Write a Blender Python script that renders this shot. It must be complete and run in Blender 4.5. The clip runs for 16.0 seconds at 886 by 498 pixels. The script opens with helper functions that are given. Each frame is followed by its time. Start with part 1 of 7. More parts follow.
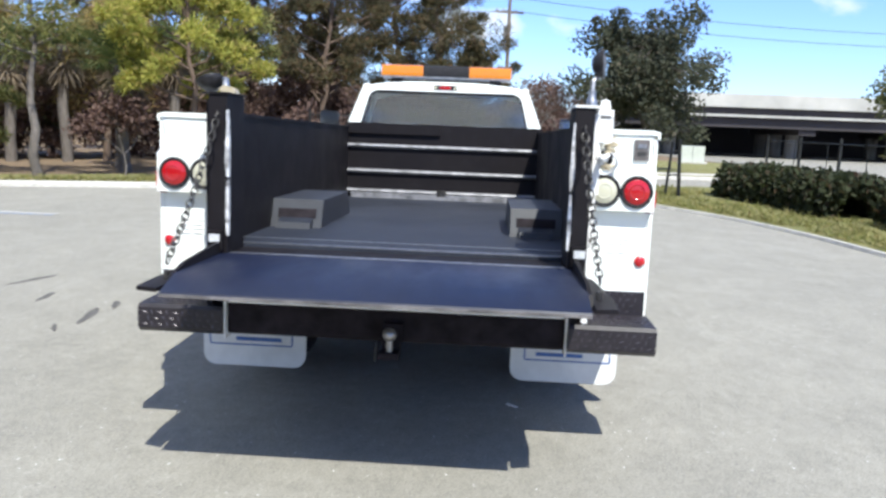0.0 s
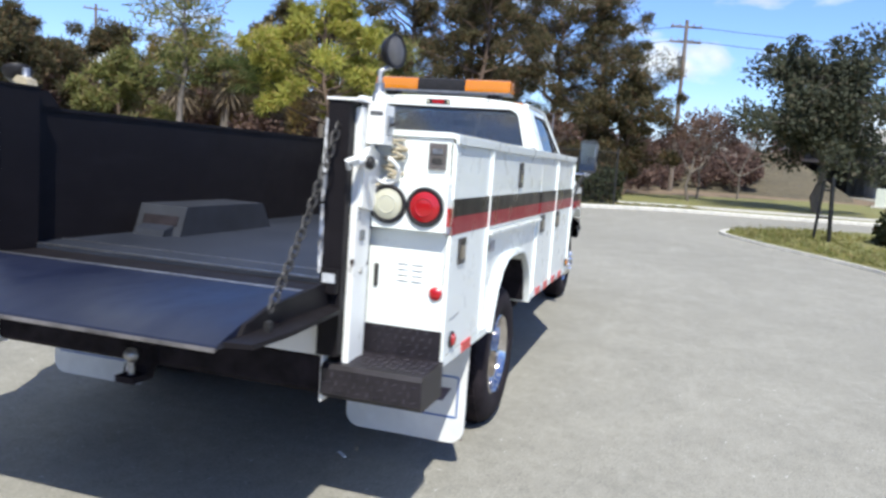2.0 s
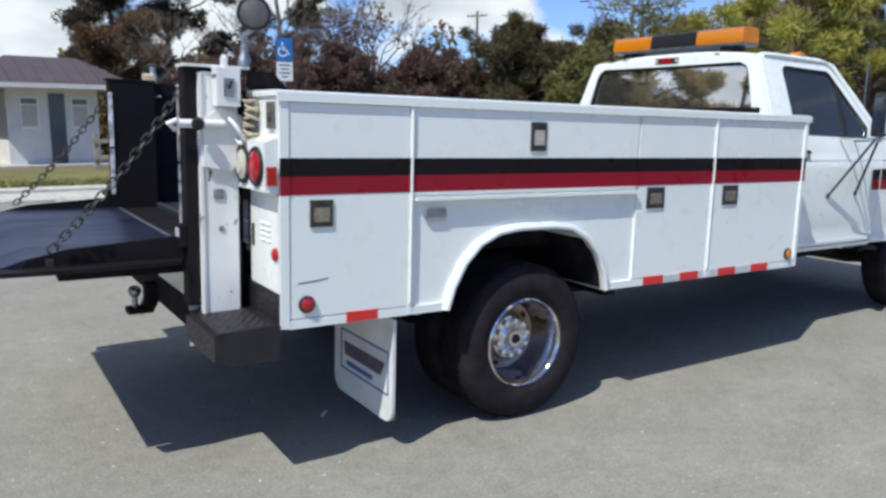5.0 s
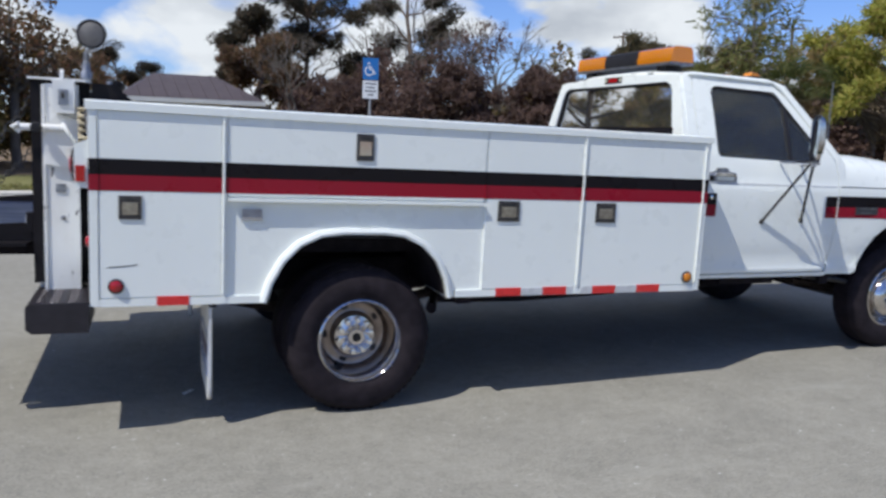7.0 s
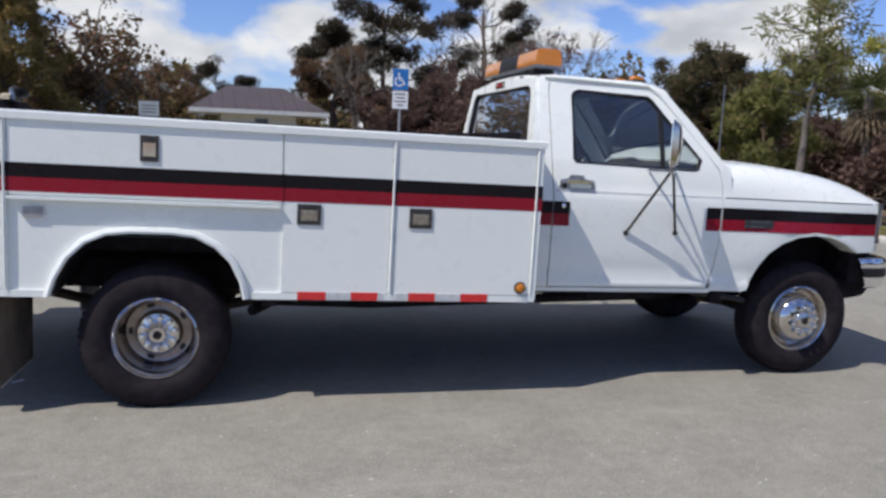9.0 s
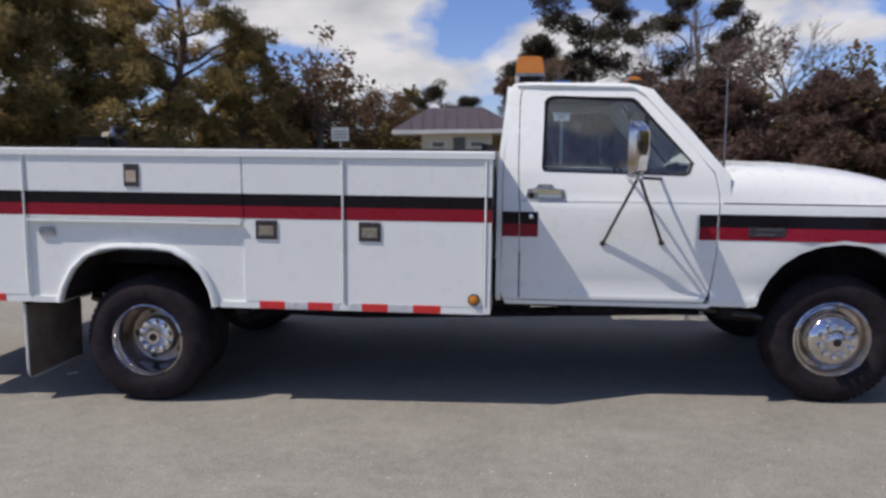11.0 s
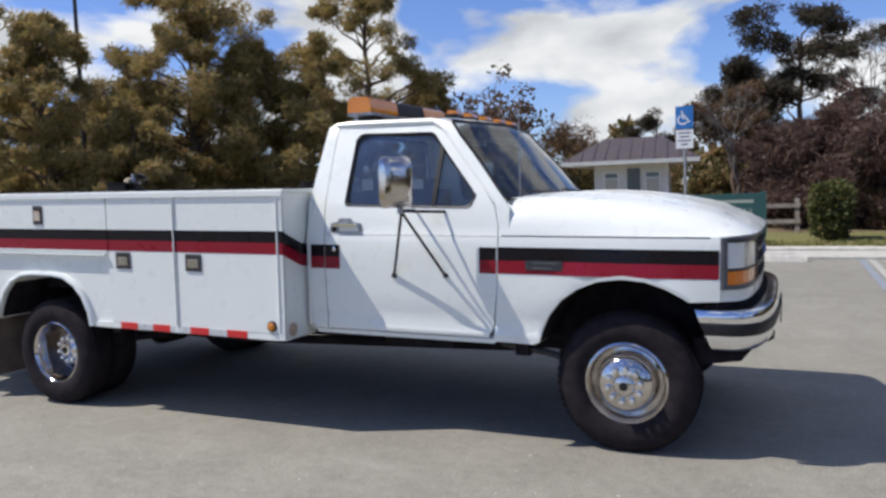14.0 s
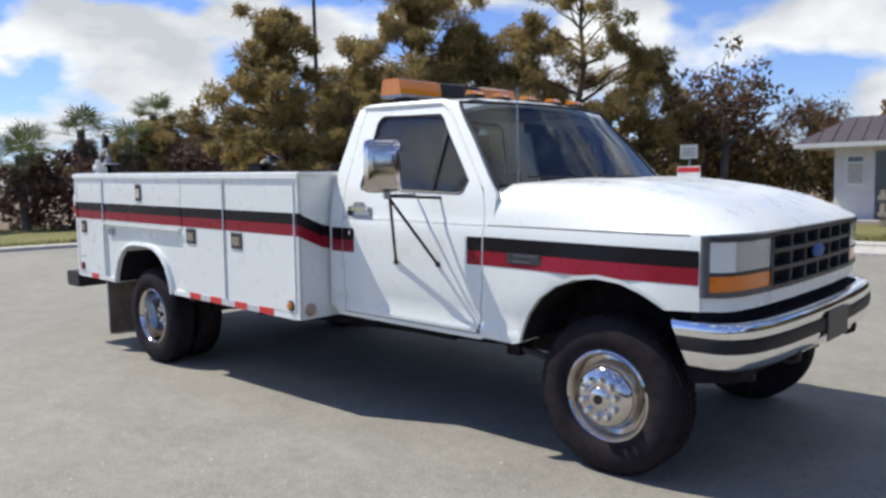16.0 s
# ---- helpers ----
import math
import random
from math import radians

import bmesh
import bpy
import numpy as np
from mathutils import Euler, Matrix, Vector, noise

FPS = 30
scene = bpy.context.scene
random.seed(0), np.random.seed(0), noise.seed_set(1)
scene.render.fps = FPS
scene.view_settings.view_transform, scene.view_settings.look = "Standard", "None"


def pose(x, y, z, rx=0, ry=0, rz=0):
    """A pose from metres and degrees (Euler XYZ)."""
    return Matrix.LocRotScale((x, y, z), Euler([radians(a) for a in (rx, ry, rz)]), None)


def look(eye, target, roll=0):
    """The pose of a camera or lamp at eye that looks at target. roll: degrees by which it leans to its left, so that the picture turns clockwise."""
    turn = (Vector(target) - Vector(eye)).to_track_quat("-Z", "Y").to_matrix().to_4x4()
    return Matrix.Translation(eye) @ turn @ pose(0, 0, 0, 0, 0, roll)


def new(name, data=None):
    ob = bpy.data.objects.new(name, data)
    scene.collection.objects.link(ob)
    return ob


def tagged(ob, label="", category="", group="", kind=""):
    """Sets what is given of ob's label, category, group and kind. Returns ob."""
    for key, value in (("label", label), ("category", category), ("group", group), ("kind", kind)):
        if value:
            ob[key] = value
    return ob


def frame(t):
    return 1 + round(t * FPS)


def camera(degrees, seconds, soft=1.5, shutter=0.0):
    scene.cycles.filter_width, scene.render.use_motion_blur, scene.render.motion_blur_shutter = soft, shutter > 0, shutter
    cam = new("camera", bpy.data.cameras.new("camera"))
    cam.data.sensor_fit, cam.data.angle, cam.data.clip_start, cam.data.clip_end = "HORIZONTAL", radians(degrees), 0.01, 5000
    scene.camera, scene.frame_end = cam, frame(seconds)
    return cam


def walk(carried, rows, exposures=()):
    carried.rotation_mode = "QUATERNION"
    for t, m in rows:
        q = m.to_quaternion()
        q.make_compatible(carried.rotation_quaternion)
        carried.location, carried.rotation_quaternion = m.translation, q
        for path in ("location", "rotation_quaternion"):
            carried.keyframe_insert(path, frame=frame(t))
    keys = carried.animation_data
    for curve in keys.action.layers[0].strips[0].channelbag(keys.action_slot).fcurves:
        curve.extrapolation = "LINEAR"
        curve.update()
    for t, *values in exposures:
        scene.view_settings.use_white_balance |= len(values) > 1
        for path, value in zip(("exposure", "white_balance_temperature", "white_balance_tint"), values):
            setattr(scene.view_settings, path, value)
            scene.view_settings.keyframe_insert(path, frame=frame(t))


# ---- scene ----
cam = camera(60.0, 16.0, soft=2.8, shutter=0.35)
PATH = [
    (0, (-4.900, -0.386, 1.536), (-2.928, -0.288, 1.215), 2.21),
    (0.5, (-4.725, -0.757, 1.544), (-2.759, -0.564, 1.231), 1.37),
    (1, (-4.549, -1.174, 1.537), (-2.616, -0.742, 1.262), 0.68),
    (1.5, (-4.324, -1.611, 1.512), (-2.409, -1.099, 1.251), 1.74),
    (2, (-4.025, -2.022, 1.487), (-2.129, -1.442, 1.224), 3.82),
    (2.5, (-3.715, -2.362, 1.439), (-1.898, -1.565, 1.183), 1.35),
    (3, (-3.438, -2.721, 1.427), (-1.764, -1.674, 1.112), 0.42),
    (3.5, (-3.183, -3.069, 1.422), (-1.685, -1.782, 1.104), 0.89),
    (6, (-1.591, -4.432, 1.469), (-0.665, -2.691, 1.134), 0.82),
    (6.5, (-1.294, -4.671, 1.457), (-0.431, -2.893, 1.151), 1.89),
    (7, (-0.970, -4.852, 1.448), (-0.260, -3.007, 1.149), 1.88),
    (7.5, (-0.527, -4.984, 1.426), (0.288, -3.178, 1.151), -0.43),
    (8, (-0.187, -5.130, 1.427), (0.490, -3.267, 1.154), -0.57),
    (8.5, (0.197, -5.201, 1.438), (0.743, -3.298, 1.157), 0.26),
    (10.8, (2.074, -5.458, 1.496), (1.971, -3.478, 1.234), 1.63),
    (11, (2.235, -5.433, 1.477), (2.040, -3.459, 1.227), -0.59),
    (11.5, (2.662, -5.415, 1.470), (2.273, -3.467, 1.234), -1.20),
    (12, (3.127, -5.371, 1.453), (2.560, -3.465, 1.238), 0.55),
    (12.5, (3.611, -5.364, 1.434), (2.987, -3.474, 1.243), -1.47),
    (13, (4.058, -5.273, 1.421), (3.360, -3.407, 1.238), -1.23),
    (13.5, (4.478, -5.111, 1.424), (3.727, -3.262, 1.293), -2.21),
    (14, (4.841, -4.939, 1.428), (4.016, -3.124, 1.279), -2.07),
    (14.5, (5.170, -4.713, 1.428), (4.242, -2.948, 1.274), -1.64),
    (15, (5.499, -4.526, 1.408), (4.310, -2.924, 1.267), -2.83),
    (15.5, (5.727, -4.267, 1.378), (4.434, -2.747, 1.244), 0.58),
    (16, (5.907, -3.989, 1.406), (4.546, -2.534, 1.228), -1.33),
]
EXPOSURES = [(0.0, 1.02, 6350, 4), (0.6, 1.05, 6350, 4), (1.5, 1.06, 6350, 4), (2.5, 0.46, 6400, 5), (3.5, 0.33, 6400, 5), (6.0, 0.34, 6250, 4), (6.5, 0.20, 6250, 5), (7.0, 0.17, 6300, 7), (9.5, 0.12, 6600, 10), (11.5, -0.05, 6750, 14), (12.5, 0.23, 6700, 12), (15.0, 0.29, 6650, 7), (16.0, 0.40, 6650, 7)]
walk(cam, [(t, look(eye, target, roll)) for t, eye, target, roll in PATH], EXPOSURES)

# ---- daylight: midday winter sun from behind the truck, broken cloud ----
SUN = Vector((-0.65, -0.28, 1.0)).normalized()
sun = new("sun", bpy.data.lights.new("sun", "SUN"))
sun.data.energy, sun.data.angle, sun.data.color = 4.0, radians(0.53), (1.0, 0.95, 0.88)
sun.matrix_world = look(SUN * 60, (0, 0, 0))
world = bpy.data.worlds.new("sky")
scene.world = world
world.use_nodes = True
wn, wl = world.node_tree.nodes, world.node_tree.links
wn.clear()
sky = wn.new("ShaderNodeTexSky")
sky.sky_type, sky.sun_disc = "NISHITA", False
sky.sun_elevation, sky.sun_rotation = math.asin(SUN.z), math.atan2(SUN.x, SUN.y)
sky.air_density, sky.dust_density, sky.ozone_density = 1.0, 0.15, 3.0
way = wn.new("ShaderNodeTexCoord")
squash = wn.new("ShaderNodeMapping")
squash.inputs["Scale"].default_value = (1.0, 1.0, 2.0)
squash.inputs["Location"].default_value = (0.35, 0.2, 0.1)
wl.new(way.outputs["Generated"], squash.inputs["Vector"])
puff = wn.new("ShaderNodeTexNoise")
puff.inputs["Scale"].default_value, puff.inputs["Detail"].default_value = 5.2, 8.0
puff.inputs["Roughness"].default_value, puff.inputs["Distortion"].default_value = 0.48, 0.25
wl.new(squash.outputs["Vector"], puff.inputs["Vector"])
cover = wn.new("ShaderNodeValToRGB")
cover.color_ramp.elements[0].position, cover.color_ramp.elements[1].position = 0.515, 0.60
split = wn.new("ShaderNodeSeparateXYZ")
wl.new(way.outputs["Generated"], split.inputs["Vector"])
bank = wn.new("ShaderNodeMath")
bank.operation, bank.inputs[1].default_value = "MULTIPLY_ADD", 0.06
wl.new(split.outputs["Y"], bank.inputs[0])
wl.new(puff.outputs["Fac"], bank.inputs[2])
west = wn.new("ShaderNodeMath")
west.operation, west.inputs[1].default_value = "MULTIPLY_ADD", -0.035
wl.new(split.outputs["X"], west.inputs[0])
wl.new(bank.outputs["Value"], west.inputs[2])
wl.new(west.outputs["Value"], cover.inputs["Fac"])
cloud = wn.new("ShaderNodeMix")
cloud.data_type = "RGBA"
shade = wn.new("ShaderNodeTexNoise")
shade.inputs["Scale"].default_value, shade.inputs["Detail"].default_value = 7.0, 6.0
wl.new(squash.outputs["Vector"], shade.inputs["Vector"])
greys = wn.new("ShaderNodeValToRGB")
greys.color_ramp.elements[0].position, greys.color_ramp.elements[1].position = 0.35, 0.62
greys.color_ramp.elements[0].color, greys.color_ramp.elements[1].color = (0.62, 0.64, 0.68, 1), (1, 1, 1, 1)
wl.new(shade.outputs["Fac"], greys.inputs["Fac"])
bright = wn.new("ShaderNodeMix")
bright.data_type, bright.blend_type = "RGBA", "MULTIPLY"
bright.inputs["Factor"].default_value = 1.0
bright.inputs["A"].default_value = (7.7, 7.85, 8.2, 1)
wl.new(greys.outputs["Color"], bright.inputs["B"])
wl.new(bright.outputs["Result"], cloud.inputs["B"])
wl.new(cover.outputs["Color"], cloud.inputs["Factor"])
clear_air = wn.new("ShaderNodeMix")
clear_air.data_type, clear_air.blend_type = "RGBA", "MULTIPLY"
clear_air.inputs["Factor"].default_value = 1.0
clear_air.inputs["B"].default_value = (0.76, 0.86, 1.26, 1)
wl.new(sky.outputs["Color"], clear_air.inputs["A"])
wl.new(clear_air.outputs["Result"], cloud.inputs["A"])
back = wn.new("ShaderNodeBackground")
back.inputs["Strength"].default_value = 0.097
wl.new(cloud.outputs["Result"], back.inputs["Color"])
wout = wn.new("ShaderNodeOutputWorld")
wl.new(back.outputs["Background"], wout.inputs["Surface"])


# ---- materials ----
class Mat:
    """A small builder for node materials."""

    def __init__(self, name, base=(0.5, 0.5, 0.5), rough=0.5, metal=0.0, **more):
        self.m = bpy.data.materials.new(name)
        self.m.use_nodes = True
        self.n, self.l = self.m.node_tree.nodes, self.m.node_tree.links
        self.p = self.n["Principled BSDF"]
        self.p.inputs["Base Color"].default_value = (*base, 1)
        self.p.inputs["Roughness"].default_value = rough
        self.p.inputs["Metallic"].default_value = metal
        for key, value in more.items():
            self.p.inputs[key.replace("_", " ")].default_value = value
        self.at = None

    def where(self):
        if self.at is None:
            self.at = self.n.new("ShaderNodeTexCoord").outputs["Object"]
        return self.at

    def noise(self, scale, detail=4.0, rough=0.55, stretch=None):
        node = self.n.new("ShaderNodeTexNoise")
        node.inputs["Scale"].default_value, node.inputs["Detail"].default_value = scale, detail
        node.inputs["Roughness"].default_value = rough
        at = self.where()
        if stretch:
            mp = self.n.new("ShaderNodeMapping")
            mp.inputs["Scale"].default_value = stretch
            self.l.new(at, mp.inputs["Vector"])
            at = mp.outputs["Vector"]
        self.l.new(at, node.inputs["Vector"])
        return node.outputs["Fac"]

    def ramp(self, fac, *stops):
        node = self.n.new("ShaderNodeValToRGB")
        el = node.color_ramp.elements
        while len(el) < len(stops):
            el.new(0.5)
        for e, (pos, col) in zip(el, stops):
            e.position = pos
            e.color = (*col, 1) if not isinstance(col, (int, float)) else (col, col, col, 1)
        self.l.new(fac, node.inputs["Fac"])
        return node.outputs["Color"]

    def mix(self, fac, a, b, kind="MIX"):
        node = self.n.new("ShaderNodeMix")
        node.data_type, node.blend_type = "RGBA", kind
        for name, v in (("Factor", fac), ("A", a), ("B", b)):
            if isinstance(v, (int, float)):
                if name == "Factor":
                    node.inputs[name].default_value = v
                else:
                    node.inputs[name].default_value = (v, v, v, 1)
            elif isinstance(v, tuple):
                node.inputs[name].default_value = (*v, 1)
            else:
                self.l.new(v, node.inputs[name])
        return node.outputs["Result"]

    def color(self, out):
        self.l.new(out, self.p.inputs["Base Color"])
        return self

    def rough(self, out):
        self.l.new(out, self.p.inputs["Roughness"])
        return self

    def bump(self, fac, strength=0.3, distance=0.01):
        node = self.n.new("ShaderNodeBump")
        node.inputs["Strength"].default_value, node.inputs["Distance"].default_value = strength, distance
        self.l.new(fac, node.inputs["Height"])
        self.l.new(node.outputs["Normal"], self.p.inputs["Normal"])
        return self

    def island(self):
        return self.n.new("ShaderNodeNewGeometry").outputs["Random Per Island"]

    def per_object(self):
        return self.n.new("ShaderNodeObjectInfo").outputs["Random"]


def paint(name, base, dirt=(0.45, 0.42, 0.36), rough=0.28, amount=0.35, coat=0.5, shine=0.5):
    """Sprayed body paint with a clear coat, faint streaks of dirt and specks."""
    k = Mat(name, base, rough, Coat_Weight=coat, Coat_Roughness=0.08, Specular_IOR_Level=shine)
    streak = k.ramp(k.noise(3.0, 6, 0.6, (1.2, 1.2, 0.35)), (0.5, 0.0), (0.75, amount))
    speck = k.ramp(k.noise(45.0, 3, 0.6), (0.66, 0.0), (0.74, amount))
    c = k.mix(streak, base, dirt)
    c = k.mix(speck, c, dirt)
    k.color(c)
    k.rough(k.ramp(k.noise(9.0, 4), (0.3, rough * 0.8), (0.7, min(1, rough * 1.5))))
    k.bump(k.noise(2.2, 2), 0.06, 0.02)
    return k.m


WHITE = paint("white_paint", (0.80, 0.825, 0.785), amount=0.05)
WHITE_OLD = paint("worn_white_paint", (0.76, 0.76, 0.74), rough=0.4, amount=0.30)


def chipped_paint():
    k = Mat("chipped_white_paint", (0.76, 0.76, 0.74), 0.45)
    grime = k.ramp(k.noise(5.0, 6, 0.6, (1, 1, 0.3)), (0.45, 0.0), (0.8, 0.5))
    c = k.mix(grime, (0.78, 0.78, 0.76), (0.48, 0.44, 0.38))
    chips = k.ramp(k.noise(16.0, 7, 0.7, (1.4, 1.4, 0.5)), (0.635, 0.0), (0.65, 1.0))
    k.color(k.mix(chips, c, (0.055, 0.042, 0.034)))
    k.bump(chips, 0.4, 0.002)
    return k.m


WHITE_CHIP = chipped_paint()
RED = paint("red_stripe_paint", (0.25, 0.006, 0.020), (0.19, 0.025, 0.038), amount=0.2, coat=0.1, shine=0.25)
STRIPE = paint("black_stripe_paint", (0.009, 0.007, 0.009), (0.022, 0.018, 0.020), amount=0.15, coat=0.08, shine=0.15)


def black_bed():
    k = Mat("black_bed_paint", (0.02, 0.022, 0.028), 0.45)
    scuff = k.ramp(k.noise(6.0, 8, 0.65, (0.5, 2.0, 2.0)), (0.5, 0.0), (0.8, 0.5))
    k.p.inputs["Specular IOR Level"].default_value = 0.2
    k.color(k.mix(scuff, (0.0075, 0.006, 0.0075), (0.018, 0.016, 0.019)))
    k.rough(k.ramp(k.noise(3.0, 6), (0.35, 0.5), (0.7, 0.7)))
    k.bump(k.noise(160.0, 2), 0.12, 0.002)
    return k.m


BED = black_bed()


def bed_liner():
    k = Mat("bed_floor_coating", (0.06, 0.065, 0.075), 0.55)
    wear = k.ramp(k.noise(2.0, 8, 0.6), (0.35, 0.0), (0.7, 1.0))
    k.color(k.mix(wear, (0.010, 0.013, 0.021), (0.024, 0.028, 0.041)))
    k.bump(k.noise(220.0, 3), 0.3, 0.002)
    return k.m


LINER = bed_liner()


def gate_paint():
    k = Mat("dark_blue_black_paint", (0.006, 0.009, 0.026), 0.38, Specular_IOR_Level=0.5)
    worn = k.ramp(k.noise(5.0, 7, 0.6, (0.6, 1.2, 1.0)), (0.5, 0.0), (0.8, 0.5))
    k.color(k.mix(worn, (0.006, 0.009, 0.026), (0.015, 0.019, 0.038)))
    k.rough(k.ramp(k.noise(3.0, 5, 0.6, (0.5, 1.4, 1.0)), (0.3, 0.30), (0.7, 0.52)))
    k.bump(k.noise(2.2, 3), 0.12, 0.02)
    return k.m


BLUEBLACK = gate_paint()


def simple(name, base, rough=0.5, metal=0.0, vary=0.25, scale=20.0, bump=0.05, **more):
    k = Mat(name, base, rough, metal, **more)
    low = tuple(max(0.0, c * (1 - vary)) for c in base)
    high = tuple(min(1.0, c * (1 + vary)) for c in base)
    k.color(k.ramp(k.noise(scale, 5), (0.3, low), (0.7, high)))
    if bump:
        k.bump(k.noise(scale * 6, 3), bump, 0.003)
    return k.m


CHROME = Mat("chrome", (0.83, 0.84, 0.86), 0.06, 1.0)
CHROME.rough(CHROME.ramp(CHROME.noise(14.0, 5), (0.35, 0.04), (0.75, 0.18)))
CHROME = CHROME.m
STEEL = simple("dull_steel", (0.34, 0.34, 0.35), 0.42, 1.0, 0.3, 30)
DARKSTEEL = simple("dark_steel", (0.055, 0.052, 0.05), 0.5, 0.6, 0.4, 25)
RUST = simple("rusty_steel", (0.05, 0.034, 0.026), 0.75, 0.3, 0.5, 18, 0.2)
UNDER = simple("underbody_black", (0.017, 0.014, 0.017), 0.85, 0.0, 0.5, 12, 0.1, Specular_IOR_Level=0.15)
RUBBER = simple("tyre_rubber", (0.019, 0.015, 0.018), 0.8, 0.0, 0.35, 14, 0.1, Specular_IOR_Level=0.15)
TRIM = simple("black_trim", (0.016, 0.015, 0.017), 0.5, 0.0, 0.3, 30, Specular_IOR_Level=0.3)
DULLCHROME = simple("dulled_mirror_chrome", (0.58, 0.54, 0.52), 0.12, 1.0, 0.25, 9)
BRONZE = simple("tarnished_bronze_latch", (0.40, 0.35, 0.28), 0.32, 0.8, 0.35, 40)
LATCHRIM = simple("dark_latch_rim", (0.075, 0.068, 0.066), 0.4, 0.6, 0.3, 30)
GREYTRIM = simple("grey_plastic", (0.10, 0.10, 0.105), 0.45, 0.0, 0.2, 30)
WORNTREAD = simple("scuffed_tread_tops", (0.050, 0.044, 0.055), 0.34, 0.35, 0.5, 30)
WORNSLIDE = simple("scraped_bare_slide", (0.62, 0.60, 0.60), 0.45, 0.2, 0.75, 24)
DIAMOND = simple("black_diamond_plate", (0.016, 0.013, 0.017), 0.48, 0.1, 0.4, 20)
DARKTRIM = simple("dark_grey_plastic", (0.035, 0.035, 0.042), 0.42, 0.0, 0.2, 30)
SEAT = simple("seat_cloth", (0.18, 0.20, 0.235), 0.9, 0.0, 0.25, 60)
# Brown that paints shade onto the white flap's front.
FLAPSHADE = simple("flap_shade_brown", (0.16, 0.125, 0.10), 0.85, 0.0, 0.4, 5, 0.1)
FLAP = simple("white_mud_flap", (0.68, 0.68, 0.66), 0.55, 0.0, 0.12, 6)
CABLE = simple("tan_coiled_cable", (0.42, 0.36, 0.25), 0.5)
SILVERDECAL = simple("silver_label", (0.6, 0.61, 0.62), 0.35, 0.2, 0.15, 30, 0)
BLUEINK = simple("blue_print", (0.05, 0.12, 0.33), 0.5, 0, 0.2, 30, 0)
REDINK = simple("red_reflector", (0.62, 0.03, 0.03), 0.3, 0, 0.15, 60, 0)


def lens(name, base, trans=0.35):
    k = Mat(name, base, 0.12, 0.0, Transmission_Weight=trans, IOR=1.49, Coat_Weight=0.6)
    k.bump(k.noise(140.0, 1, 0.5, (1, 1, 1)), 0.25, 0.003)
    return k.m


AMBER = lens("amber_lens", (0.85, 0.28, 0.01))
REDLENS = lens("red_lens", (0.46, 0.008, 0.014), 0.2)
CLEARLENS = lens("clear_lens", (0.66, 0.64, 0.50), 0.25)
SIGNAL = lens("orange_signal_lens", (0.86, 0.21, 0.003), 0.1)
SIDELENS = lens("ribbed_side_lens", (0.82, 0.83, 0.81), 0.1)
HEADLENS = lens("headlamp_lens", (0.80, 0.80, 0.78), 0.55)
REFLECTOR = simple("lamp_reflector_silver", (0.72, 0.72, 0.72), 0.25, 0.9, 0.1, 30, 0)


def glass(name, tint, ior=1.6, sky_sheen=0.0):
    k = Mat(name)
    k.n.remove(k.p)
    clear = k.n.new("ShaderNodeBsdfTransparent")
    clear.inputs["Color"].default_value = (*tint, 1)
    gloss = k.n.new("ShaderNodeBsdfGlossy")
    gloss.inputs["Roughness"].default_value = 0.02
    fres = k.n.new("ShaderNodeFresnel")
    fres.inputs["IOR"].default_value = ior
    mixer = k.n.new("ShaderNodeMixShader")
    k.l.new(fres.outputs["Fac"], mixer.inputs["Fac"])
    k.l.new(clear.outputs["BSDF"], mixer.inputs[1])
    k.l.new(gloss.outputs["BSDF"], mixer.inputs[2])
    last = mixer.outputs["Shader"]
    # Pale diffuse layer imitates the sky's reflection on the pane.
    if sky_sheen:
        pale_sheen = k.n.new("ShaderNodeBsdfDiffuse")
        pale_sheen.inputs["Color"].default_value = (0.50, 0.52, 0.53, 1)
        over = k.n.new("ShaderNodeMixShader")
        k.l.new(k.ramp(k.noise(5.0, 5), (0.3, sky_sheen * 0.7), (0.7, sky_sheen * 1.3)), over.inputs["Fac"])
        k.l.new(last, over.inputs[1])
        k.l.new(pale_sheen.outputs["BSDF"], over.inputs[2])
        last = over.outputs["Shader"]
    k.l.new(last, k.n["Material Output"].inputs["Surface"])
    return k.m


GLASS = glass("tinted_window_glass", (0.80, 0.86, 0.90), 1.6, 0.02)
SCREEN = glass("windscreen_glass", (0.52, 0.58, 0.64), 1.45, 0.008)
GLASS_REAR = glass("rear_window_glass", (0.66, 0.74, 0.78), 1.95, 0.04)
MIRROR = Mat("mirror_glass", (0.86, 0.88, 0.9), 0.02, 1.0).m


# ---- mesh helpers ----
FIT_CAB = False


CAB_X = [(2.12, 2.12), (2.26, 2.217), (2.41, 2.358), (3.235, 3.17), (3.431, 3.341), (3.6, 3.508), (4.11, 4.027), (4.54, 4.456), (4.61, 4.503), (4.775, 4.680), (5.0, 4.90)]
CAB_Z = [(1.43, 1.43), (1.85, 1.834), (1.905, 1.903), (2.3, 2.295)]


def curve_at(table, t):
    """Reads a table of (t, value) by straight lines."""
    if t <= table[0][0]:
        return table[0][1]
    for (a, u), (b, v) in zip(table, table[1:]):
        if t <= b:
            return u + (v - u) * (t - a) / (b - a)
    return table[-1][1]


def cab_fit(co):
    """The true proportions of the cab: its panels drawn back towards the bed."""
    x, y, z = co
    if x > 2.12:
        x = curve_at(CAB_X, x)
    if x > 2.1 and z > 1.43:
        z = curve_at(CAB_Z, z)
    return Vector((x, y, z))


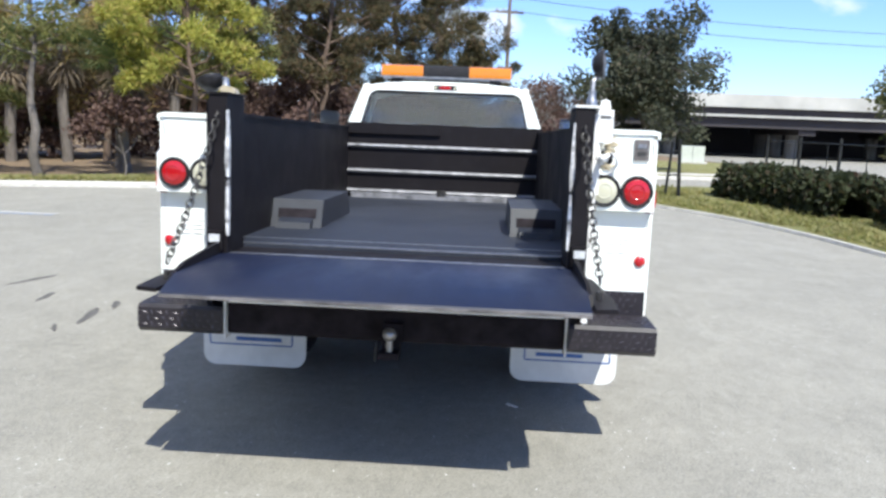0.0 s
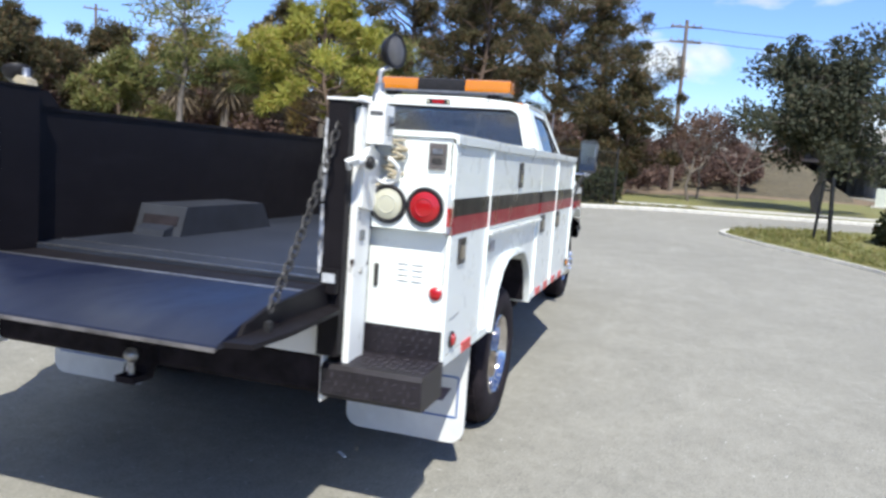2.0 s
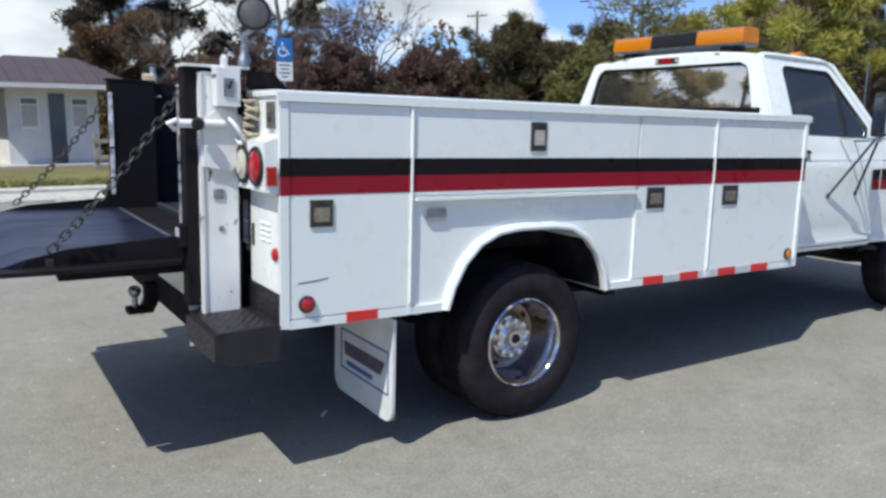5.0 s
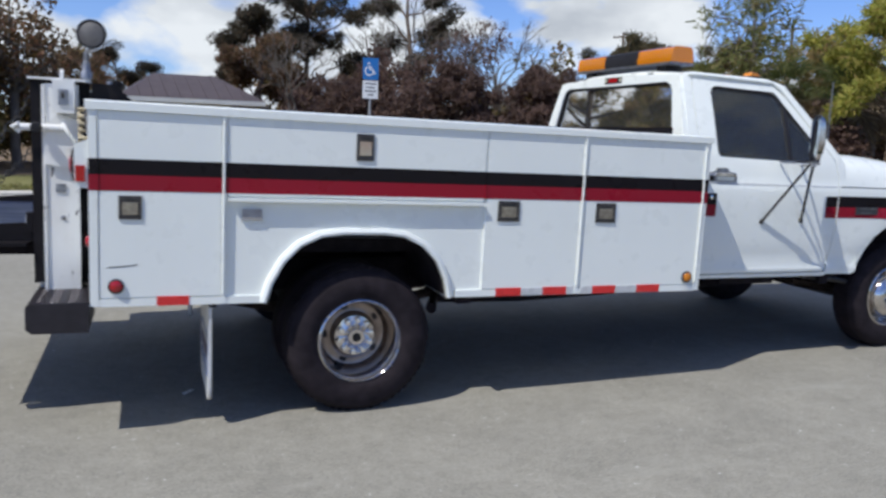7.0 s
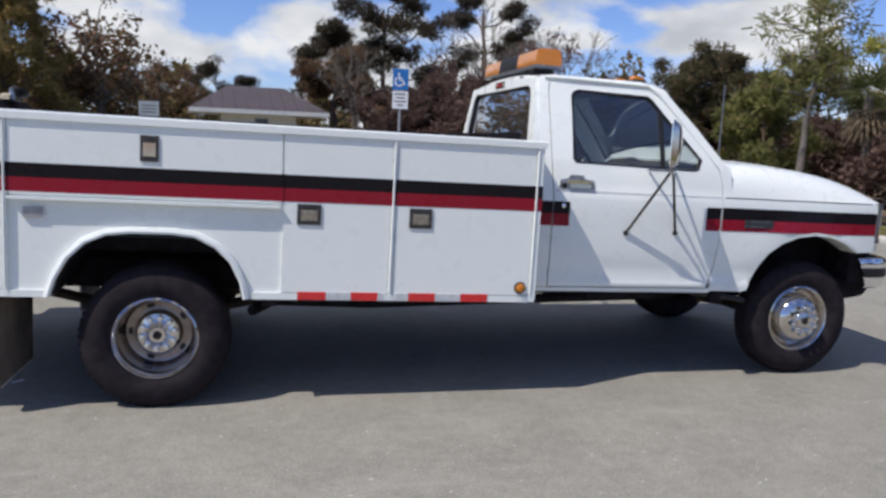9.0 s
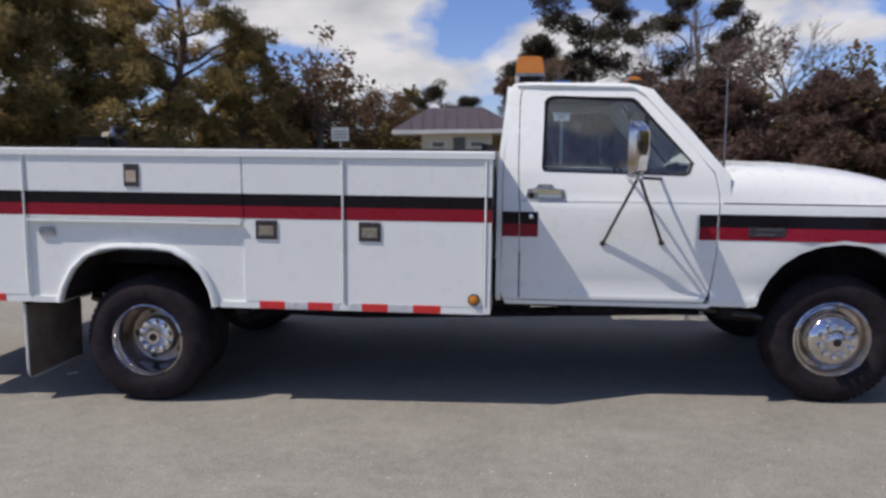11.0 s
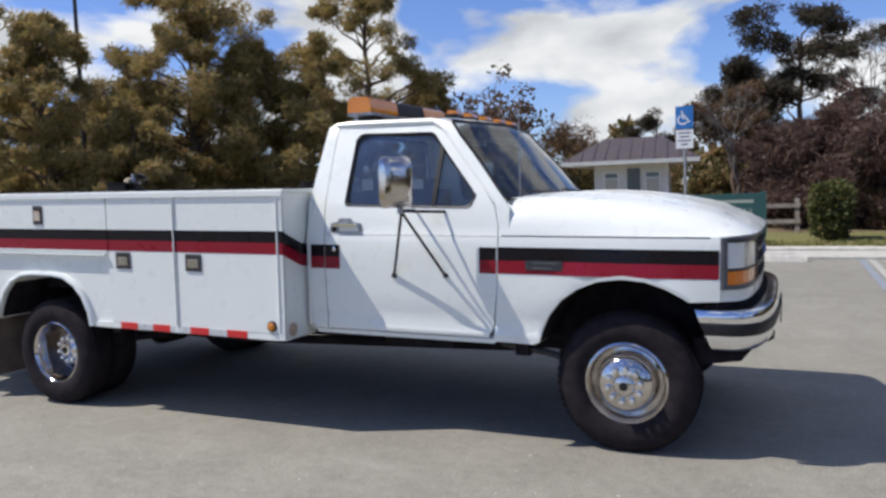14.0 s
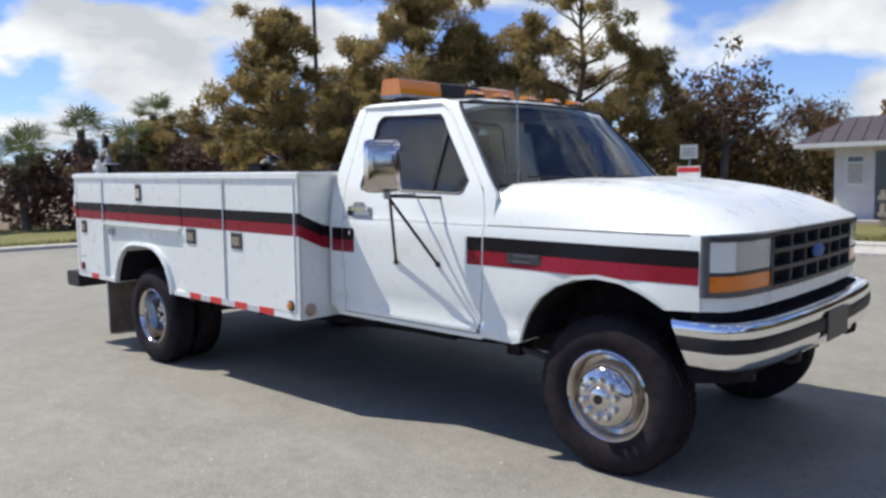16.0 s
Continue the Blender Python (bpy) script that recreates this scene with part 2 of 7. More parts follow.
def part(name, bm, material, parent=None, label="", smooth=40, normals=True):
    """Links a bmesh as one mesh object under a thing or a part."""
    if FIT_CAB and parent is not None:
        for v in bm.verts:
            v.co = cab_fit(v.co)
    if normals:
        bmesh.ops.recalc_face_normals(bm, faces=bm.faces)
    me = bpy.data.meshes.new(name)
    bm.to_mesh(me)
    bm.free()
    me.materials.append(material)
    if smooth:
        me.shade_smooth()
        me.set_sharp_from_angle(angle=radians(smooth))
    ob = new(name, me)
    if parent is not None:
        ob.parent = parent
    if label:
        tagged(ob, label)
    return ob


def add_box(bm, lo, hi):
    vs = [bm.verts.new((x, y, z)) for x in (lo[0], hi[0]) for y in (lo[1], hi[1]) for z in (lo[2], hi[2])]
    for f in ((0, 1, 3, 2), (4, 6, 7, 5), (0, 4, 5, 1), (2, 3, 7, 6), (0, 2, 6, 4), (1, 5, 7, 3)):
        bm.faces.new([vs[i] for i in f])
    return vs


def round_edges(bm, off, seg=2, angle=30):
    edges = [e for e in bm.edges if len(e.link_faces) == 2 and e.calc_face_angle(0) > radians(angle)]
    bmesh.ops.bevel(bm, geom=edges, offset=off, segments=seg, affect="EDGES", profile=0.5, clamp_overlap=True)
    return bm


def box(lo, hi, bev=0.004, seg=2):
    bm = bmesh.new()
    add_box(bm, [min(a, b) for a, b in zip(lo, hi)], [max(a, b) for a, b in zip(lo, hi)])
    return round_edges(bm, bev, seg) if bev else bm


def put3(axis, u, v, w):
    return {"x": (w, u, v), "y": (u, w, v), "z": (u, v, w)}[axis]


def add_prism(bm, pts, axis, a, b):
    """A polygon in the plane across the axis, pulled from a to b along it."""
    lo = [bm.verts.new(put3(axis, u, v, a)) for u, v in pts]
    hi = [bm.verts.new(put3(axis, u, v, b)) for u, v in pts]
    bm.faces.new(lo)
    bm.faces.new(hi[::-1])
    for i in range(len(pts)):
        j = (i + 1) % len(pts)
        bm.faces.new((lo[i], lo[j], hi[j], hi[i]))


def prism(pts, axis, a, b, bev=0.0, seg=2):
    bm = bmesh.new()
    add_prism(bm, pts, axis, a, b)
    return round_edges(bm, bev, seg) if bev else bm


def add_tube(bm, pts, r, n=10, caps=True, closed=False):
    """A round bar along points; r is one radius or one per point."""
    pts = [Vector(p) for p in pts]
    rs = r if isinstance(r, (list, tuple)) else [r] * len(pts)
    rings, side = [], None
    for i, p in enumerate(pts):
        a = pts[i - 1] if i or closed else pts[0]
        b = pts[(i + 1) % len(pts)] if i < len(pts) - 1 or closed else pts[-1]
        d = (b - a).normalized()
        if side is None:
            side = d.orthogonal().normalized()
        side = (side - d * side.dot(d)).normalized()
        up = d.cross(side)
        rings.append([bm.verts.new(p + rs[i] * (math.cos(k * math.tau / n) * side + math.sin(k * math.tau / n) * up)) for k in range(n)])
    for i in range(len(rings) if closed else len(rings) - 1):
        lo, hi = rings[i], rings[(i + 1) % len(rings)]
        for k in range(n):
            bm.faces.new((lo[k], lo[(k + 1) % n], hi[(k + 1) % n], hi[k]))
    if caps and not closed:
        bm.faces.new(rings[0][::-1])
        bm.faces.new(rings[-1])


def tube(pts, r, n=10, **more):
    bm = bmesh.new()
    add_tube(bm, pts, r, n, **more)
    return bm


def add_lathe(bm, prof, centre, axis, n=40, turn=math.tau):
    """A profile of (radius, height) turned about an axis through the centre."""
    axis = Vector(axis).normalized()
    u = axis.orthogonal().normalized()
    v = axis.cross(u)
    c = Vector(centre)
    rings = []
    for r, h in prof:
        if r < 1e-5:
            rings.append([bm.verts.new(c + axis * h)])
        else:
            rings.append([bm.verts.new(c + axis * h + r * (math.cos(k * turn / n) * u + math.sin(k * turn / n) * v)) for k in range(n)])
    for lo, hi in zip(rings, rings[1:]):
        for k in range(n):
            q = (k + 1) % n
            if len(lo) == 1 and len(hi) == 1:
                continue
            if len(lo) == 1:
                bm.faces.new((lo[0], hi[k], hi[q]))
            elif len(hi) == 1:
                bm.faces.new((lo[k], lo[q], hi[0]))
            else:
                bm.faces.new((lo[k], lo[q], hi[q], hi[k]))


def lathe(prof, centre, axis, n=40):
    bm = bmesh.new()
    add_lathe(bm, prof, centre, axis, n)
    return bm


def sheet(rows, thick=0.0):
    """A surface through rows of points; thick gives it a back."""
    bm = bmesh.new()
    vs = [[bm.verts.new(p) for p in row] for row in rows]
    for a, b in zip(vs, vs[1:]):
        for i in range(len(a) - 1):
            bm.faces.new((a[i], a[i + 1], b[i + 1], b[i]))
    if thick:
        bmesh.ops.recalc_face_normals(bm, faces=bm.faces)
        bmesh.ops.solidify(bm, geom=bm.faces[:], thickness=thick)
    return bm


def thing(name, label, category, at=None, group="", kind=""):
    ob = new(name)
    ob.empty_display_size = 0.2
    if at is not None:
        ob.matrix_world = at
    return tagged(ob, label, category, group, kind)


# ---- ground ----
from mathutils.geometry import tessellate_polygon

def lot_material():
    k = Mat("worn_concrete_asphalt", (0.30, 0.29, 0.27), 0.85)
    big = k.ramp(k.noise(0.22, 6, 0.6), (0.3, (0.236, 0.224, 0.192)), (0.7, (0.276, 0.262, 0.225)))
    mid = k.ramp(k.noise(2.3, 6, 0.6), (0.35, 0.90), (0.68, 1.07))
    blot = k.ramp(k.noise(13.0, 5, 0.7), (0.32, 0.86), (0.68, 1.10))
    grain = k.ramp(k.noise(85.0, 4, 0.8), (0.32, 0.50), (0.68, 1.42))
    c = k.mix(1.0, big, mid, "MULTIPLY")
    c = k.mix(1.0, c, blot, "MULTIPLY")
    c = k.mix(0.9, c, grain, "MULTIPLY")
    worn = k.ramp(k.noise(1.1, 6, 0.65, (0.35, 1.6, 1.0)), (0.60, 0.0), (0.72, 0.45))
    c = k.mix(worn, c, (0.345, 0.332, 0.292))
    pit = k.ramp(k.noise(26.0, 2, 0.5), (0.70, 0.0), (0.73, 0.7))
    c = k.mix(pit, c, (0.12, 0.115, 0.11))
    stain = k.ramp(k.noise(0.9, 4, 0.5), (0.68, 0.0), (0.80, 0.3))
    c = k.mix(stain, c, (0.17, 0.165, 0.16))
    chip = k.ramp(k.noise(38.0, 2, 0.5), (0.715, 0.0), (0.74, 0.8))
    c = k.mix(chip, c, (0.70, 0.69, 0.66))
    k.color(c)
    k.bump(k.noise(160.0, 4, 0.7), 0.35, 0.004)
    return k.m


def grass_material(name, a, b, c3):
    k = Mat(name, a, 0.9)
    c = k.ramp(k.noise(0.5, 6, 0.6), (0.3, a), (0.7, b))
    c = k.mix(k.ramp(k.noise(3.0, 6, 0.65), (0.45, 0.0), (0.7, 0.75)), c, c3)
    c = k.mix(0.6, c, k.ramp(k.noise(60.0, 3, 0.7), (0.3, 0.55), (0.7, 1.35)), "MULTIPLY")
    k.color(c)
    k.bump(k.noise(70.0, 4, 0.7), 0.8, 0.03)
    return k.m


LOT = lot_material()
GRASS = grass_material("dry_lawn", (0.13, 0.145, 0.040), (0.20, 0.19, 0.06), (0.27, 0.22, 0.11))
DIRT = grass_material("leaf_litter", (0.17, 0.12, 0.075), (0.25, 0.175, 0.11), (0.11, 0.085, 0.05))
SLOPE = grass_material("dry_slope_grass", (0.085, 0.072, 0.045), (0.13, 0.105, 0.066), (0.06, 0.05, 0.032))
KERB = simple("kerb_concrete", (0.46, 0.44, 0.40), 0.85, 0, 0.2, 8, 0.2)


def flat(name, pts, z, material, label):
    bm = bmesh.new()
    vs = [bm.verts.new((x, y, z)) for x, y in pts]
    for tri in tessellate_polygon([[Vector((x, y, 0)) for x, y in pts]]):
        f = bm.faces.new([vs[i] for i in tri])
        f.normal_update()
        if f.normal.z < 0:
            f.normal_flip()
    return tagged(part(name, bm, material, None, smooth=0, normals=False), label, "ground", kind="structure")


ground = tagged(part("ground", sheet([[(x, y, -0.012) for x in (-900, -60, 60, 900)] for y in (-900, -60, 60, 900)]), DIRT, None, smooth=0, normals=False),
                "brown leaf litter and dry soil reaching to the horizon", "ground", kind="structure")


def smooth_line(pts, n=8):
    """A curve through the points."""
    out = []
    for i in range(len(pts) - 1):
        p0, p1, p2, p3 = pts[max(i - 1, 0)], pts[i], pts[i + 1], pts[min(i + 2, len(pts) - 1)]
        for k in range(n):
            t = k / n
            out.append(tuple(0.5 * (2 * b + (c - a) * t + (2 * a - 5 * b + 4 * c - d) * t * t + (3 * b - a - 3 * c + d) * t ** 3)
                             for a, b, c, d in zip(p0, p1, p2, p3)))
    return out + [tuple(pts[-1])]


EDGE = smooth_line([(-15.0, -30), (-14.2, -12), (-13.6, 0), (-12.9, 4.2), (-11.4, 7.8), (-8, 10.6), (-2, 11.5), (3, 11.4), (6.2, 11.4), (8.2, 10.8), (9.5, 9.4),
                    (10.2, 7.8), (10.9, 6.2), (12.4, 5.0), (15, 3.9), (17.1, 2.6), (18.6, 0.9), (20.2, -1.7), (20.8, -4.8), (21.5, -8), (22, -14), (22, -30)])
flat("pavement", EDGE, 0.0, LOT, "sunlit pale worn asphalt of a parking lot")
flat("lawn", [(x, y) for x, y in EDGE] + [(40, -30), (38, -8), (33, -2), (30, 1.5), (24.4, 4.2), (19.6, 5.4), (16.0, 6.6), (14.6, 7.6), (13.2, 9.4), (11.6, 12.0), (9.5, 17.5), (-4, 18), (-17, 15), (-25, 9), (-27, -30)], 0.006, GRASS,
     "thin dry grass verge with brown patches")


def ribbon(name, line, near, far, z, material, label):
    """A strip of ground beside a line."""
    rows = []
    for i, (x, y) in enumerate(line):
        (x0, y0), (x1, y1) = line[max(i - 1, 0)], line[min(i + 1, len(line) - 1)]
        d = Vector((x1 - x0, y1 - y0, 0)).normalized()
        side = Vector((-d.y, d.x, 0))
        rows.append([Vector((x, y, -0.02)) + side * near, Vector((x, y, z)) + side * near, Vector((x, y, z)) + side * far, Vector((x, y, -0.02)) + side * far])
    return tagged(part(name, sheet(rows), material, None, smooth=0), label, "ground", kind="structure")


ribbon("sidewalk", [q for q in EDGE if q[0] > 15.5 and q[1] > -14], 2.6, 3.7, 0.03, KERB, "pale concrete sidewalk across the verge")
ribbon("walkway", [(-6.0, 9.95), (2.0, 9.95), (8.2, 9.95)], 0.0, 1.3, 0.05, KERB, "pale concrete walkway before the kiosk")


def kerb(line, name="kerb", top=0.10, wide=0.30):
    bm = bmesh.new()
    rows = []
    n = len(line)
    for i, (x, y) in enumerate(line):
        a, b = line[max(i - 1, 0)], line[min(i + 1, n - 1)]
        d = Vector((b[0] - a[0], b[1] - a[1], 0)).normalized()
        q = Vector((-d.y, d.x, 0))
        p = Vector((x, y, 0))
        rows.append([p - q * 0.02 + Vector((0, 0, -0.02)), p - q * 0.01 + Vector((0, 0, top * 0.75)), p + q * 0.03 + Vector((0, 0, top * 0.95)),
                     p + q * wide + Vector((0, 0, top)), p + q * (wide + 0.02) + Vector((0, 0, -0.02))])
    return tagged(part(name, sheet(rows), KERB, None), "pale concrete kerb along the parking lot", "kerb", kind="structure")


kerb(EDGE)
ISLAND = smooth_line([(16.8, -5.4), (15.4, -3.6), (13.9, -3.0), (12.4, -3.5), (11.0, -4.2), (9.4, -5.0), (7.4, -5.6), (5.3, -5.95), (3.0, -6.5), (-4, -7.6), (-14.4, -9.0)])
flat("island_lawn", ISLAND + [(-14.4, -30), (17.5, -30), (17.5, -6.4)], 0.05, GRASS, "grass island with a clipped hedge and young trees")
kerb(ISLAND[::-1], "island_kerb", 0.055, 0.12)
flat("road", [(22.6, -16), (30, -15), (45, -12.5), (62, -10), (62, -60), (22.6, -60)], 0.014, LOT, "grey public road beyond the hedge")


# ---- the truck: all its parts lie in its own frame, which leans forward a little ----
truck = thing("service_truck", "white utility truck with black and red stripes, lift gate lowered", "truck",
              pose(0, 0, 0, 0, 1.12, 0))
HW, BEDW = 1.19, 0.86
REAR, FRONT, TOP, LOW = -1.243, 2.066, 1.515, 0.606
ARCH = [(-0.475, LOW), (-0.445, 0.70), (-0.39, 0.80), (-0.31, 0.88), (-0.21, 0.925), (-0.10, 0.938), (0.10, 0.938), (0.21, 0.925), (0.31, 0.875),
        (0.385, 0.80), (0.435, 0.70), (0.455, LOW)]


def service_body(s):
    """One run of side compartments; s is -1 on the right side, 1 on the left."""
    outer, inner = s * (HW - 0.012), s * BEDW
    bm = bmesh.new()
    add_prism(bm, [(REAR, 0.745), (REAR, LOW)] [::-1] + [(REAR, TOP - 0.02), (FRONT, TOP - 0.02), (FRONT, LOW)] + ARCH[::-1], "y", inner, outer)
    body = part("compartment_body", round_edges(bm, 0.006, 2, 50), WHITE, truck, "white painted steel tool compartments along the bed")
    # overhanging top cover with a folded edge
    part("top_cover", prism([(s * (BEDW - 0.006), TOP - 0.02), (s * (BEDW - 0.006), TOP + 0.004), (s * (HW - 0.02), TOP + 0.004), (s * (HW + 0.012), TOP - 0.004),
                             (s * (HW + 0.012), TOP - 0.038), (s * (HW + 0.002), TOP - 0.038), (s * (HW - 0.002), TOP - 0.018)], "x", REAR - 0.01, FRONT + 0.012,
                            0.003), WHITE, body)
    # rolled lip of the wheel opening
    rows = []
    for x, z in ARCH:
        d = Vector((x + 0.01, 0, z - 0.55)).normalized()
        rows.append([(x, s * (HW - 0.02), z), (x, s * (HW + 0.016), z), (x + d.x * 0.012, s * (HW + 0.02), z + d.z * 0.012),
                     (x + d.x * 0.03, s * (HW + 0.012), z + d.z * 0.03), (x + d.x * 0.034, s * (HW - 0.014), z + d.z * 0.034)])
    part("wheel_opening_lip", sheet(rows), WHITE, body)
    # upright posts between the doors and along the ends
    for x, w in ((REAR + 0.018, 0.036), (-0.672, 0.022), (1.230, 0.022), (FRONT - 0.02, 0.04)):
        part("door_post", box((x - w / 2, s * (HW - 0.02), LOW + 0.004), (x + w / 2, s * (HW + 0.004), TOP - 0.036), 0.004), WHITE, body)
    part("sill_strip", box((0.50, s * (HW - 0.02), LOW), (FRONT - 0.04, s * (HW + 0.002), LOW + 0.036), 0.003), WHITE, body)
    part("sill_strip", box((REAR + 0.036, s * (HW - 0.02), LOW), (-0.5, s * (HW + 0.002), LOW + 0.036), 0.003), WHITE, body)
    # doors: tall rear one, long lid above the wheel, two tall ones behind the cab
    doors = (("compartment_door", -1.203, -0.686, 0.648, 1.474, (-1.075, 1.055), (0.095, 0.105)),
             ("compartment_lid", -0.658, 0.638, 1.118, 1.474, (-0.010, 1.365), (0.088, 0.130)),
             ("compartment_door", 0.650, 1.216, 0.648, 1.474, (0.784, 1.064), (0.125, 0.108)),
             ("compartment_door", 1.244, 2.022, 0.648, 1.474, (1.382, 1.063), (0.125, 0.108)))
    for name, x0, x1, z0, z1, (lx, lz), (lw, lh) in doors:
        door = part(name, box((x0, s * (HW - 0.016), z0), (x1, s * HW, z1), 0.004), WHITE, truck, "flush white compartment door")
        for k, (z2, z3, mat, nm) in enumerate(((1.198, 1.268, STRIPE, "black_stripe"), (1.128, 1.1985, RED, "red_stripe"))):
            part(nm, box((x0 - 0.0005, s * (HW - 0.001), z2), (x1 + 0.0005, s * (HW + 0.0016), z3), 0), mat, door)
        pan = bmesh.new()
        add_prism(pan, [(lx - lw / 2, lz - lh / 2), (lx + lw / 2, lz - lh / 2), (lx + lw / 2, lz + lh / 2), (lx - lw / 2, lz + lh / 2)], "y", s * (HW - 0.001), s * (HW + 0.007))
        part("latch", round_edges(pan, 0.004), LATCHRIM, door, "recessed bronze-coloured paddle latch")
        part("latch_paddle", box((lx - lw * 0.34, s * (HW + 0.004), lz - lh * 0.3), (lx + lw * 0.34, s * (HW + 0.011), lz + lh * 0.22), 0.003), CHROME if name == "compartment_lid" else BRONZE, door)
        part("latch_recess", box((lx - lw * 0.30, s * (HW + 0.003), lz + lh * 0.24), (lx + lw * 0.30, s * (HW + 0.008), lz + lh * 0.38), 0.002), DARKSTEEL, door)
        hinge = bmesh.new()
        add_tube(hinge, [(x1 + 0.012, s * (HW + 0.006), z0 + 0.01), (x1 + 0.012, s * (HW + 0.006), z1 - 0.01)] if name == "compartment_door" else
                 [(x0 + 0.01, s * (HW + 0.006), z1 + 0.006), (x1 - 0.01, s * (HW + 0.006), z1 + 0.006)], 0.006, 8)
        part("hinge", hinge, WHITE, door)
    # stripes across the posts
    for x0, x1 in ((REAR, -1.2035), (-0.6855, -0.6585), (1.2165, 1.2435), (2.0225, FRONT), (0.6385, 0.6495)):
        part("black_stripe", box((x0, s * (HW - 0.03), 1.198), (x1, s * (HW + 0.0055), 1.268), 0), STRIPE, body)
        part("red_stripe", box((x0, s * (HW - 0.03), 1.128), (x1, s * (HW + 0.0055), 1.1985), 0), RED, body)
    # drip ledge under the long lid
    part("drip_ledge", box((-0.655, s * (HW - 0.01), 1.092), (0.636, s * (HW + 0.024), 1.106), 0.004), WHITE, body)
    part("filler_plate", box((-0.59, s * HW, 1.004), (-0.50, s * (HW + 0.003), 1.056), 0.001), simple("grey_filler_plate", (0.36, 0.345, 0.34), 0.5, 0.2, 0.2, 30), body, "small grey plate over the wheel opening")
    # stripe on the front end sloping down towards the cab
    for z2, z3, mat, nm in ((0.07, 0.14, STRIPE, "black_stripe"), (0.0, 0.0705, RED, "red_stripe")):
        bm = bmesh.new()
        add_prism(bm, [(s * (HW + 0.004), 1.128 + z2), (s * (HW + 0.004), 1.128 + z3), (s * 1.0, 1.045 + z3), (s * 0.87, 1.03 + z3), (s * 0.87, 1.03 + z2), (s * 1.0, 1.045 + z2)],
                  "x", FRONT - 0.001, FRONT + 0.0035)
        part(nm, bm, mat, body)
    # red and silver tape along the sill
    for x0, x1 in ((-0.965, -0.825), (0.735, 0.885), (1.02, 1.165), (1.335, 1.485), (1.63, 1.785)):
        part("reflective_tape", box((x0, s * HW, LOW + 0.001), (x1, s * (HW + 0.0045), LOW + 0.044), 0), REDINK, body, "red reflective tape")
    for x0, x1 in ((0.885, 1.02), (1.165, 1.205), (1.255, 1.335), (1.485, 1.63)):
        part("reflective_tape", box((x0 + 0.002, s * HW, LOW + 0.004), (x1 - 0.002, s * (HW + 0.004), LOW + 0.042), 0), SILVERDECAL, body, "silver reflective tape")
    # clearance lamps
    for x, z, mat, lab in ((-1.136, 0.70, REDLENS, "round red marker lamp"), (1.974, 0.690, AMBER, "round amber marker lamp")):
        lamp = part("marker_lamp", lathe([(0, 0.001), (0.034, 0.001), (0.034, 0.008), (0.028, 0.012), (0, 0.012)], (x, s * HW, z), (0, s, 0), 24), TRIM, body, lab)
        lamp_lens = lathe([(0.027, 0.010), (0.025, 0.016), (0.014, 0.021), (0, 0.022)], (x, s * HW, z), (0, s, 0), 24)
        part("marker_lens", lamp_lens, mat, body)
    part("reflector", lathe([(0, 0), (0.042, 0), (0.042, 0.006), (0, 0.007)], (FRONT + 0.002, s * 1.115, 0.665), (1, 0, 0), 28), simple("weathered_reflector", (0.45, 0.33, 0.26), 0.4), body)
    part("scuff_mark", prism([(-1.175, 0.782), (-1.165, 0.788), (-1.10, 0.792), (-1.045, 0.799), (-1.05, 0.794), (-1.10, 0.787)], "y", s * (HW - 0.001), s * (HW + 0.0012)), GREYTRIM, body, "thin dark scuff on the rear door")
    # rear end: lamp housing, lamps, plate latch, louvres, marker
    y0, y1 = s * 0.885, s * (HW - 0.004)
    hous = part("lamp_housing", prism([(REAR, 1.135), (REAR - 0.055, 1.140), (REAR - 0.055, 1.325), (REAR, 1.345)], "y", y0, y1, 0.006), WHITE, truck, "white box for the tail lamps")
    for y, mat, lab in ((1.10, REDLENS, "round red tail lamp"), (0.949, CLEARLENS, "round clear reversing lamp")):
        ring = part("tail_lamp", lathe([(0.050, -0.002), (0.074, -0.002), (0.076, 0.008), (0.070, 0.014), (0.060, 0.012), (0.058, 0.004), (0.0, 0.003)], (REAR - 0.055, s * y, 1.232), (-1, 0, 0), 36), TRIM, truck, lab)
        part("lamp_lens", lathe([(0.0595, 0.005), (0.058, 0.013), (0.045, 0.019), (0.02, 0.022), (0, 0.0225)], (REAR - 0.055, s * y, 1.232), (-1, 0, 0), 36), mat, ring)
        part("lens_ring", lathe([(0.030, 0.0215), (0.034, 0.024), (0.038, 0.0205)], (REAR - 0.055, s * y, 1.232), (-1, 0, 0), 36), mat, ring)
    part("side_reflector", box((REAR - 0.05, s * (HW - 0.006), 1.165), (REAR - 0.012, s * (HW + 0.004), 1.235), 0.003), REDLENS, truck, "red side reflector on the lamp housing")
    part("red_marker", lathe([(0.026, 0), (0.026, 0.007), (0.021, 0.012), (0.010, 0.016), (0, 0.0165)], (REAR - 0.001, s * 1.148, 0.897), (-1, 0, 0), 24), REDLENS, truck, "small round red marker lamp")
    if s < 0:
        plate = part("rear_latch_plate", box((REAR - 0.012, s * 1.085, 1.375), (REAR + 0.001, s * 1.155, 1.475), 0.004), simple("bronze_grey_steel", (0.17, 0.15, 0.14), 0.45, 0.6), truck, "dull bronze latch plate")
        part("latch_slot", box((REAR - 0.016, s * 1.10, 1.40), (REAR - 0.010, s * 1.14, 1.418), 0.002), DARKSTEEL, plate)
        part("latch_slot", box((REAR - 0.016, s * 1.10, 1.435), (REAR - 0.010, s * 1.14, 1.455), 0.002), STEEL, plate)
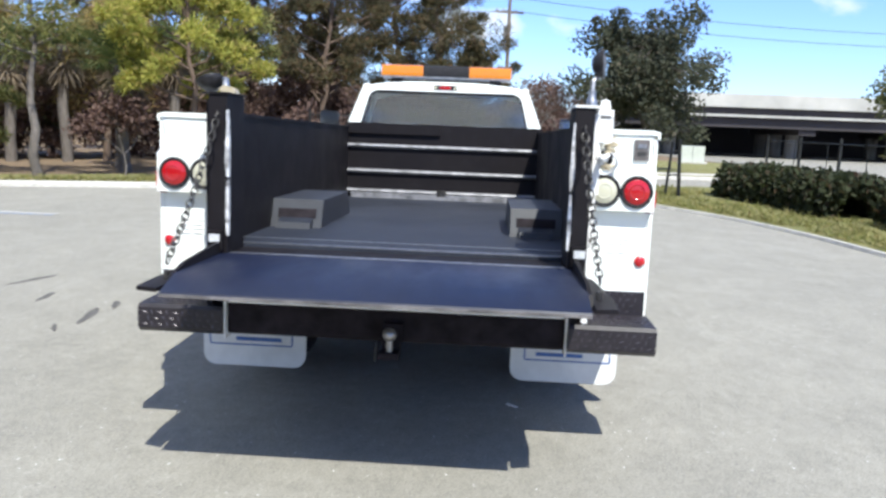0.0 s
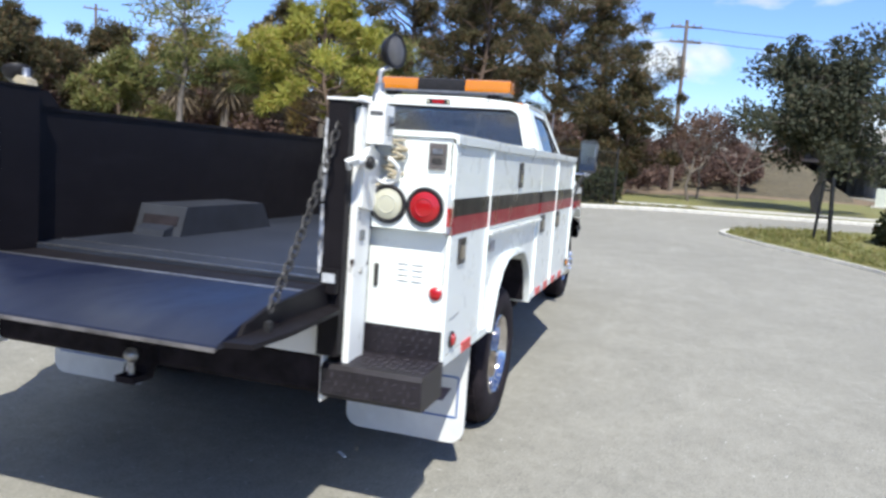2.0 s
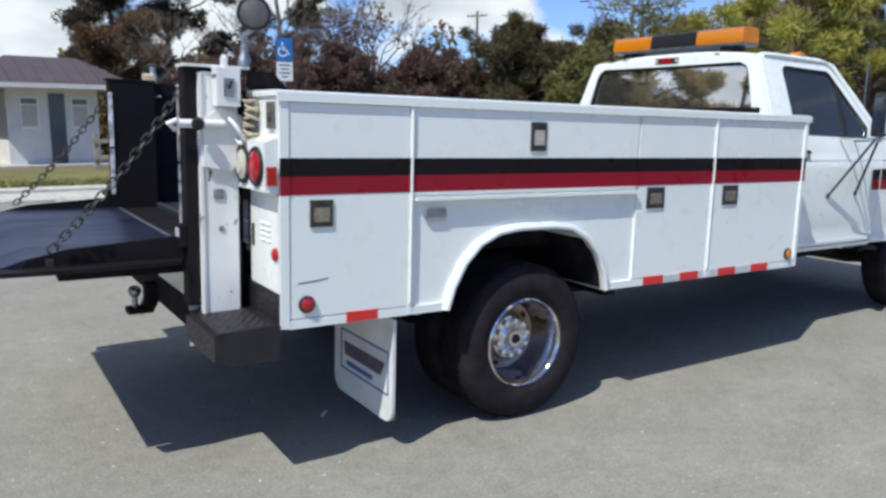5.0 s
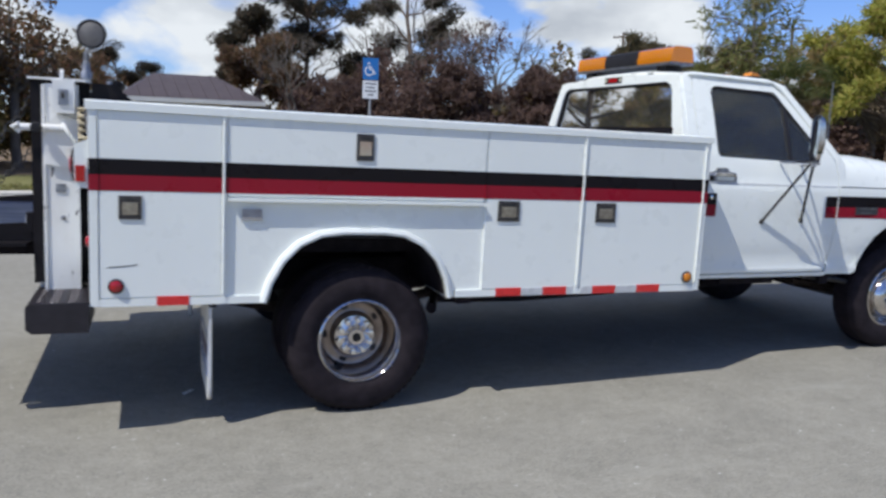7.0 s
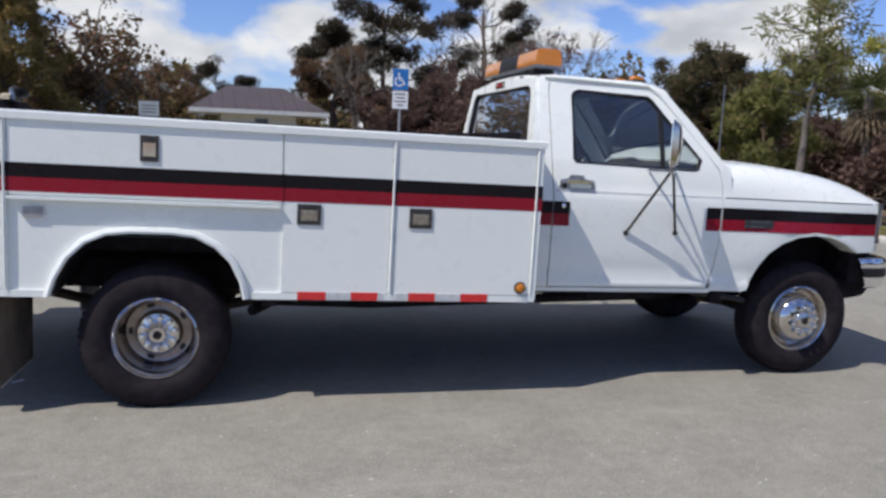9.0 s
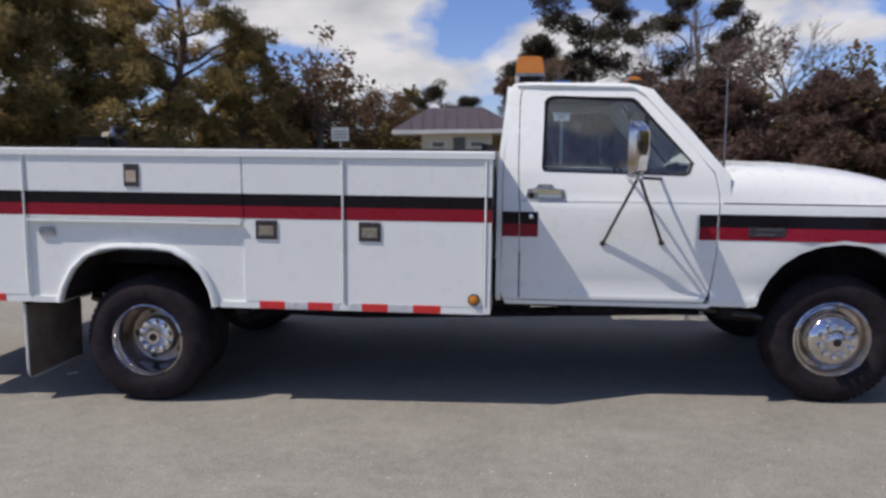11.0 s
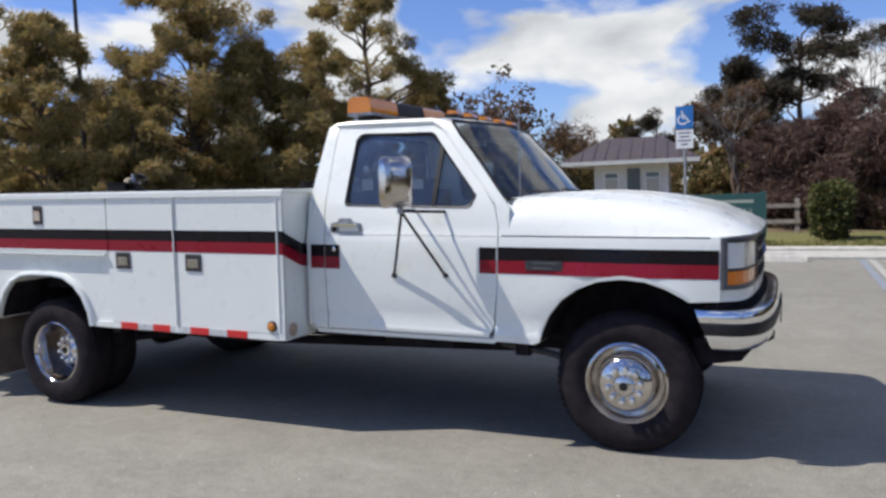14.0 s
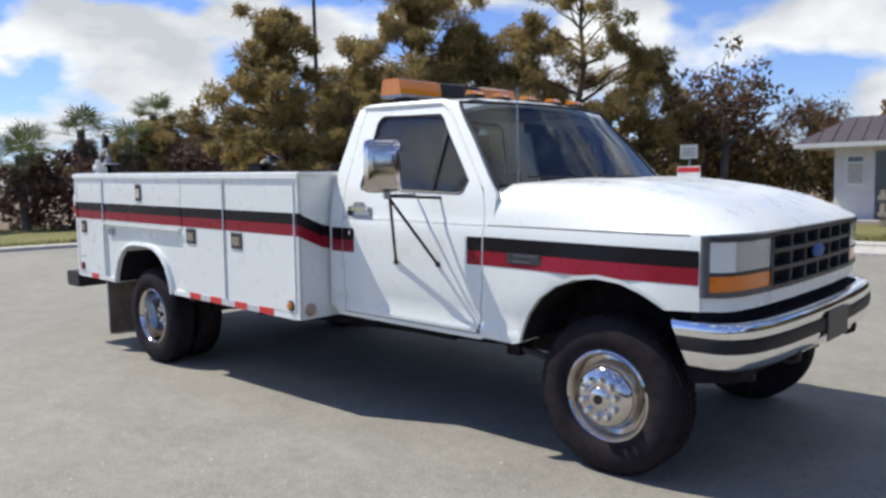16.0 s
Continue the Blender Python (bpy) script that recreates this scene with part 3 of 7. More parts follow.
    for row in range(4):
        for col in (0, 1):
            ya = 0.985 + col * 0.06
            part("louvre", prism([(REAR + 0.001, 0.935 + row * 0.022), (REAR - 0.007, 0.937 + row * 0.022), (REAR + 0.001, 0.947 + row * 0.022)], "y", s * ya, s * (ya + 0.045)), WHITE_OLD, body)
    part("kick_panel", box((REAR - 0.006, s * 0.80, 0.62), (REAR + 0.01, s * (HW - 0.006), 0.748), 0.003), DIAMOND, truck, "black diamond-plate kick panel")
    return body


service_body(-1)
service_body(1)


def tread_marks(bm, u0, u1, v0, v1, put, step=0.036):
    """Raised lozenges of diamond plate."""
    i = 0
    v = v0 + step * 0.5
    while v < v1:
        u = u0 + step * (0.5 if i % 2 else 1.0)
        k = 0
        while u < u1 - step * 0.3:
            a, b = (0.0135, 0.005) if (i + k) % 2 else (0.005, 0.0135)
            q = [(-a, -b), (a * 0.2 + b * 0.2, -b * 0.6 - a * 0.0), (a, b), (-a * 0.2 - b * 0.2, b * 0.6)]
            base = [bm.verts.new(put(u + x, v + y, 0.0)) for x, y in q]
            tip = bm.verts.new(put(u, v, 0.004))
            for j in range(4):
                bm.faces.new((base[j], base[(j + 1) % 4], tip))
            u += step
            k += 1
        v += step * 0.8
        i += 1


def rear_bumper(s):
    b = part("bumper_step", prism([(REAR - 0.005, 0.495), (-1.475, 0.495), (-1.50, 0.515), (-1.50, 0.612), (-1.485, 0.628), (REAR - 0.005, 0.632)], "y", s * 0.80, s * 1.20, 0.008), DIAMOND, truck,
             "black diamond-plate bumper step")
    bm = bmesh.new()
    tread_marks(bm, -1.47, REAR - 0.02, 0.815, 1.185, lambda u, v, h: (u, s * v, 0.6325 + h - (u + 1.25) * -0.0135))
    tread_marks(bm, 0.81, 1.19, 0.515, 0.61, lambda u, v, h: (-1.5005 - h, s * u, v))
    tread_marks(bm, 0.89, 1.17, 0.632, 0.738, lambda u, v, h: (REAR - 0.0065 - h, s * u, v))
    tagged(part("tread_pattern", bm, WORNTREAD, b, normals=True), kind="stuff")


rear_bumper(-1)
rear_bumper(1)
part("bumper_beam", prism([(-1.33, 0.49), (-1.43, 0.49), (-1.45, 0.51), (-1.45, 0.635), (-1.33, 0.64)], "y", -0.80, 0.80, 0.008), UNDER, truck, "black steel bumper beam")
for s in (-1, 1):
    part("bumper_bracket", box((-1.485, s * 0.790, 0.475), (-1.40, s * 0.798, 0.66), 0.002), WHITE_CHIP, truck, "chipped white and rusty bracket")
part("rear_sill", box((-1.448, -0.785, 0.642), (-1.433, 0.785, 0.832), 0.003), WHITE_OLD, truck, "white painted sill below the bed floor")
for y in (-0.42, 0.42):
    part("sill_hole", lathe([(0, 0), (0.022, 0), (0.022, 0.004), (0.016, 0.0045), (0, 0.002)], (-1.448, y, 0.74), (-1, 0, 0), 16), TRIM, truck)
# hitch
part("receiver", box((-1.50, -0.045, 0.50), (-1.10, 0.045, 0.59), 0.008), UNDER, truck, "square hitch receiver")
bm = bmesh.new()
add_lathe(bm, [(0, -0.06), (0.014, -0.06), (0.014, 0.015), (0.024, 0.022), (0.032, 0.042), (0.029, 0.058), (0.019, 0.069), (0, 0.072)], (-1.545, 0.01, 0.508), (0, 0, 1), 20)
part("tow_ball", bm, STEEL, truck, "worn steel tow ball")
part("ball_mount", prism([(-1.585, 0.445), (-1.47, 0.445), (-1.44, 0.50), (-1.44, 0.56), (-1.48, 0.56), (-1.505, 0.472), (-1.585, 0.472)], "y", -0.035, 0.055, 0.006), UNDER, truck, "dark drawbar under the beam")
part("safety_pin", tube([(-1.50, 0.075, 0.50), (-1.505, 0.08, 0.45), (-1.50, 0.078, 0.41)], 0.003, 6), DARKSTEEL, truck)
# bed
bed = part("bed_floor", box((-1.262, -BEDW, 0.872), (1.99, BEDW, 0.90), 0.003), LINER, truck, "scuffed dark grey bed floor")
part("floor_seam", box((-1.262, -BEDW + 0.01, 0.9), (-1.235, BEDW - 0.01, 0.906), 0.002), STEEL, bed)
part("floor_seam", box((-1.04, -BEDW + 0.01, 0.9), (-1.025, BEDW - 0.01, 0.903), 0.001), STEEL, bed)
for s in (-1, 1):
    wall = part("bed_wall", box((-1.25, s * (BEDW - 0.012), 0.90), (1.99, s * (BEDW - 0.002), 1.518), 0.003), BED, truck, "black painted bed side wall")
    part("wall_cap", box((-1.20, s * (BEDW - 0.02), 1.512), (2.0, s * (BEDW + 0.01), 1.53), 0.004), BED, wall)
    arch = bmesh.new()
    add_prism(arch, [(-0.52, 0.90), (-0.46, 1.06), (0.33, 1.06), (0.44, 0.90)], "y", s * (BEDW - 0.012), s * 0.55)
    wb = part("wheel_box", round_edges(arch, 0.012, 2), simple("grey_box_paint", (0.026, 0.029, 0.038), 0.5, 0, 0.25, 8), truck, "dark grey wheel box with a slotted end")
    # Flush black patch stands for the shade inside the slot.
    part("slot_shade", prism([(-0.5035, 0.955), (-0.4845, 1.006), (-0.46, 1.0), (-0.48, 0.955)], "y", s * 0.81, s * 0.585), UNDER, wb)
    part("ramp_block", prism([(-0.60, 0.90), (-0.585, 0.935), (-0.505, 0.955), (-0.49, 0.90)], "y", s * 0.79, s * 0.60, 0.004), LINER, wb)
WORNRIB = simple("worn_rib_paint", (0.20, 0.20, 0.215), 0.5, 0.3, 0.5, 14)
# headboard with pressed ribs and rails
head = part("headboard", box((1.99, -BEDW - 0.02, 0.88), (2.02, BEDW + 0.02, 1.565), 0.006), BED, truck, "black headboard with three steel ribs")
for z in (1.36, 1.135, 0.955):
    part("rib", prism([(1.99, z - 0.02), (1.965, z - 0.012), (1.955, z), (1.965, z + 0.014), (1.99, z + 0.02)], "y", -BEDW + 0.01, BEDW - 0.01, 0.003), WORNRIB, head)
part("top_plate", box((1.962, 0.02, 1.47), (1.992, BEDW, 1.56), 0.005), BED, head)
part("latch_knob", box((1.90, -0.05, 0.93), (1.96, 0.03, 0.985), 0.01), DARKSTEEL, head)
part("front_rail", box((1.90, -0.62, 0.90), (1.955, 0.80, 0.945), 0.008), WORNRIB, head)


# ---- lift gate: posts, platform, chains, lamps, control box ----
PLAT = 0.885


def lift_post(s):
    """Upright channel that guides the platform; the right one wears a chipped white cover."""
    post = part("gate_post", prism([(-1.50, s * 0.775), (-1.255, s * 0.775), (-1.255, s * 0.80), (-1.40, s * 0.80), (-1.40, s * 0.86), (-1.50, s * 0.86)], "z", 0.66, 1.60, 0.004), BED, truck,
                "black steel lift-gate post")
    cover = WHITE_CHIP if s < 0 else BED
    part("post_cover", box((-1.440, s * 0.8625, 0.60), (-1.300, s * 0.880, 1.585), 0.005), cover, post, "chipped white steel post cover" if s < 0 else "")
    part("cover_edge", box((-1.452, s * 0.8615, 0.62), (-1.4405, s * 0.888, 1.58), 0.003), cover, post)
    for edge in ([(0.768, 0.965), (0.777, 0.972), (0.782, 1.05), (0.780, 1.14), (0.776, 1.215), (0.768, 1.222), (0.766, 1.10)], [(0.767, 1.232), (0.775, 1.238), (0.784, 1.30), (0.780, 1.40), (0.775, 1.46), (0.777, 1.53), (0.770, 1.535), (0.766, 1.42), (0.764, 1.31)]):
        part("slide_strip", prism([(s * u, z) for u, z in edge], "x", -1.5065, -1.484), WORNSLIDE, post, "bright worn slide rail")
    part("post_top", box((-1.508, s * 0.77, 1.602), (-1.25, s * 0.89, 1.612), 0.003), cover, post)
    part("gusset", prism([(-1.245, 1.60), (-1.14, 1.60), (-1.07, 1.53), (-1.245, 1.53)], "y", s * 0.835, s * 0.85), BED, post)
    part("roller_guard", box((-1.53, s * 0.79, 0.90), (-1.502, s * 0.855, 0.99), 0.006), BED, post)
    part("label_plate", box((-1.5335, s * 0.80, 0.94), (-1.5305, s * 0.85, 0.975), 0), SILVERDECAL, post)
    part("rivet", lathe([(0.012, 0), (0.011, 0.005), (0, 0.008)], (-1.37, s * 0.880, 0.97), (0, s, 0), 12), STEEL, post)
    return post


lift_post(-1)
lift_post(1)
plat = bmesh.new()
add_prism(plat, [(-1.48, PLAT), (-2.05, PLAT), (-2.19, PLAT - 0.046), (-2.195, PLAT - 0.056), (-2.10, PLAT - 0.062), (-1.48, PLAT - 0.055)], "y", -0.80, 0.80)
platform = part("gate_platform", round_edges(plat, 0.003, 1), BLUEBLACK, truck, "lowered dark blue-black steel lift platform")
part("hinge_bar", tube([(-1.468, -0.77, PLAT - 0.012), (-1.468, 0.77, PLAT - 0.012)], 0.016, 10), STEEL, platform)
part("hinge_plate", box((-1.452, -0.77, PLAT - 0.05), (-1.264, 0.77, PLAT - 0.002), 0.003), BED, platform)
part("lip_edge", box((-2.200, -0.80, PLAT - 0.064), (-2.1945, 0.80, PLAT - 0.052), 0.001), simple("worn_lip_steel", (0.16, 0.15, 0.15), 0.5, 0.4, 0.6, 9), platform, "bright worn edge of the ramp lip")
part("under_beam", box((-1.95, -0.70, PLAT - 0.115), (-1.40, -0.60, PLAT - 0.055), 0.004), UNDER, platform)
part("under_beam", box((-1.95, 0.60, PLAT - 0.115), (-1.40, 0.70, PLAT - 0.055), 0.004), UNDER, platform)
for s in (-1, 1):
    fl = bmesh.new()
    add_prism(fl, [(-1.505, PLAT + 0.050), (-1.54, PLAT + 0.055), (-1.93, PLAT + 0.026), (-2.06, PLAT - 0.004), (-2.10, PLAT - 0.058), (-1.505, PLAT - 0.058)], "y", s * 0.80, s * 0.815)
    part("side_flange", round_edges(fl, 0.002, 1), BED, platform)
    part("side_gutter", prism([(-1.51, s * 0.815), (-1.53, s * 0.885), (-1.95, s * 0.91), (-2.16, s * 0.90), (-2.18, s * 0.815)], "z", PLAT - 0.05, PLAT - 0.034, 0.003), BED, platform)
    part("chain_lug", box((-2.005, s * 0.843, PLAT - 0.036), (-1.98, s * 0.860, PLAT - 0.002), 0.004), DARKSTEEL, platform)


def chain(s):
    """Welded links from the post head to the platform, alternately turned."""
    a, b = Vector((-1.475, s * 0.815, 1.55)), Vector((-1.99, s * 0.852, PLAT + 0.03))
    n = 24
    pts = [a.lerp(b, i / n) - Vector((0, 0, 0.035)) * math.sin(math.pi * i / n) for i in range(n + 1)]
    bm = bmesh.new()
    for i in range(n):
        p, q = pts[i], pts[i + 1]
        d = (q - p).normalized()
        u = d.cross(Vector((0, 1, 0))).normalized()
        u = u if i % 2 else d.cross(u)
        c, half, r = (p + q) / 2, (q - p).length * 0.5 + 0.006, 0.0135
        loop = [c + d * (half - r + r * math.sin(t)) * 1.0 + u * r * math.cos(t) for t in np.linspace(0, math.pi, 6)]
        loop += [c - d * (half - r + r * math.sin(t)) - u * r * math.cos(t) for t in np.linspace(0, math.pi, 6)]
        add_tube(bm, loop, 0.0037, 6, closed=True)
    part("chain", bm, DARKSTEEL, truck, "dark welded steel support chain")


chain(-1)
chain(1)


def flood_lamp(s, at, high):
    """Round work lamp on a stalk over the post."""
    at = Vector(at)
    base = Vector((at.x - 0.03, s * 0.87, 1.614))
    face = (-0.25, s * 1.0, 0.05) if high else (0.3, 0.3 * s, 0.9)
    lamp = part("work_lamp", lathe([(0, -0.036), (0.015, -0.036), (0.037, -0.029), (0.055, -0.012), (0.062, 0.004), (0.066, 0.010), (0.066, 0.022), (0.056, 0.022)], at, face, 32), TRIM, truck,
                "round black rubber work lamp with a dull grey lens")
    part("lamp_glass", lathe([(0.056, 0.019), (0.038, 0.025), (0, 0.029)], at, face, 32), simple("dull_grey_lens", (0.09, 0.085, 0.085), 0.5), lamp)
    part("lamp_stalk", tube([base, base + Vector((0, 0, (at - base).z - 0.08)), at - Vector((0.0, 0, 0.055))], 0.012, 10), STEEL, lamp, "grey steel lamp stalk")
    part("lamp_switch", lathe([(0, 0), (0.026, 0), (0.026, 0.03), (0.018, 0.045), (0.018, 0.075), (0.012, 0.08), (0, 0.08)], base, (0, 0, 1), 14), STEEL, lamp)


flood_lamp(-1, (-1.235, -0.90, 1.815), True)
flood_lamp(1, (-1.21, 0.95, 1.665), False)
part("lamp_bracket", prism([(0.80, 1.61), (0.86, 1.61), (0.885, 1.635), (0.86, 1.655), (0.81, 1.64)], "x", -1.30, -1.24, 0.006), CABLE, truck, "pale bracket on the post head")
ctrl = part("control_box", box((-1.40, -0.955, 1.455), (-1.31, -0.885, 1.60), 0.008), WHITE_OLD, truck, "white painted lift control box")
part("hanger_tab", prism([(-0.945, 1.60), (-0.895, 1.60), (-0.90, 1.64), (-0.92, 1.65), (-0.94, 1.64)], "x", -1.37, -1.355, 0.004), WHITE_OLD, ctrl)
part("toggle_plate", box((-1.375, -0.962, 1.49), (-1.335, -0.954, 1.56), 0.003), STEEL, ctrl)
part("toggle", tube([(-1.355, -0.962, 1.525), (-1.355, -0.99, 1.545)], 0.006, 8), DARKSTEEL, ctrl)
part("box_label", box((-1.4015, -0.945, 1.56), (-1.3995, -0.895, 1.575), 0), GREYTRIM, ctrl)
part("arm_plate", prism([(-1.44, 1.22), (-1.33, 1.20), (-1.27, 1.30), (-1.29, 1.42), (-1.38, 1.45), (-1.44, 1.40)], "y", -0.884, -0.90, 0.006), WHITE_OLD, truck, "white gusset plate on the post")
pin = part("release_pin", tube([(-1.54, -0.905, 1.385), (-1.36, -0.905, 1.385)], 0.017, 12), WHITE_OLD, truck, "white release handle with a dark knob")
part("pin_knob", lathe([(0, 0), (0.022, 0.002), (0.026, 0.012), (0.02, 0.024), (0, 0.026)], (-1.47, -0.925, 1.385), (0, -1, 0), 16), TRIM, pin)
part("handle_fork", tube([(-1.54, -0.885, 1.36), (-1.57, -0.89, 1.385), (-1.54, -0.92, 1.40)], 0.010, 8), WHITE_OLD, pin)
part("hose_loop", tube([(-1.33 - 0.03 * math.sin(a), -0.94 - 0.055 * math.cos(a), 1.36 + 0.05 * math.sin(a)) for a in np.linspace(-2.6, 1.2, 16)], 0.008, 8), WHITE_OLD, truck, "white hose loop")
bm = bmesh.new()
turns = 9
add_tube(bm, [(-1.272 - 0.022 * math.cos(a), -0.955 - 0.028 * math.sin(a) - 0.02 * math.sin(a * 0.13), 1.475 - 0.145 * a / (turns * math.tau) + 0.012 * math.sin(a * 0.5)) for a in np.linspace(0, turns * math.tau, turns * 14)], 0.0055, 6)
add_tube(bm, [(-1.28, -0.955, 1.475), (-1.33, -0.93, 1.49), (-1.345, -0.92, 1.47)], 0.0055, 6)
add_tube(bm, [(-1.28, -0.955, 1.33), (-1.30, -0.92, 1.315), (-1.31, -0.90, 1.30)], 0.0055, 6)
part("coiled_cable", bm, CABLE, truck, "tan coiled control cable")
part("catch", box((-1.40, -0.886, 1.09), (-1.36, -0.878, 1.13), 0.003), STEEL, truck)
part("catch", box((-1.25, -0.905, 0.90), (-1.235, -0.888, 0.99), 0.003), DARKSTEEL, truck)
# mud flaps with a printed frame
for s in (-1, 1):
    bm = bmesh.new()
    r = 0.07
    low = [(s * (1.17 - r + r * math.cos(t)), 0.115 + r - r * math.sin(t)) for t in np.linspace(0, math.pi / 2, 6)]
    low += [(s * (0.58 + r - r * math.sin(t)), 0.115 + r - r * math.cos(t)) for t in np.linspace(0, math.pi / 2, 6)]
    add_prism(bm, [(0.58 * s, 0.60), (1.17 * s, 0.60)] + low, "x", -0.722, -0.735)
    flap = part("mud_flap", round_edges(bm, 0.002, 1), FLAP, truck, "white rubber mud flap with a blue printed frame")
    for lo, hi in (((0.66, 0.235), (1.13, 0.243)), ((0.66, 0.425), (1.13, 0.433)), ((0.655, 0.243), (0.663, 0.425)), ((1.127, 0.243), (1.135, 0.425))):
        part("printed_frame", box((-0.7375, s * lo[0], lo[1]), (-0.7345, s * hi[0], hi[1]), 0), BLUEINK, flap)
    part("printed_bar", prism([(s * 0.70, 0.31), (s * 0.69, 0.375), (s * 1.10, 0.375), (s * 1.06, 0.31)], "x", -0.7375, -0.7345), simple("dark_print", (0.10, 0.08, 0.11), 0.6), flap)
    part("printed_bar", box((-0.7375, s * 0.72, 0.262), (-0.7345, s * 0.98, 0.284), 0), BLUEINK, flap)
    # Thin brown layer puts the front face's shade into colour.
    part("flap_front_shade", prism([(s * 0.585, 0.585), (s * 1.162, 0.585), (s * 1.162, 0.13), (s * 0.60, 0.13)], "x", -0.7215, -0.717), FLAPSHADE, flap, "front face of the flap, coloured dark for its shade")
    part("flap_bracket", box((-0.735, s * 0.58, 0.585), (-0.70, s * 1.17, 0.63), 0.004), UNDER, flap)


# ---- cab, hood and front end ----
FIT_CAB = True

FLANK = [(0.60, 0.946), (0.69, 0.966), (0.735, 0.951), (0.80, 0.966), (1.00, 0.974), (1.20, 0.972), (1.235, 0.966), (1.245, 0.960), (1.34, 0.948), (1.42, 0.930), (1.55, 0.885), (1.70, 0.832), (1.85, 0.775),
         (1.90, 0.750), (1.94, 0.715)]


def flank(x, z):
    """Half the width of the cab's skin, drawn in towards the lamps."""
    y = curve_at(FLANK, z)
    if x > 4.2:
        y -= 0.018 * ((x - 4.2) / 0.40) ** 2
    r = math.hypot(x - 4.07, z - 0.60)
    if x > 3.5 and z < 1.2:
        y += 0.016 * max(0.0, 1 - abs(r - 0.46) / 0.09)
    return y


def skin(polys, s, thick=0.02, levels=(0.66, 0.69, 0.735, 0.80, 0.9, 1.0, 1.1, 1.19, 1.232, 1.248, 1.30, 1.36, 1.42, 1.50, 1.58, 1.66, 1.74, 1.82, 1.88), xs=(), out=0.0):
    """Flat outlines in side view, cut at levels and bent to the cab's flank."""
    bm = bmesh.new()
    for poly in polys:
        bm.faces.new([bm.verts.new((x, 0, z)) for x, z in poly])
    bmesh.ops.remove_doubles(bm, verts=bm.verts, dist=0.0005)
    for z in levels:
        bmesh.ops.bisect_plane(bm, geom=bm.verts[:] + bm.edges[:] + bm.faces[:], plane_co=(0, 0, z), plane_no=(0, 0, 1))
    for x in xs:
        bmesh.ops.bisect_plane(bm, geom=bm.verts[:] + bm.edges[:] + bm.faces[:], plane_co=(x, 0, 0), plane_no=(1, 0, 0))
    for v in bm.verts:
        v.co.y = s * (flank(v.co.x, v.co.z) + out)
    bmesh.ops.recalc_face_normals(bm, faces=bm.faces)
    if thick:
        for f in bm.faces:
            if f.normal.y * s < 0:
                f.normal_flip()
        bmesh.ops.solidify(bm, geom=bm.faces[:], thickness=thick)
    return bm


WIN = [(2.395, 1.43), (2.41, 1.408), (3.215, 1.392), (3.245, 1.405), (3.272, 1.465), (2.955, 1.835), (2.925, 1.852), (2.46, 1.862), (2.425, 1.852), (2.408, 1.825)]
WHEEL_R = [(3.668, 0.655), (3.685, 0.72), (3.725, 0.81), (3.79, 0.895), (3.88, 0.962), (3.99, 1.006), (4.11, 1.022), (4.23, 1.012), (4.33, 0.980), (4.405, 0.940), (4.445, 0.915)]


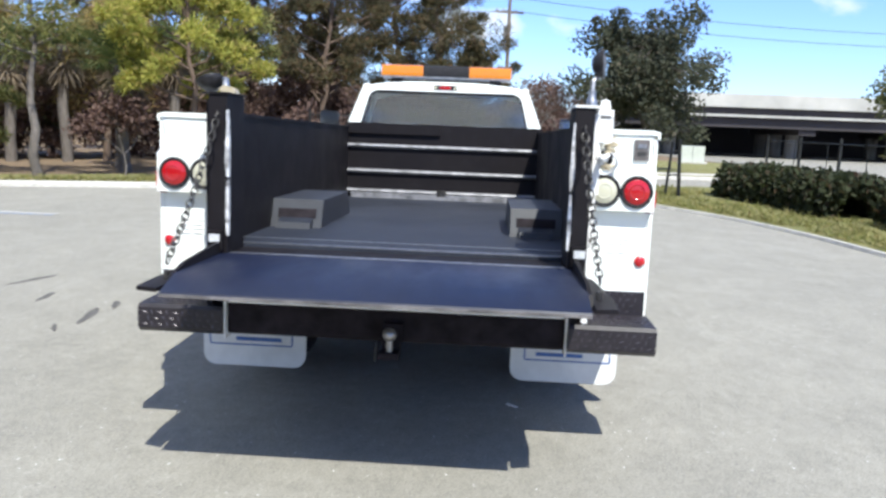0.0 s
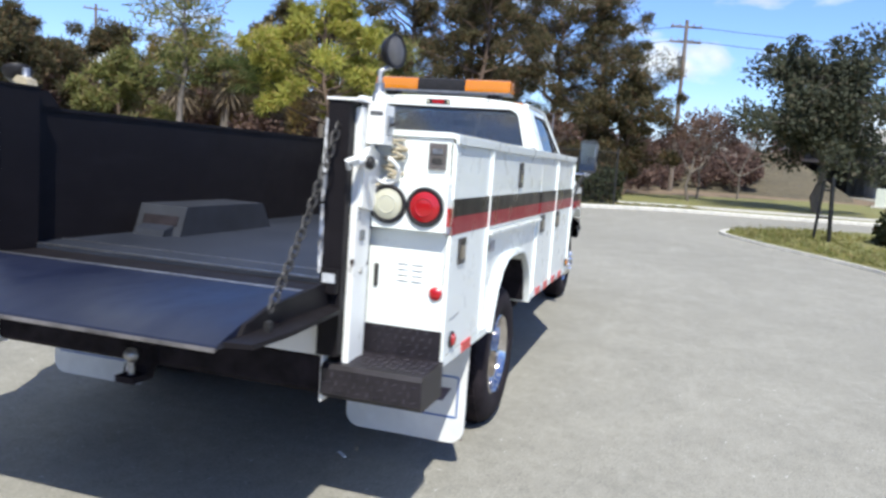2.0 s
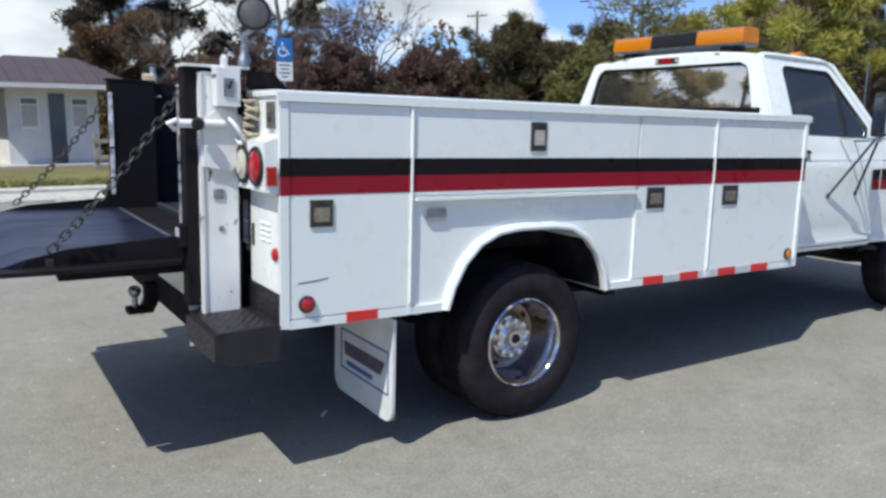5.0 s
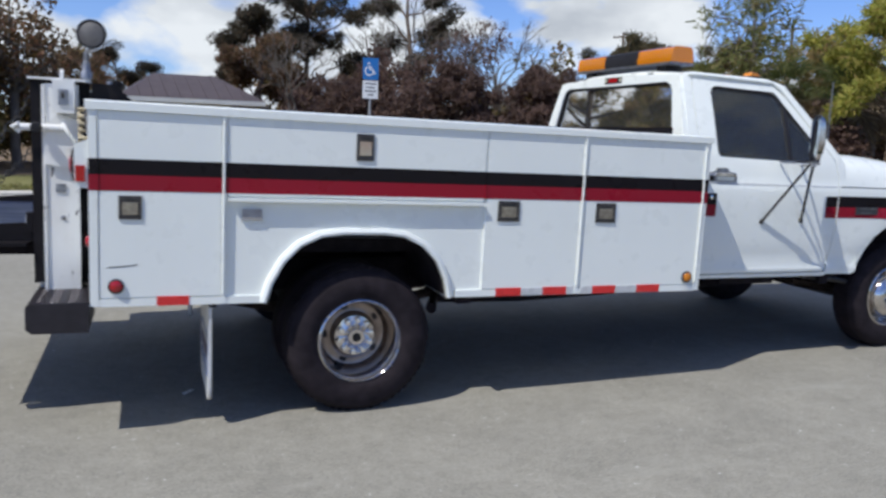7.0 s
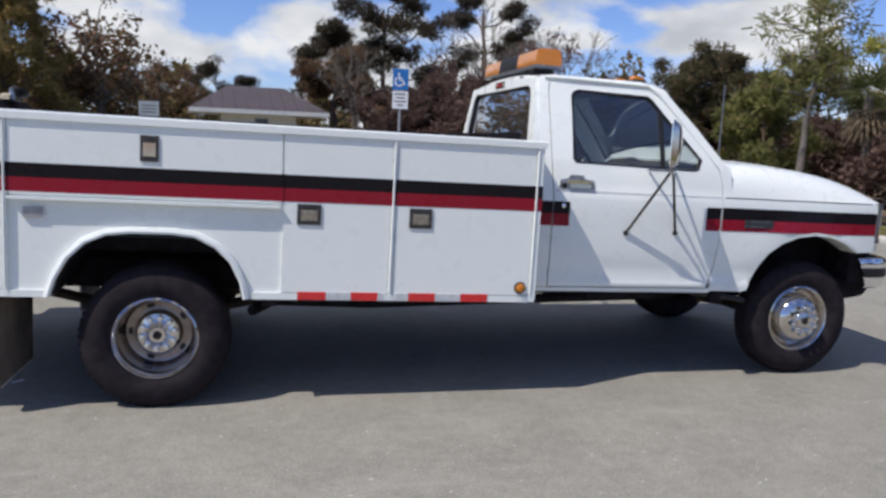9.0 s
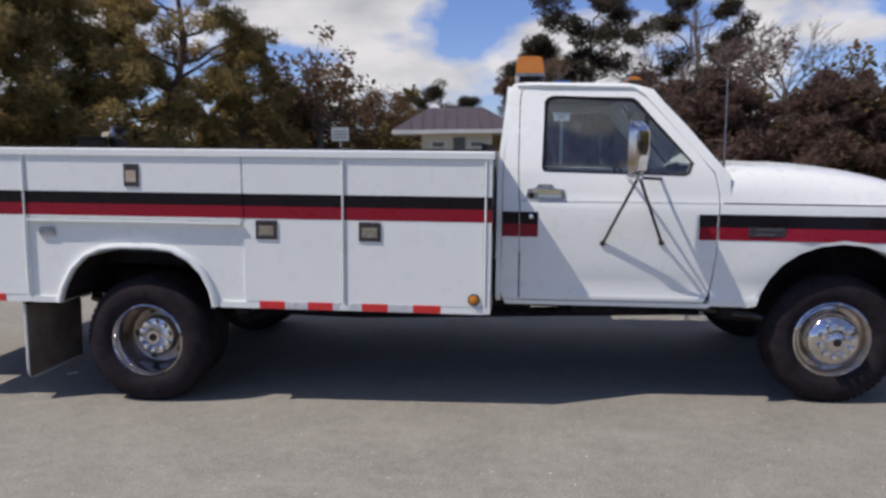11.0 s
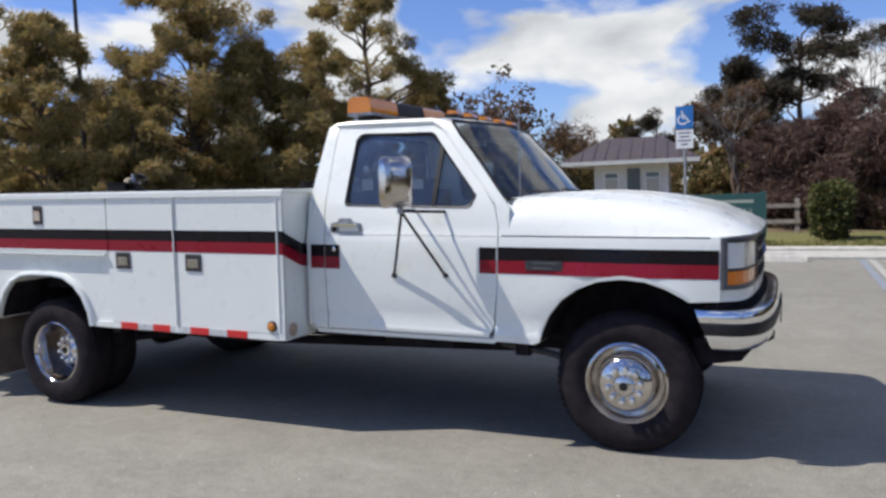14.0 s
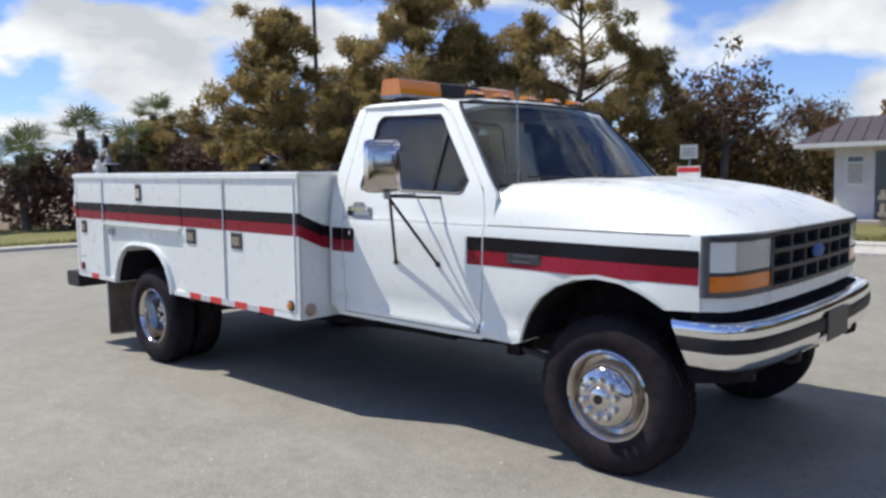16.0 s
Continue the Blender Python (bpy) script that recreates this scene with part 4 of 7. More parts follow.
def door(s):
    global FIT_CAB
    low = [(2.272, 0.66), (3.36, 0.665), (3.395, 0.72), (3.427, 0.95), (3.434, 1.15), (3.431, 1.30), (3.402, 1.405), (3.272, 1.465), (3.245, 1.405), (3.215, 1.392), (2.41, 1.408), (2.395, 1.43), (2.252, 1.43), (2.268, 1.2)]
    back = [(2.252, 1.43), (2.395, 1.43), (2.408, 1.825), (2.425, 1.852), (2.46, 1.862), (2.46, 1.895), (2.30, 1.898), (2.268, 1.885), (2.256, 1.85)]
    top = [(2.46, 1.862), (2.925, 1.852), (2.955, 1.835), (2.998, 1.868), (2.95, 1.892), (2.46, 1.895)]
    front = [(3.272, 1.465), (3.402, 1.405), (2.998, 1.868), (2.955, 1.835)]
    d = part("cab_door", skin([low, back, top, front], s, 0.035), WHITE, truck, "white painted cab door with a tinted window")
    part("side_glass", skin([[(x, z) for x, z in WIN]], s, 0.005, out=-0.014), GLASS, d, "tinted door window").visible_shadow = False
    n = len(WIN)
    rows = []
    for i in range(n + 1):
        x, z = WIN[i % n]
        cx, cz = x - 2.83, z - 1.63
        r = math.hypot(cx, cz)
        rows.append([(x - cx / r * 0.022, s * (flank(x, z) - 0.010), z - cz / r * 0.022), (x - cx / r * 0.012, s * (flank(x, z) - 0.001), z - cz / r * 0.012), (x, s * (flank(x, z) + 0.003), z), (x + cx / r * 0.006, s * (flank(x, z) - 0.004), z + cz / r * 0.006)])
    part("window_seal", sheet(rows), TRIM, d)
    part("vent_bar", skin([[(2.985, 1.395), (3.012, 1.395), (3.022, 1.76), (2.998, 1.79)]], s, 0.012, out=-0.004), TRIM, d)
    for lo, hi, m, nm in ((1.175 - 0.072, 1.175, STRIPE, "black_stripe"), (1.03, 1.1035, RED, "red_stripe")):
        part(nm, skin([[(2.268, lo), (2.378, lo), (2.378, hi), (2.268, hi)]], s, 0.0, out=0.002), m, d)
        part(nm, skin([[(3.312, lo), (3.424, lo), (3.428, hi), (3.312, hi)]], s, 0.0, out=0.002), m, d)
    # Thin grey strip paints the crease's shadow line on the door.
    part("door_crease_shade", skin([[(2.275, 1.236), (3.423, 1.236), (3.423, 1.243), (2.275, 1.243)]], s, 0.0, out=0.0025), simple("shadow_line_grey", (0.45, 0.46, 0.47), 0.5), d)
    y = flank(2.4, 1.28)
    plate = part("handle_plate", prism([(2.300, 1.258), (2.315, 1.247), (2.52, 1.247), (2.537, 1.258), (2.525, 1.305), (2.47, 1.312), (2.455, 1.334), (2.375, 1.334), (2.36, 1.312), (2.310, 1.305)], "y", s * (y - 0.004), s * (y + 0.006), 0.003), STEEL, d, "bright steel door handle plate")
    part("handle_pocket", prism([(2.375, 1.256), (2.505, 1.256), (2.515, 1.268), (2.505, 1.284), (2.375, 1.284)], "y", s * (y + 0.004), s * (y + 0.0075), 0.001), WHITE, plate)
    part("door_handle", prism([(2.335, 1.286), (2.515, 1.286), (2.500, 1.304), (2.35, 1.304)], "y", s * (y + 0.006), s * (y + 0.028), 0.006), CHROME, plate, "chrome lift-up door handle")
    part("lock_button", lathe([(0.018, 0), (0.017, 0.008), (0.009, 0.010), (0, 0.009)], (2.333, s * (y + 0.005), 1.270), (0, s, 0), 16), TRIM, plate, "black lock button")
    part("key_lock", lathe([(0.014, 0), (0.014, 0.004), (0.008, 0.006), (0, 0.006)], (2.335, s * (flank(2.3, 1.15) + 0.001), 1.15), (0, s, 0), 16), CHROME, d)
    part("bright_sill", skin([[(2.62, 0.668), (3.33, 0.673), (3.335, 0.70), (2.62, 0.70)]], s, 0.0, out=0.004), WHITE, d)
    # west-coast mirror on a three-legged stay
    FIT_CAB = False
    turn = Matrix.Rotation(radians(33 * s), 3, "Z")
    back, face = bmesh.new(), box((2.832, s * 1.128, 1.428), (2.8375, s * 1.287, 1.656), 0.002)
    grid = []
    for i in range(13):
        u = -1 + i / 6
        row = []
        for k in range(13):
            v = -1 + k / 6
            row.append(back.verts.new((2.838 + 0.05 * ((1 - u ** 6) * (1 - v ** 6)) ** 0.6 * (1 - 0.25 * v * v), s * (1.2075 + 0.102 * u * (1 - 0.06 * v ** 8)), 1.545 + 0.142 * v * (1 - 0.06 * u ** 8))))
        grid.append(row)
    for i in range(12):
        for k in range(12):
            back.faces.new((grid[i][k], grid[i + 1][k], grid[i + 1][k + 1], grid[i][k + 1]))
    back.faces.new([grid[i][0] for i in range(13)] + [grid[12][k] for k in range(1, 13)] + [grid[i][12] for i in range(11, -1, -1)] + [grid[0][k] for k in range(11, 0, -1)])
    for b in (back, face):
        bmesh.ops.rotate(b, verts=b.verts, cent=(2.858, s * 1.2, 1.5), matrix=turn)
    mir = part("door_mirror", back, DULLCHROME, truck, "chrome-backed truck mirror on thin tubular stays")
    part("mirror_glass", face, MIRROR, mir)
    for pts in ([(2.86, s * 1.17, 1.392), (2.70, s * 0.978, 1.00)], [(2.86, s * 1.19, 1.392), (3.03, s * 0.978, 1.01)], [(2.83, s * 0.945, 1.385), (2.855, s * 1.05, 1.385), (2.86, s * 1.23, 1.39)], [(3.02, s * 0.94, 1.372), (2.86, s * 1.2, 1.386)]):
        part("mirror_stay", tube(pts, 0.0085, 8), CHROME if len(pts) == 3 else DARKSTEEL, mir)
    for x, z in ((2.70, 1.0), (3.03, 1.01)):
        part("stay_foot", lathe([(0.017, 0), (0.015, 0.012), (0, 0.014)], (x, s * 0.972, z), (0, s, 0), 12), DARKSTEEL, mir)
    part("mirror_joint", lathe([(0, -0.02), (0.018, -0.02), (0.018, 0.02), (0, 0.02)], (2.862, s * 1.19, 1.39), (0, 0, 1), 14), STEEL, mir)
    FIT_CAB = True
    return d


def cab_sides(s):
    rear = [(2.118, 0.70), (2.135, 0.66), (2.264, 0.655), (2.26, 1.2), (2.244, 1.43), (2.248, 1.85), (2.26, 1.89), (2.285, 1.905), (2.20, 1.925), (2.165, 1.90), (2.125, 1.45)]
    pillar = [(3.438, 1.24), (3.50, 1.24), (3.495, 1.40), (3.47, 1.43), (3.05, 1.895), (2.97, 1.915), (2.955, 1.90), (3.004, 1.872), (3.408, 1.41), (3.436, 1.30)]
    roofrail = [(2.285, 1.905), (2.955, 1.90), (2.97, 1.915), (2.90, 1.93), (2.30, 1.935), (2.20, 1.925)]
    rocker = [(2.135, 0.655), (2.16, 0.628), (3.40, 0.632), (3.432, 0.66), (3.34, 0.658), (2.272, 0.652)]
    c = part("cab_side", skin([rear, pillar, roofrail], s, 0.03), WHITE, truck, "white cab corner, roof rail and windscreen pillar")
    part("rocker_panel", skin([rocker], s, 0.05), WHITE, c)
    for lo, hi, m, nm in ((1.103, 1.175, STRIPE, "black_stripe"), (1.03, 1.1035, RED, "red_stripe")):
        part(nm, skin([[(2.122, lo), (2.262, lo), (2.262, hi), (2.122, hi)]], s, 0.0, out=0.002), m, c)
    part("drip_rail", tube([(2.22, s * 0.752, 1.912), (2.40, s * 0.758, 1.913), (2.93, s * 0.758, 1.905), (3.0, s * 0.775, 1.87), (3.40, s * 0.925, 1.425)], 0.008, 6), WHITE, c)
    fen = [(3.404, 0.70), (3.398, 0.66), (3.42, 0.645), (3.63, 0.645)] + WHEEL_R + [(4.50, 0.918), (4.612, 0.922), (4.612, 1.236), (3.4395, 1.236), (3.4395, 1.1), (3.432, 0.95)]
    f = part("front_fender", skin([fen], s, 0.02, xs=(3.55, 3.7, 3.85, 4.0, 4.15, 4.25, 4.35, 4.43, 4.48, 4.54)), WHITE, truck, "white front fender with a flared wheel arch")
    rows = []
    for x, z in WHEEL_R:
        d = Vector((x - 4.07, 0, z - 0.60)).normalized()
        y = flank(x, z)
        rows.append([(x, s * (y - 0.16), z), (x, s * (y - 0.01), z), (x, s * (y + 0.004), z), (x + d.x * 0.02, s * (y + 0.006), z + d.z * 0.02)])
    part("arch_lip", sheet(rows), WHITE, f)
    for lo, hi, m, nm in ((1.104, 1.178, STRIPE, "black_stripe"), (1.032, 1.1045, RED, "red_stripe")):
        part(nm, skin([[(3.438, lo), (4.605, lo), (4.605, hi), (3.438, hi)]], s, 0.0, xs=[3.5 + 0.06 * i for i in range(17)], out=0.0025), m, f)
    y = flank(3.7, 1.08)
    badge = part("model_badge", box((3.60, s * (y + 0.002), 1.056), (3.80, s * (y + 0.008), 1.108), 0.004), DARKTRIM, f, "dark grey plastic name badge")
    part("badge_bar", box((3.64, s * (y + 0.008), 1.092), (3.785, s * (y + 0.010), 1.100), 0), GREYTRIM, badge)
    part("badge_bar", box((3.64, s * (y + 0.008), 1.062), (3.74, s * (y + 0.010), 1.072), 0), GREYTRIM, badge)
    # inner wheel well
    rows = [[(x, s * 0.95, z + 0.012), (x, s * 0.55, z + 0.012)] for x, z in WHEEL_R]
    part("wheel_well", sheet(rows, 0.01), UNDER, f)
    part("inner_fender", box((3.45, s * 0.545, 0.60), (4.66, s * 0.56, 1.22), 0.0), UNDER, f)
    part("lamp_bay", box((4.455, s * 0.55, 0.945), (4.56, s * 0.925, 1.225), 0.0), UNDER, f)
    door(s)


cab_sides(-1)
cab_sides(1)

# roof
rows = []
for x, drop in ((2.165, 0.035), (2.20, 0.012), (2.28, 0.0), (2.5, 0.0), (2.75, 0.0), (2.90, 0.006), (2.98, 0.02), (3.035, 0.048)):
    row = []
    for i in range(-8, 9):
        t = i / 8
        edge = 0.755 if x > 2.25 else 0.735
        row.append((x + 0.04 * (1 - t * t) * (1 if x > 2.9 else -0.4 if x < 2.25 else 0), edge * t, 1.905 + 0.06 * (1 - abs(t) ** 3.2) - drop))
    rows.append(row)
roof = part("cab_roof", sheet(rows, 0.02), WHITE, truck, "white cab roof")
for y in (-0.52, -0.27, 0.0, 0.27, 0.52):
    base = part("roof_marker", box((2.92, y - 0.045, 1.945), (3.01, y + 0.045, 1.962), 0.006), TRIM, truck, "amber roof marker lamp")
    part("marker_lens", prism([(2.925, 1.960), (3.015, 1.958), (2.99, 1.982), (2.94, 1.988)], "y", y - 0.04, y + 0.04, 0.006), AMBER, base)

# rear wall with the back window
rw = bmesh.new()
OUT = [(0.735, 1.905), (0.775, 1.84), (0.925, 1.43), (0.965, 1.2), (0.965, 0.68), (0.92, 0.64)]
WINB = [(0.62, 1.872), (0.67, 1.852), (0.692, 1.82), (0.775, 1.50), (0.775, 1.47), (0.75, 1.45)]


def rear_x(z):
    return 2.118 + max(0.0, z - 1.43) * 0.11


for s in (-1, 1):
    o = [rw.verts.new((rear_x(z), s * y, z)) for y, z in OUT]
    w = [rw.verts.new((rear_x(z), s * y, z)) for y, z in WINB]
    mt, mw = rw.verts.new((rear_x(1.935), 0, 1.94)), rw.verts.new((rear_x(1.87), 0, 1.87))
    mb, ml = rw.verts.new((rear_x(1.44), 0, 1.44)), rw.verts.new((rear_x(0.64), 0, 0.64))
    rw.faces.new((mt, o[0], w[0], mw))
    rw.faces.new((o[0], o[1], w[2], w[1], w[0]))
    rw.faces.new((o[1], o[2], w[4], w[3], w[2]))
    rw.faces.new((o[2], o[3], o[4], o[5], ml, mb, w[5], w[4]))
bmesh.ops.remove_doubles(rw, verts=rw.verts, dist=0.001)
bmesh.ops.recalc_face_normals(rw, faces=rw.faces)
bmesh.ops.solidify(rw, geom=rw.faces[:], thickness=0.03)
back = part("cab_back", rw, WHITE, truck, "white rear wall of the cab")
bm = bmesh.new()
bm.faces.new([bm.verts.new((rear_x(z) + 0.008, y * s, z)) for s, seq in ((-1, WINB), (1, WINB[::-1])) for y, z in seq])
part("back_window", bm, GLASS_REAR, truck, "tinted rear window in a black seal", normals=False).visible_shadow = False
loop = [(rear_x(z) - 0.004, y * s, z) for s, seq in ((-1, WINB), (1, WINB[::-1])) for y, z in seq]
part("window_seal", tube(loop, 0.013, 8, closed=True), TRIM, back)
stop = part("brake_lamp", box((2.135, -0.105, 1.886), (2.17, 0.105, 1.925), 0.008), TRIM, truck, "high third brake lamp")
part("lamp_lens", box((2.128, -0.05, 1.892), (2.138, 0.05, 1.919), 0.004), REDLENS, stop)
for y in (-0.09, 0.09):
    part("lamp_lens", box((2.129, y - 0.012, 1.894), (2.138, y + 0.012, 1.917), 0.003), CLEARLENS, stop)
for y in (-0.42, 0.42):
    part("roof_clip", box((2.15, y - 0.02, 1.92), (2.185, y + 0.02, 1.934), 0.004), GREYTRIM, back)

# windscreen
rows = []
for k in range(7):
    t = k / 6
    z = 1.435 + (1.902 - 1.435) * t
    hw = 0.885 - 0.145 * t
    row = []
    for i in range(-10, 11):
        u = i / 10
        row.append((3.47 - 0.42 * t + 0.115 * (1 - u * u) * (1 - 0.35 * t), u * hw, z + 0.012 * (1 - u * u) * t))
    rows.append(row)
part("windscreen", sheet(rows), SCREEN, truck, "curved tinted windscreen").visible_shadow = False
part("windscreen_seal", tube([r[0] for r in rows] + rows[-1][1:] + [r[-1] for r in rows[-2::-1]] + rows[0][-2:0:-1], 0.008, 8, closed=True), TRIM, roof)
cowl = sheet([[(3.47 + 0.115 * (1 - (i / 10) ** 2) + dx, i / 10 * 0.86, z - 0.02 * abs(i / 10) ** 2) for i in range(-10, 11)] for dx, z in ((-0.02, 1.435), (0.0, 1.437), (0.07, 1.445))])
part("cowl", cowl, TRIM, truck, "black wiper cowl")
for y0, y1 in ((0.55, -0.05), (-0.10, -0.68)):
    part("wiper", tube([(3.60 - 0.12 * y0 * y0, y0, 1.462), (3.575, (y0 + y1) / 2, 1.475), (3.555 - 0.09 * y1 * y1, y1, 1.485)], 0.007, 6), TRIM, truck, "black wiper arm")

# hood
MID = [(3.45, 1.452), (3.60, 1.468), (3.83, 1.472), (4.05, 1.458), (4.25, 1.432), (4.45, 1.392), (4.60, 1.348), (4.71, 1.298), (4.775, 1.252)]
rows = []
for x in (3.455, 3.55, 3.7, 3.85, 4.0, 4.15, 4.3, 4.42, 4.52, 4.61, 4.69, 4.74, 4.775):
    zc = curve_at(MID, x)
    f = max(0.0, (x - 4.3) / 0.475)
    row = []
    for i in range(-24, 25):
        t = math.copysign(1 - (1 - abs(i) / 24) ** 1.5, i)
        hw = flank(min(x, 4.6), 1.24) - 0.002 - 0.012 * f
        y = hw * t
        a = abs(t)
        low = 1.243
        # broad crown, raised centre and a rolled shoulder
        p = 13.0 - 7.0 * min(1.0, max(0.0, (x - 3.6) / 1.0))
        zz = low + (zc - low) * (1 - a ** p) ** 0.62 - 0.03 * a * a * min(1.0, (x - 3.4) / 0.5) * (zc - low) / 0.22
        if 0.30 < a < 0.52 and x < 4.6:
            zz += 0.007 * math.sin((a - 0.30) / 0.22 * math.pi)
        back_x = x - (0.03 * a * a + 0.125 * a ** 9) * f
        row.append((back_x, y, max(zz, low)))
    rows.append(row)
hood = part("hood", sheet(rows, 0.015), WHITE, truck, "white rounded hood")
for s in (-1, 1):
    part("hood_gap", tube([(3.46 + 0.06 * i, s * (flank(3.46 + 0.06 * i, 1.238) + 0.0005), 1.2395) for i in range(19)], 0.0035, 6), GREYTRIM, hood)

# grille and headlamps, following the curve of the nose
FIT_CAB = False
NOSE = [(0.0, 4.672), (0.3, 4.670), (0.55, 4.656), (0.7, 4.642), (0.8, 4.626), (0.87, 4.604), (0.915, 4.572), (0.938, 4.535), (0.946, 4.510)]


def nose(y):
    return curve_at(NOSE, abs(y))


front = bmesh.new()
ys = np.linspace(-0.55, 0.55, 13)
add_prism(front, [(nose(y) - 0.06, y) for y in ys] + [(nose(y) - 0.075, y) for y in ys[::-1]], "z", 0.98, 1.24)
grille = part("grille", front, TRIM, truck, "dark grey grille with crossing bars")
for z in (0.992, 1.074, 1.154, 1.232):
    part("grille_bar", prism([(nose(y) + 0.004, y) for y in ys] + [(nose(y) - 0.05, y) for y in ys[::-1]], "z", z - 0.010, z + 0.010), DARKTRIM, grille)
for y in (-0.36, -0.18, 0.0, 0.18, 0.36):
    part("grille_bar", prism([(nose(y) + 0.002, 0.99), (nose(y) - 0.05, 0.99), (nose(y) - 0.05, 1.235), (nose(y) + 0.002, 1.235)], "y", y - 0.008, y + 0.008), DARKTRIM, grille)
bm = bmesh.new()
add_lathe(bm, [(0, 0.016), (0.04, 0.014), (0.062, 0.006), (0.066, 0)], (0, 0, 0), (1, 0, 0), 28)
for v in bm.verts:
    v.co = Vector((v.co.x + nose(0), v.co.y * 1.25, v.co.z * 0.55 + 1.117))
part("oval_emblem", bm, BLUEINK, grille, "small oval emblem")


def lamp_band(s, z0, z1, out, deep, a, b, k=12):
    """A strip along the bend of the lamp, from half width a to b, standing out by out."""
    line = [(nose(a + (b - a) * i / k), a + (b - a) * i / k) for i in range(k + 1)]
    outer, inner = [], []
    for i, (x, y) in enumerate(line):
        (x0, y0), (x1, y1) = line[max(0, i - 1)], line[min(k, i + 1)]
        n = Vector((y1 - y0, x0 - x1)).normalized()
        outer.append((x + n.x * out, s * (y + n.y * out)))
        inner.append((x - n.x * deep, s * (y - n.y * deep)))
    bm = bmesh.new()
    add_prism(bm, outer + inner[::-1], "z", z0, z1)
    return bm


def headlamp(s):
    lamp = part("headlamp", lamp_band(s, 0.985, 1.232, -0.010, 0.06, 0.558, 0.946), TRIM, truck, "wrapped headlamp over an amber turn signal in a grey frame")
    part("headlamp_lens", lamp_band(s, 1.088, 1.215, 0.000, 0.008, 0.578, 0.845), HEADLENS, lamp)
    part("lamp_reflector", lamp_band(s, 1.095, 1.208, -0.0085, 0.009, 0.60, 0.83), REFLECTOR, lamp)
    part("side_lens", lamp_band(s, 1.088, 1.215, 0.001, 0.008, 0.850, 0.938), SIDELENS, lamp)
    part("turn_signal", lamp_band(s, 1.005, 1.072, 0.000, 0.012, 0.578, 0.846), SIGNAL, lamp, "amber turn signal")
    part("side_marker", lamp_band(s, 1.005, 1.072, 0.001, 0.012, 0.848, 0.938), SIGNAL, lamp, "amber side marker")
    part("lamp_divider", lamp_band(s, 1.074, 1.085, 0.003, 0.01, 0.575, 0.940), DARKTRIM, lamp)
    part("lens_divider", lamp_band(s, 1.088, 1.215, 0.003, 0.008, 0.845, 0.850, 2), CLEARLENS, lamp)
    part("lamp_frame", lamp_band(s, 1.215, 1.238, 0.006, 0.05, 0.556, 0.946), DARKTRIM, lamp)
    part("lamp_frame", lamp_band(s, 0.982, 1.005, 0.006, 0.05, 0.556, 0.946), GREYTRIM, lamp)
    part("lamp_frame", lamp_band(s, 0.982, 1.238, 0.006, 0.03, 0.556, 0.578, 2), DARKTRIM, lamp)
    wrap = bmesh.new()
    add_prism(wrap, [(nose(0.936), s * 0.944), (4.528, s * 0.953), (4.518, s * 0.958), (4.505, s * 0.957), (4.503, s * 0.93), (nose(0.936), s * 0.92)], "z", 0.982, 1.238)
    part("lamp_frame", round_edges(wrap, 0.008, 2, 50), GREYTRIM, lamp)


headlamp(-1)
headlamp(1)
# panel under the lamps, then the bumper
ys = np.linspace(-0.944, 0.944, 41)
bm = bmesh.new()
add_prism(bm, [(nose(y) - 0.004, y) for y in ys] + [(nose(y) - 0.06, y * 0.97) for y in ys[::-1]], "z", 0.922, 0.9825)
part("valance", bm, WHITE, truck, "white panel below the headlamps")
# Solid dark block stands for the shaded space behind the bumper.
bm = bmesh.new()
add_prism(bm, [(nose(y) - 0.03, y * 0.96) for y in ys] + [(4.42, y * 0.90) for y in ys[::-1]], "z", 0.70, 0.9215)
part("gap_shade_block", bm, UNDER, truck, "dark block standing for the shade behind the bumper")
BOW = [(0.0, 4.766), (0.3, 4.763), (0.55, 4.750), (0.7, 4.733), (0.8, 4.713), (0.87, 4.689), (0.92, 4.655), (0.953, 4.611), (0.97, 4.553), (0.976, 4.487), (0.978, 4.434), (0.978, 4.385)]


def bumper_sweep(prof):
    """A section of (outset, z) carried along the bumper's bow; the ends are cut on a slant."""
    line = [(x, -y) for y, x in BOW[:0:-1]] + [(x, y) for y, x in BOW]
    rows = []
    for i, (x, y) in enumerate(line):
        (x0, y0), (x1, y1) = line[max(0, i - 1)], line[min(len(line) - 1, i + 1)]
        n = Vector((y1 - y0, x0 - x1, 0)).normalized()
        lean = max(0.0, min(1.0, (4.62 - x) / 0.23))
        rows.append([(x + n.x * o + lean * 0.42 * (0.885 - z), y + n.y * o, z) for o, z in prof])
    return sheet(rows, 0.004)


bumper = part("front_bumper", bumper_sweep([(-0.07, 0.880), (-0.03, 0.884), (-0.010, 0.878), (0.0, 0.862), (0.003, 0.838), (-0.004, 0.815), (-0.010, 0.812), (-0.010, 0.758), (-0.004, 0.755), (-0.004, 0.735), (-0.010, 0.70), (-0.03, 0.680), (-0.06, 0.672)]), CHROME, truck, "chrome front bumper with a black rubber strip")
# Plate added to keep sun from leaking between bumper and valance.
shield = bmesh.new()
add_prism(shield, [(curve_at(BOW, abs(y)) - 0.012, y) for y in ys] + [(nose(y) - 0.05, y * 0.97) for y in ys[::-1]], "z", 0.862, 0.869)
part("bumper_gap_plate", shield, UNDER, truck)
part("rubber_strip", bumper_sweep([(-0.009, 0.814), (0.004, 0.812), (0.006, 0.80), (0.006, 0.772), (0.004, 0.758), (-0.009, 0.756)]), TRIM, bumper)
FIT_CAB = True
